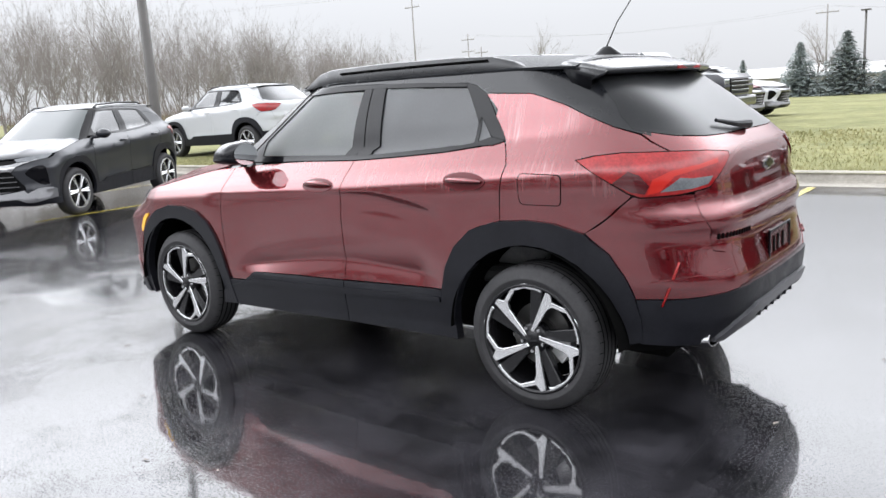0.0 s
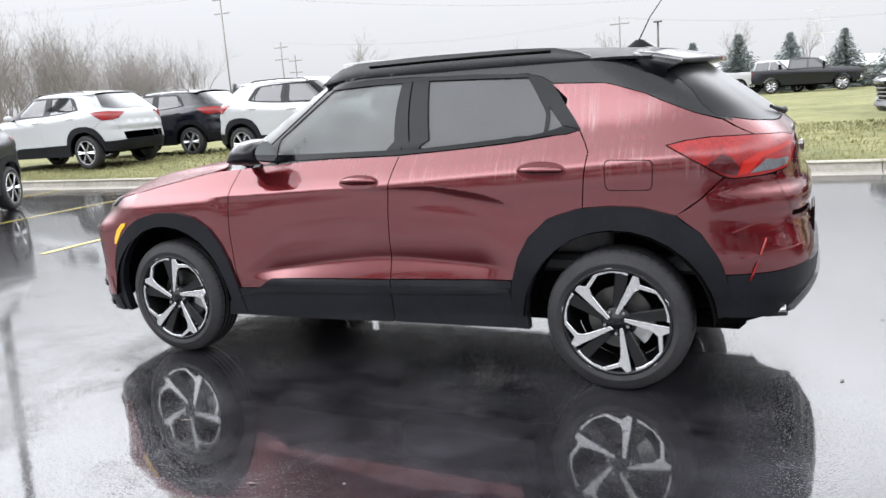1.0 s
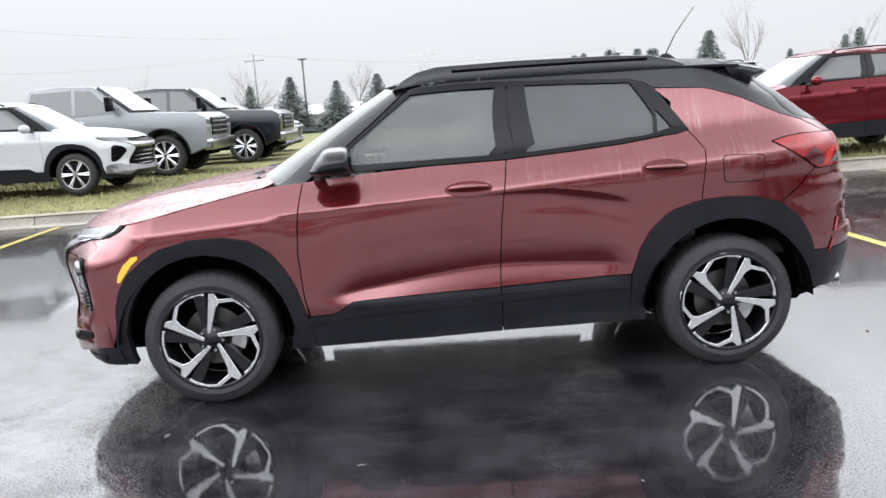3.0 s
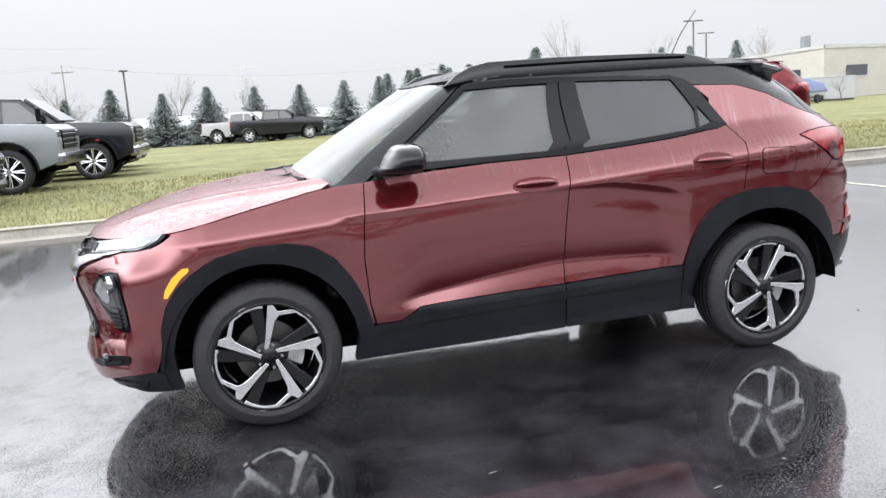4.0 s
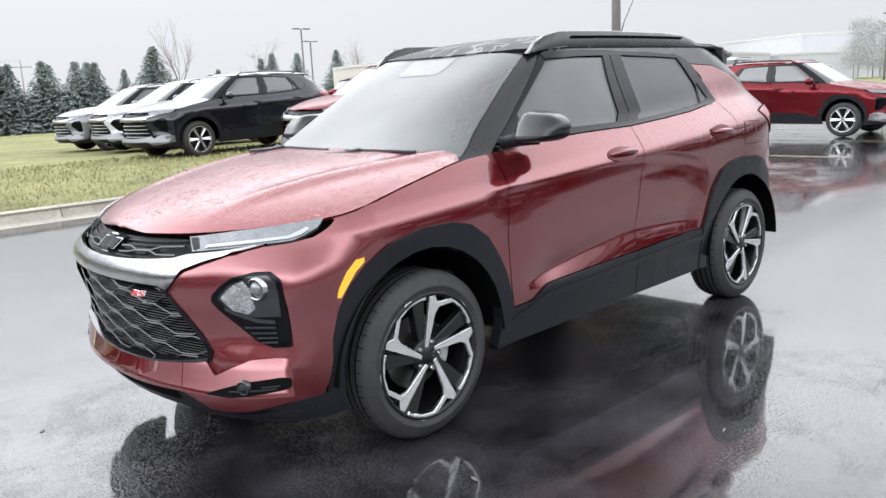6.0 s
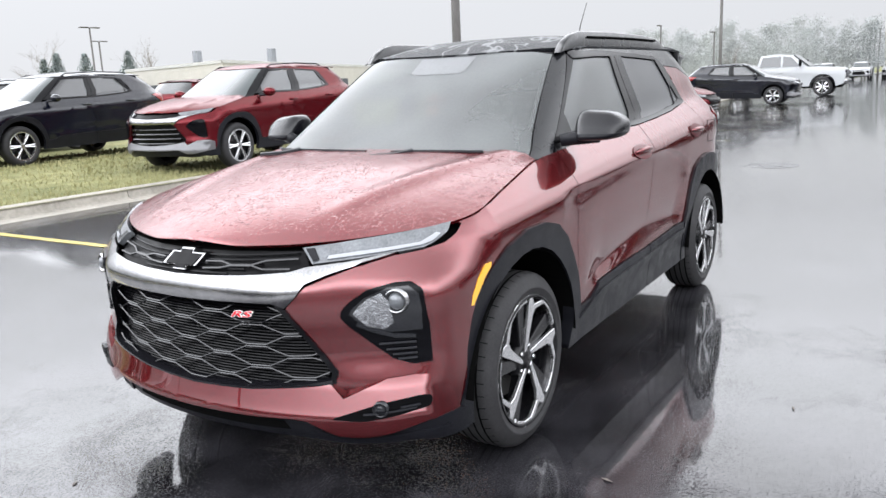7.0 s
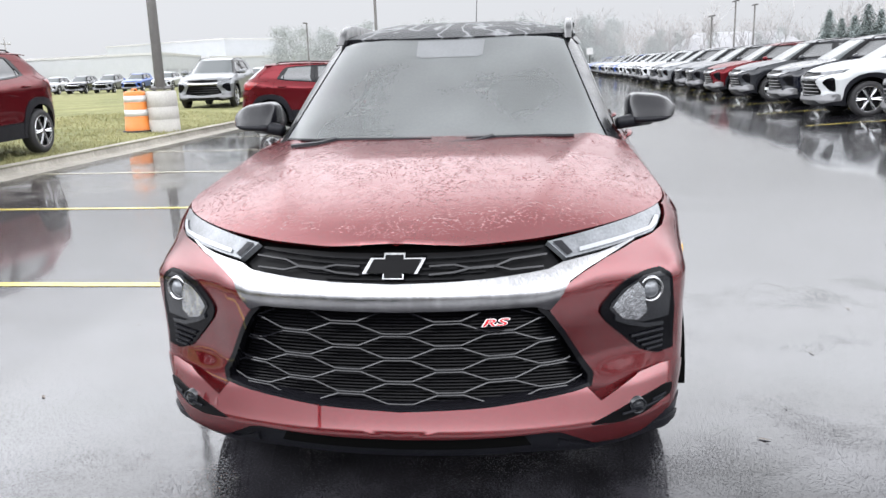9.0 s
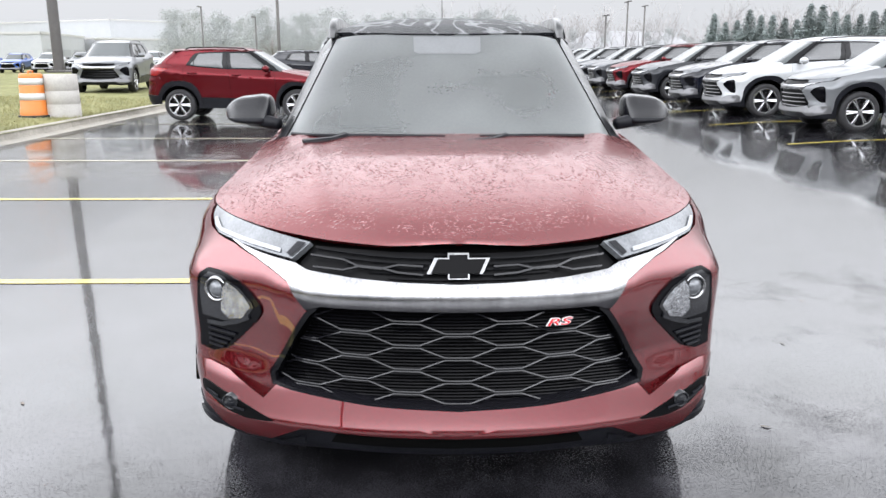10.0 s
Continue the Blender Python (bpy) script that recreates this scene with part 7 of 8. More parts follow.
UP_ = [(61, -74, 15, 2), (63.9, -89.3, 10.2, 2), (62.9, -91, 8.4, 2), (17.2, -88.3, 8.8, 1), (-26, -96, 7.5, 1), (-92, -66, 7, 1)]
for x, y, h, a in UP_:
    utility_pole(x, y, h, lawn_z(y), a)
wires = new("power_lines")
tagged(wires, "thin overhead power lines", "power lines")
for (x0, y0, h0, _), (x1, y1, h1, _) in (((120, -30, 15, 2), UP_[0]), (UP_[0], (20, -140, 15, 2)), (UP_[3], UP_[4]), (UP_[1], UP_[3])):
    for off in (-1.1, 1.1):
        pts = []
        for k in range(13):
            f = k / 12
            pts.append((x0 + (x1 - x0) * f + off * 0.5, y0 + (y1 - y0) * f + off, h0 - 0.8 + (h1 - h0) * f - 5 * f * (1 - f)))
        part("wire", tube_bm(pts, 0.006, 4), M_WOODPOLE, wires)

# lattice tower far off
tower = new("lattice_tower")
tower.location = (-4.8, -210, -4.6)
tagged(tower, "far steel lattice power tower", "power tower")
bm = bmesh.new()
for sx, sy in ((1, 1), (1, -1), (-1, 1), (-1, -1)):
    tube_bm([(2 * sx, 2 * sy, 0), (0.5 * sx, 0.5 * sy, 14), (0.3 * sx, 0.3 * sy, 19)], 0.07, 4, True, bm)
for k in range(7):
    w, w2 = 2 - 1.5 * k / 7, 2 - 1.5 * (k + 1) / 7
    for a in range(4):
        c0, c1 = ((1, 1), (1, -1), (-1, -1), (-1, 1))[a], ((1, -1), (-1, -1), (-1, 1), (1, 1))[a]
        tube_bm([(c0[0] * w, c0[1] * w, 2 * k), (c1[0] * w2, c1[1] * w2, 2 * k + 2)], 0.04, 4, True, bm)
part("lattice", bm, M_GALV, tower)
for zz in (13, 16, 18.5):
    part("cross_arm", box_bm(-3, 3, -0.12, 0.12, zz - 0.12, zz + 0.12), M_GALV, tower)


# ---- buildings ----
def building(name, label, foot, z0, z1, wall, roof_mat, windows=(), parapet=0.25):
    """A flat-roofed block on a footprint; windows: (edge, from, to, low, high, material) along an edge in parts of its length."""
    b = new(name)
    tagged(b, label, "building")
    n = len(foot)
    v = [(x, y, z0) for x, y in foot] + [(x, y, z1) for x, y in foot]
    mesh_ob("wall", v, [(i, (i + 1) % n, n + (i + 1) % n, n + i) for i in range(n)], wall, b)
    mesh_ob("roof", [(x, y, z1 - 0.02) for x, y in foot] + [(x, y, z1 - 0.3) for x, y in foot], [tuple(range(n)), tuple(range(2 * n - 1, n - 1, -1))], roof_mat, b)
    cx, cy = sum(p[0] for p in foot) / n, sum(p[1] for p in foot) / n
    for i in range(n):
        (x0, y0), (x1, y1) = foot[i], foot[(i + 1) % n]
        d = Vector((x1 - x0, y1 - y0, 0))
        nn = Vector((d.y, -d.x, 0)).normalized()
        if nn.dot(Vector(((x0 + x1) / 2 - cx, (y0 + y1) / 2 - cy, 0))) < 0:
            nn = -nn
        q = [Vector((x0, y0, z1)), Vector((x1, y1, z1))]
        vv = [q[0] + nn * 0.08 + Vector((0, 0, -parapet)), q[1] + nn * 0.08 + Vector((0, 0, -parapet)), q[1] + nn * 0.08 + Vector((0, 0, 0.06)), q[0] + nn * 0.08 + Vector((0, 0, 0.06)), q[1] - nn * 0.3 + Vector((0, 0, 0.06)), q[0] - nn * 0.3 + Vector((0, 0, 0.06))]
        mesh_ob("coping", vv, [(0, 1, 2, 3), (3, 2, 4, 5)], roof_mat, b)
        for e, a, c, lo, hi, wm in windows:
            if e == i:
                pa, pc = Vector((x0, y0, 0)) + d * a, Vector((x0, y0, 0)) + d * c
                fr = [pa + nn * 0.05, pc + nn * 0.05]
                w = mesh_ob("window", [fr[0] + Vector((0, 0, lo)), fr[1] + Vector((0, 0, lo)), fr[1] + Vector((0, 0, hi)), fr[0] + Vector((0, 0, hi))], [(0, 1, 2, 3)], wm, b)
                sl = (fr[1] - fr[0]).normalized() * 0.1
                mesh_ob("window_sill", [fr[0] - sl + nn * 0.08 + Vector((0, 0, lo - 0.08)), fr[1] + sl + nn * 0.08 + Vector((0, 0, lo - 0.08)), fr[1] + sl + nn * 0.08 + Vector((0, 0, lo)), fr[0] - sl + nn * 0.08 + Vector((0, 0, lo))], [(0, 1, 2, 3)], roof_mat, w)
    return b


shed = new("long_shed")
tagged(shed, "long low grey block shed with pale pitched roof", "building")
mesh_ob("wall", [(46, -88, -2), (-16, -88, -2), (-16, -88, 0.95), (46, -88, 0.95), (46, -104, -2), (-16, -104, -2), (-16, -104, 0.95), (46, -104, 0.95)], [(0, 1, 2, 3), (5, 4, 7, 6), (1, 5, 6, 2), (4, 0, 3, 7)], M_WALLGREY, shed)
mesh_ob("roof", [(46.4, -87.6, 0.95), (-16.4, -87.6, 0.95), (-16.4, -96, 2.1), (46.4, -96, 2.1), (-16.4, -104.4, 0.95), (46.4, -104.4, 0.95)], [(0, 1, 2, 3), (3, 2, 4, 5), (1, 4, 2), (0, 3, 5)], M_ROOF, shed)
for k in range(15):
    mesh_ob("wall_panel_joint", [(44 - 4 * k, -87.95, -2), (43.9 - 4 * k, -87.95, -2), (43.9 - 4 * k, -87.95, 0.9), (44 - 4 * k, -87.95, 0.9)], [(0, 1, 2, 3)], M_WALLTAN, shed)
tan = building("office_block", "tan single-storey building with dark windows", [(-50.7, -56.5), (-107.5, -76), (-113, -96), (-56, -78)], -1.5, 4.4, M_WALLTAN, M_ROOF,
               [(0, 0.06, 0.12, 1.6, 2.6, M_DARKPANE), (0, 0.18, 0.26, 1.6, 2.6, M_DARKPANE), (0, 0.34, 0.4, 1.6, 2.6, M_DARKPANE), (0, 0.5, 0.58, 1.6, 2.6, M_DARKPANE), (3, 0.2, 0.38, 1.5, 2.5, M_DARKPANE), (3, 0.55, 0.8, 1.5, 2.5, M_DARKPANE)])
for x, y in ((-67.7, -66.3), (-61.7, -72.3)):
    part("roof_vent", box_bm(x - 0.4, x + 0.4, y - 0.4, y + 0.4, 4.3, 6.3, 0.05), M_VENT, tan)
building("brick_annex", "low grey-brown annex with a garage door", [(-112, -72), (-124, -76), (-126, -88), (-113, -86)], -1.5, 3.3, M_WALLGREY, M_ROOF, [(0, 0.3, 0.6, -1, 1.6, M_DOCK)])
building("warehouse", "white metal warehouse with grey dock doors", [(-95, -47), (-118, -51.5), (-150, -110), (-122, -108)], -1.5, 4.2, M_WALLWHITE, M_ROOF,
         [(0, 0.08, 0.35, -0.6, 2.2, M_DOCK), (0, 0.42, 0.6, -0.6, 2.2, M_DOCK), (0, 0.68, 0.9, -0.6, 2.2, M_DOCK)])
building("warehouse_wing", "long white metal building", [(-118, -50), (-140, -33), (-165, -50), (-140, -80)], -1.5, 4.0, M_WALLWHITE, M_ROOF)
building("factory_block", "tall white factory block behind the warehouse", [(-140, -56), (-152, -48), (-175, -70), (-160, -90)], -1.5, 7.6, M_WALLWHITE, M_ROOF)
house = new("gable_roof_building")
tagged(house, "grey-blue pitched-roof building beyond the lot", "building")
mesh_ob("wall", [(-120, 22, 0), (-120, 40, 0), (-120, 40, 2.4), (-120, 22, 2.4), (-132, 22, 0), (-132, 40, 0), (-132, 40, 2.4), (-132, 22, 2.4)], [(0, 1, 2, 3), (1, 5, 6, 2), (5, 4, 7, 6), (4, 0, 3, 7)], M_WALLGREY, house)
mesh_ob("roof", [(-119, 21, 2.3), (-119, 41, 2.3), (-126, 37, 5.2), (-126, 25, 5.2), (-133, 41, 2.3), (-133, 21, 2.3)], [(0, 1, 2, 3), (3, 2, 4, 5), (1, 4, 2), (0, 3, 5)], mat("blue_grey_roof", (0.3, 0.3, 0.31), 0.8, var=0.1, vscale=1), house)
for y in (3.1, 5.4, 7.5):
    s = new("board_sign")
    s.location = (-104, y, 0)
    tagged(s, "blank white board sign on a post", "sign")
    part("post", tube_bm([(0, 0, 0), (0, 0, 2.6)], 0.06, 6), M_STEEL, s)
    part("board", box_bm(0.06, 0.12, -0.42, 0.42, 2.3, 3.15, 0.02), M_BAND, s)

boat = new("covered_boat")
boat.matrix_basis = pose(-36.5, -42.2, lawn_z(-42.2), 0, 0, 25)
tagged(boat, "boat under a blue-grey cover on a trailer", "boat")
part("boat_cover", prism([(-2.4, 0.75), (2.2, 0.7), (2.9, 1.0), (1.4, 1.5), (0.2, 1.75), (-2.3, 1.35)], -0.9, 0.9, 0.1, lambda x, z: 0.5 * max(0, (z - 0.75))), mat("blue_tarp", (0.14, 0.17, 0.30), 0.6, var=0.25, vscale=2, bump=0.03, bscale=4), boat, smooth=True)
part("hull", prism([(-2.3, 0.5), (2.0, 0.45), (2.8, 0.95), (-2.4, 0.8)], -0.8, 0.8, 0.06), P_WHITE, boat)
part("trailer_frame", box_bm(-2.2, 3.8, -0.5, 0.5, 0.32, 0.42, 0.02), M_STEEL, boat)
for sg in (1, -1):
    part("trailer_wheel", lathe_bm([(0.0, -0.09), (0.29, -0.09), (0.3, 0), (0.29, 0.09), (0, 0.09)], 18, "Y"), M_TYRE, boat, m=Matrix.Translation((-0.6, sg * 0.95, 0.3)))


# ---- trees ----
def branch_arrays(rng, height, spread=0.42, depth=5, lean=0.1, density=3, thin=1.0, split=0.32, fine=0.008, bole=0.5, rise=0.2):
    """Limbs of a bare tree as three-sided tapered bars: (wood verts, faces), (twig verts, faces)."""
    wood, twig = ([], []), ([], [])

    def bar(store, a, b, r0, r1):
        V, F = store
        d = (b - a).normalized()
        u = d.cross(Vector((0.3, 0.5, 0.81))).normalized()
        w = d.cross(u)
        k = len(V)
        if r1 == 0:
            V.extend([a + (u * math.cos(2.094 * j) + w * math.sin(2.094 * j)) * r0 for j in range(3)] + [b])
            F.extend([(k, k + 1, k + 3), (k + 1, k + 2, k + 3), (k + 2, k, k + 3)])
            return
        for p, r in ((a, r0), (b, r1)):
            for j in range(3):
                an = 2.094 * j
                V.append(p + (u * math.cos(an) + w * math.sin(an)) * r)
        for j in range(3):
            F.append((k + j, k + (j + 1) % 3, k + 3 + (j + 1) % 3, k + 3 + j))

    def grow(p, d, length, r, level):
        n = 3 if level < 2 else (2 if level < 4 else 1)
        pts = [p]
        q, dd = p, d
        for i in range(n):
            dd = (dd + Vector((rng.uniform(-1, 1), rng.uniform(-1, 1), rng.uniform(-0.4, 0.9))) * 0.13).normalized()
            q = q + dd * length / n
            pts.append(q)
        for i in range(n):
            ra, rb = r * (1 - 0.5 * i / n), r * (1 - 0.5 * (i + 1) / n)
            bar(wood if level < 2 else twig, pts[i], pts[i + 1], ra, rb if level < 4 or i < n - 1 else 0)
        if level >= depth:
            return
        kids = density + (1 if level == 0 else 0) + (2 if level == 1 else 0)
        for k in range(kids):
            f = rng.uniform(split if level == 0 else 0.2, 1.0) if k else 1.0
            i = min(n - 1, int(f * n))
            base = pts[i].lerp(pts[i + 1], min(1, f * n - i))
            an = rng.uniform(0, 6.283)
            side = dd.cross(Vector((math.cos(an), math.sin(an), 0.2))).normalized()
            nd = (dd * rng.uniform(0.7, 1.0) + side * rng.uniform(spread * 0.7, spread * 1.7) + Vector((0, 0, rise))).normalized()
            grow(base, nd, length * rng.uniform(0.5, 0.74), max(r * rng.uniform(0.38, 0.55), fine * thin), level + 1)

    grow(Vector((0, 0, -0.2)), Vector((rng.uniform(-lean, lean), rng.uniform(-lean, lean), 1)).normalized(), height * bole, height * 0.018 * thin, 0)
    return wood, twig


def spruce_arrays(rng, height, width):
    """Needle sprays on whorled, drooping boughs: many small blades."""
    V, F = [], []
    tiers = int(height * 10.0)
    for t in range(tiers):
        f = t / tiers
        z = height * (0.05 + 0.93 * f)
        reach = width * (1 - f) ** 1.05 * rng.uniform(0.8, 1.12) + 0.05
        n = max(6, int(20 * (1 - f) + 5))
        a0 = rng.uniform(0, 6.28)
        for k in range(n):
            a = a0 + 6.283 * k / n + rng.uniform(-0.25, 0.25)
            L = reach * rng.uniform(0.65, 1.1)
            d = Vector((math.cos(a), math.sin(a), 0))
            s = Vector((-d.y, d.x, 0))
            steps = max(2, int(L / 0.16))
            for j in range(steps):
                g = (j + 0.6) / steps
                p = d * (L * g) + Vector((0, 0, z - 0.28 * L * g + 0.16 * L * g * g))
                w = 0.17 * (1 - 0.4 * g)
                for sg in (-1, 1):
                    tip = p + s * sg * w * rng.uniform(0.7, 1.3) + d * 0.12 + Vector((0, 0, rng.uniform(-0.11, 0.02)))
                    i = len(V)
                    V += [p - d * 0.08 + Vector((0, 0, 0.035)), p + d * 0.08, tip]
                    F.append((i, i + 1, i + 2))
                tip = p + d * 0.07 + Vector((rng.uniform(-0.05, 0.05), rng.uniform(-0.05, 0.05), rng.uniform(0.06, 0.14)))
                i = len(V)
                V += [p - s * 0.05, p + s * 0.05, tip]
                F.append((i, i + 1, i + 2))
    return V, F


def raw_mesh(name, V, F, material):
    me = bpy.data.meshes.new(name)
    me.from_pydata([tuple(v) for v in V], [], F)
    me.materials.append(material)
    return me


rng = random.Random(7)
van = new("box_trailer")
van.matrix_basis = pose(-41.0, -46.0, lawn_z(-46.0), 0, 0, 139)
tagged(van, "white enclosed box trailer parked beyond the lawn", "trailer")
part("body", box_bm(-2.7, 2.6, -0.9, 0.9, 0.14, 1.72, 0.04), P_WHITE, van)
part("roof_rail", box_bm(-2.72, 2.62, -0.92, 0.92, 1.725, 1.77, 0.01), M_GALV, van)
part("skirt", box_bm(-2.65, 2.55, -0.8, 0.8, 0.06, 0.135, 0.01), M_STEEL, van)
part("tow_bar", box_bm(-3.7, -2.72, -0.06, 0.06, 0.3, 0.4, 0.01), M_STEEL, van)
for sg in (1, -1):
    part("wheel", lathe_bm([(0.0, -0.08), (0.27, -0.08), (0.28, 0), (0.27, 0.08), (0, 0.08)], 18, "Y"), M_TYRE, van, m=Matrix.Translation((0.3, sg * 0.99, 0.28)))


SPRUCE = []
for k in range(4):
    V, F = spruce_arrays(rng, 4.0, 1.5 + 0.1 * k)
    SPRUCE.append(raw_mesh("crown", V, F, M_NEEDLE))
trunk_me = raw_mesh("trunk", [], [], M_BARK)
tb_ = tube_bm([(0, 0, -0.2), (0, 0, 1.2), (0, 0, 3.6)], [0.11, 0.08, 0.02], 7)
tb_.to_mesh(trunk_me)


def spruce(x, y, h, wide=1.0, k=0, z=None):
    t = new("spruce_tree")
    z = (lawn_z(y) if y < KERB_Y else 0.0) if z is None else z
    t.matrix_basis = Matrix.Translation((x, y, z)) @ Matrix.Rotation(rng.uniform(0, 6), 4, "Z") @ Matrix.Diagonal((h / 4 * wide, h / 4 * wide, h / 4, 1))
    tagged(t, "blue-green spruce tree with dense drooping boughs", "spruce tree", "spruces beyond the lawn")
    for nm, me in (("trunk", trunk_me), ("crown", SPRUCE[k % 4])):
        o = new(nm, me)
        o.parent = t
    return t


for i, x in enumerate((12.2, 9.0, 5.6, 2.4, -1.0, -4.4, -7.8)):
    spruce(x, -57.7 + rng.uniform(-1, 1), 4.1 + rng.uniform(-0.2, 0.35), 1.5, i)
for i, (x, y, h) in enumerate(((-9.6, -52.7, 3.7), (-10.8, -55.5, 4.0), (-11.8, -52.4, 4.0), (-13.0, -55.0, 4.2), (-14.1, -51.8, 4.2), (-15.2, -54, 4.1), (-15.9, -51, 4.1), (-17.0, -50.7, 4.0), (-17.6, -53.6, 4.2), (-19.6, -47.5, 4.7), (-20.8, -51, 4.4), (-32.3, -62.7, 4.0), (-40.5, -68.9, 5.2), (-41.8, -68.9, 5.7), (-48.6, -74.5, 6.1), (-31, -80, 5), (20, -70, 3.0), (25.5, -70, 3.6), (-62.6, -86, 7.2))):
    spruce(x, y, h * 1.1, 1.4 if i < 11 else 1.15, i + 1)
for i in range(17):
    a = radians(161 - 0.72 * i)
    d = 78 - 0.9 * i + rng.uniform(-1.5, 1.5)
    spruce(4.3 + d * math.cos(a), d * math.sin(a), 4.9 + rng.uniform(-0.5, 0.6), 1.15, i, 0.0)
spruce(54, -66, 4.2, 1.3, 1)
spruce(57, -58, 4.0, 1.4, 2)

BARE = []
for k in range(5):
    r2 = random.Random(20 + k)
    BARE.append(branch_arrays(r2, 9.0, 0.42 if k < 3 else 0.55, 5, 0.08, 3, 1.0))
BMESH = [(raw_mesh("trunk", *w, M_BARK), raw_mesh("crown", *t, M_TWIG)) for w, t in BARE]


def bare_tree(x, y, h, k, wide=1.0):
    t = new("bare_tree")
    t.matrix_basis = Matrix.Translation((x, y, lawn_z(y) if y < KERB_Y else 0)) @ Matrix.Rotation(rng.uniform(0, 6), 4, "Z") @ Matrix.Diagonal((h / 9 * wide, h / 9 * wide, h / 9, 1))
    tagged(t, "leafless deciduous tree with fine grey twigs", "tree", "bare trees beyond the lawn")
    for nm, me in zip(("trunk", "crown"), BMESH[k % 5]):
        o = new(nm, me)
        o.parent = t


for i, (x, y, h, w) in enumerate(((-29.8, -64, 7.6, 0.8), (18, -88, 6.2, 1.5), (38, -66, 6.8, 1.2), (22, -110, 8, 1.2), (30, -84, 6, 1.0), (-2, -112, 7, 1.0), (-60, -100, 9, 1.3), (-84, -110, 10, 1.2), (-100, -20, 4.2, 1.3), (-112, -34, 4.0, 1.4), (8, -118, 8, 1.1))):
    bare_tree(x, y, h, i, w)


def grove(name, label, spots, models, material, group=None):
    """Trees of a wood that nobody could count, as one thing of kind stuff."""
    V, F = [], []
    for x, y, z, h, w, k in spots:
        mv, mf = models[k % len(models)]
        a = rng.uniform(0, 6.28)
        c, s = math.cos(a) * w, math.sin(a) * w
        base = len(V)
        V += [(x + (p[0] * c - p[1] * s) * h, y + (p[0] * s + p[1] * c) * h, z + p[2] * h) for p in mv]
        F += [tuple(i + base for i in f) for f in mf]
    me = bpy.data.meshes.new(name)
    me.from_pydata(V, [], F)
    me.materials.append(material)
    o = new(name, me)
    return tagged(o, label, "woods", kind="stuff")


TALL, SPARSE, FINE_TREES = [], [], []
for k in range(6):
    r2 = random.Random(60 + k)
    w, t = branch_arrays(r2, 1.0, 0.46, 5, 0.05, 3, 0.6, split=0.4, fine=0.0012, bole=0.56, rise=0.22)
    w4, t4 = branch_arrays(random.Random(60 + k), 1.0, 0.36, 4, 0.06, 3, 0.5, split=0.35, fine=0.003)
    w5, t5 = branch_arrays(random.Random(160 + k), 1.0, 0.42, 4, 0.06, 3, 0.7, split=0.3, fine=0.0022, bole=0.5)
    FINE_TREES.append((w5[0] + t5[0], w5[1] + [tuple(i + len(w5[0]) for i in f) for f in t5[1]]))
    SPARSE.append((w4[0] + t4[0], w4[1] + [tuple(i + len(w4[0]) for i in f) for f in t4[1]]))
    TALL.append((w[0] + t[0], w[1] + [tuple(i + len(w[0]) for i in f) for f in t[1]]))
spots, shrubs = [], []
for i in range(230):
    f = (i + rng.random()) / 230
    x, y = 50 + 34 * f, 14 - 112 * f
    dpt = rng.random() ** 1.5 * 26
    spots.append((x + dpt, y - dpt * 0.25, lawn_z(y) if y < KERB_Y else 0, rng.uniform(9.0, 12.5) * (1.0 - 0.05 * f), 1.0, rng.randrange(6)))
for i in range(230):
    f = (i + rng.random()) / 230
    x, y = 49 + 34 * f, 14 - 112 * f
    shrubs.append((x + rng.uniform(-1, 10), y, lawn_z(y) if y < KERB_Y else 0, rng.uniform(1.6, 3.2), 2.2, rng.randrange(6)))
grove("woods", "bare winter woods of tall thin trunks", spots, TALL, M_TWIG)
grove("undergrowth", "brown leafless undergrowth along the woods", shrubs, SPARSE, mat("brown_brush", (0.2, 0.15, 0.12), 0.9, var=0.25, vscale=0.5))
spots = []
for i in range(120):
    a = radians(rng.uniform(149, 182))
    d = rng.uniform(118, 165)
    spots.append((4 + d * math.cos(a), d * math.sin(a), 0, rng.uniform(6.5, 10.5), 1.3, rng.randrange(6)))
grove("woods", "bare winter woods beyond the lot", spots, FINE_TREES, M_HAZETWIG)

# unseen tree line, added so the car's doors reflect a dark horizon
spots = []
for i in range(300):
    f = (i + rng.random()) / 300
    spots.append((-80 + 170 * f, 66 + rng.uniform(-6, 14), 0.3, rng.uniform(7.0, 11.0), 1.3, rng.randrange(6)))
grove("woods", "bare winter woods behind the cars' row", spots, SPARSE, M_TWIG)

# rounded pines beyond the lot
PINE = []
for k in range(3):
    r2 = random.Random(90 + k)
    V, F = [], []
    for b in range(34):
        zz = r2.uniform(0.22, 0.96)
        c = Vector((r2.gauss(0, 0.2 * (1.1 - zz)), r2.gauss(0, 0.2 * (1.1 - zz)), zz))
        rad = 0.09 * (1.2 - 0.5 * abs(c.z - 0.6))
        for j in range(115):
            p = c + Vector((r2.uniform(-1, 1), r2.uniform(-1, 1), r2.uniform(-0.8, 0.8))).normalized() * rad * 1.35 * r2.random() ** 0.5
            q = [p + Vector((r2.uniform(-1, 1), r2.uniform(-1, 1), r2.uniform(-0.7, 0.7))) * 0.0135 for _ in range(3)]
            i = len(V)
            V += q
            F.append((i, i + 1, i + 2))
    i = len(V)
    V += [Vector((0.012, 0, -0.02)), Vector((-0.012, 0, -0.02)), Vector((0, 0, 0.8)), Vector((0, 0.012, -0.02)), Vector((0, -0.012, -0.02)), Vector((0, 0, 0.81))]
    F += [(i, i + 1, i + 2), (i + 3, i + 4, i + 5)]
    PINE.append((V, F))
spots = []
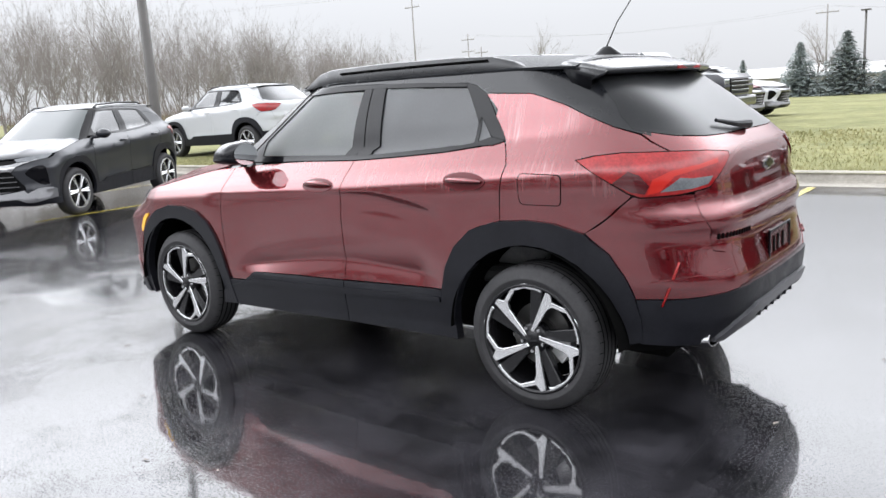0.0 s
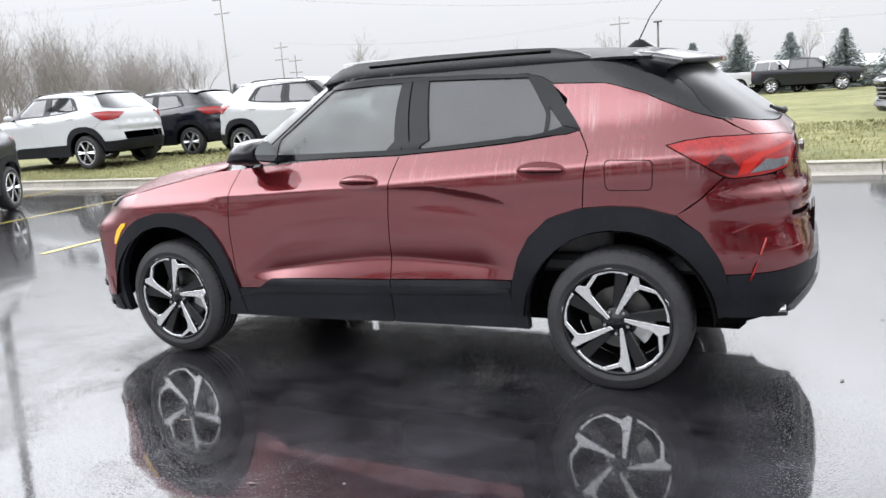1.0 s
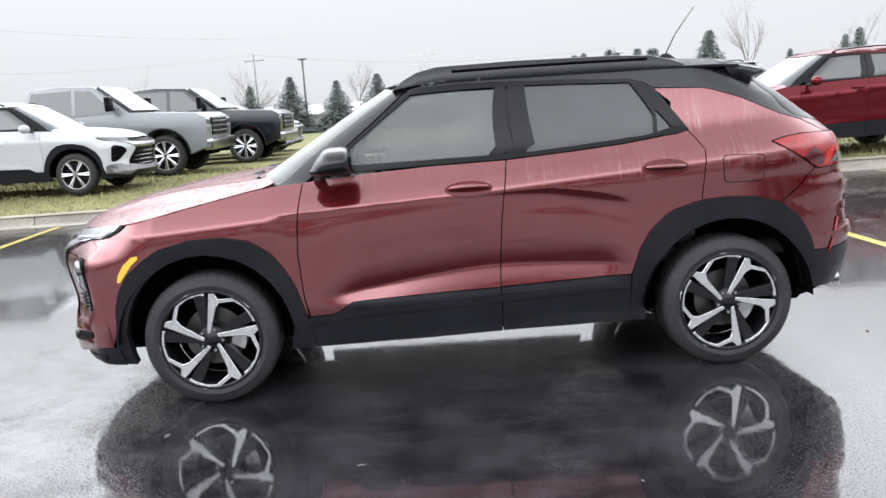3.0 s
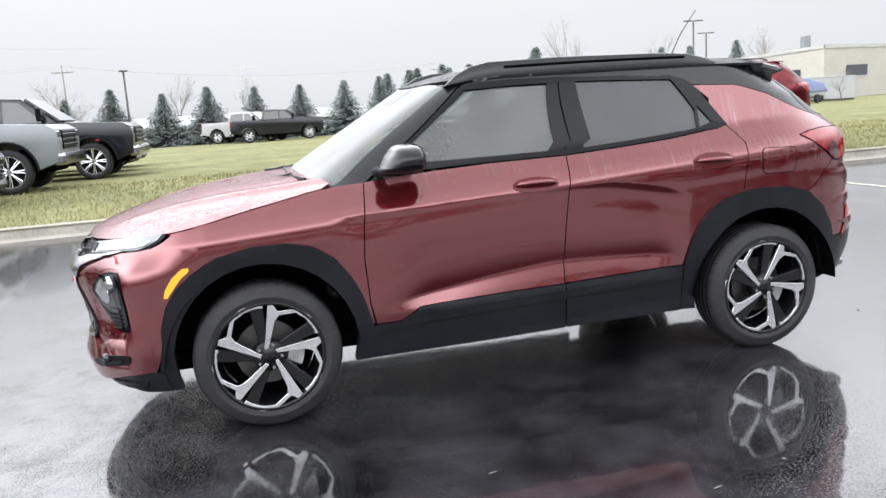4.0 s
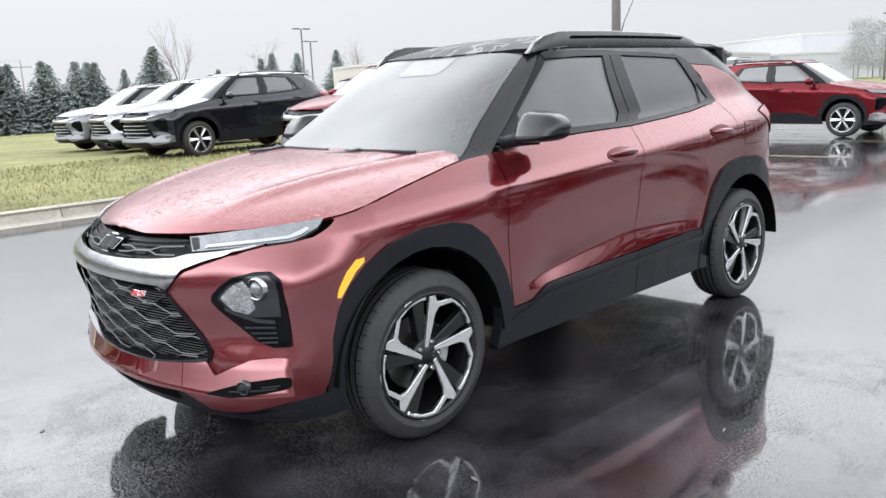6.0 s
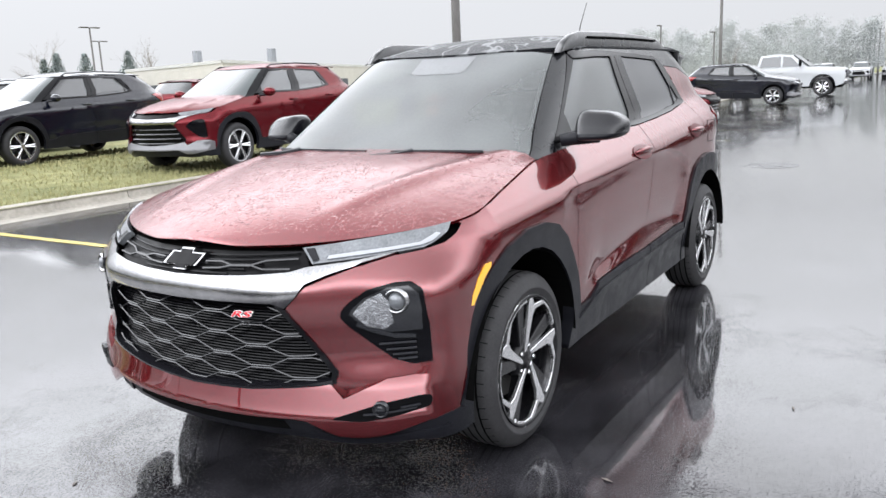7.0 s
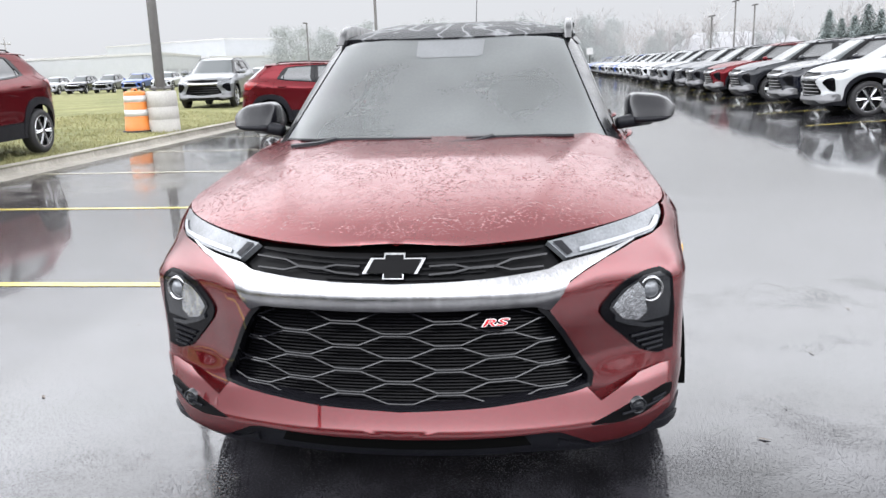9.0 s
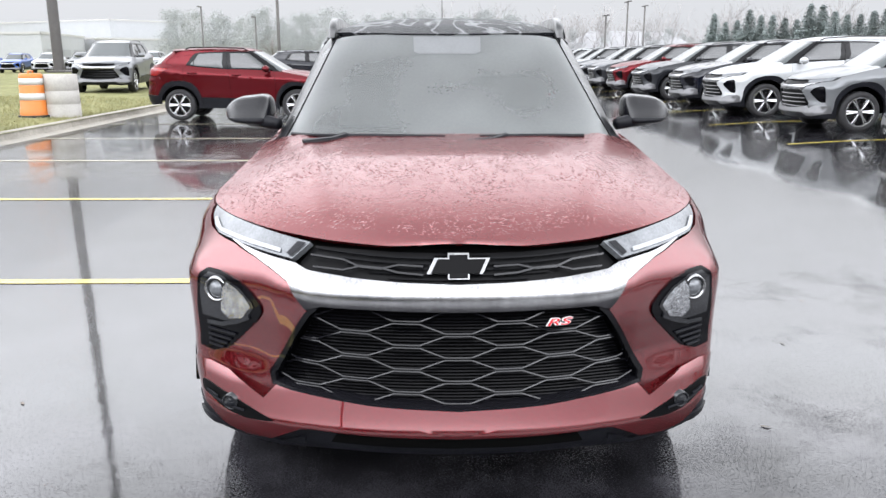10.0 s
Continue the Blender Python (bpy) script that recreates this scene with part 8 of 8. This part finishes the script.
for i in range(90):
    a = radians(-162 - 17 * (i + rng.random()) / 64)
    d = rng.uniform(105, 135)
    spots.append((4 + d * math.cos(a), d * math.sin(a), -0.2, rng.uniform(5.0, 8.0), 1.0, rng.randrange(3)))
for i in range(40):
    a = radians(rng.uniform(150, 180))
    d = rng.uniform(110, 150)
    spots.append((4 + d * math.cos(a), d * math.sin(a), -0.2, rng.uniform(3.6, 5.6), 1.1, rng.randrange(3)))
bare_tree(-40.2, -42.4, 2.0, 3, 1.5)
grove("pine_wood", "dark rounded pines beyond the lot", spots, PINE, M_HAZEPINE)

# ragged grass blades near the kerb, as one sheet of tufts
V, F = [], []
gr = random.Random(5)
for i in range(26000):
    y = KERB_Y - 0.36 - gr.random() ** 1.8 * 6.5
    x = gr.uniform(-20, 15)
    z = lawn_z(y) + (0.03 * noise.noise((x * 0.2, y * 0.2, 3)) if y < -8 else 0)
    h = gr.uniform(0.025, 0.075)
    a = gr.uniform(0, 6.28)
    w = 0.006 + 0.004 * abs(y + 7)
    k = len(V)
    V += [(x - w * math.cos(a), y - w * math.sin(a), z - 0.01), (x + w * math.cos(a), y + w * math.sin(a), z - 0.01), (x + gr.uniform(-0.03, 0.03), y + gr.uniform(-0.03, 0.03), z + h)]
    F.append((k, k + 1, k + 2))
me = bpy.data.meshes.new("grass")
me.from_pydata(V, [], F)
me.materials.append(M_BLADE)
tagged(new("grass", me), "short ragged winter grass blades along the kerb", "grass", kind="stuff")

# wind-blown bits lying on the wet asphalt
V, F = [], []
dr = random.Random(11)
for i in range(170):
    x, y = dr.uniform(-12, 9), dr.uniform(-6.8, 4.4)
    if abs(x) < 2.2 and abs(y) < 0.95:
        continue
    a, l_, w = dr.uniform(0, 6.28), dr.uniform(0.006, 0.028), dr.uniform(0.003, 0.009)
    c, s = math.cos(a), math.sin(a)
    k = len(V)
    V += [(x + c * p - s * q, y + s * p + c * q, z) for p, q, z in ((-l_, 0, 0.003), (-0.3 * l_, w, 0.004), (l_, 0.2 * w, 0.0035), (0.2 * l_, -w, 0.006))]
    F.append((k, k + 1, k + 2, k + 3))
me = bpy.data.meshes.new("leaf_litter")
me.from_pydata(V, [], F)
me.materials.append(M_BARK)
tagged(new("leaf_litter", me), "small dark leaf bits scattered on wet asphalt", "leaf litter", kind="stuff")
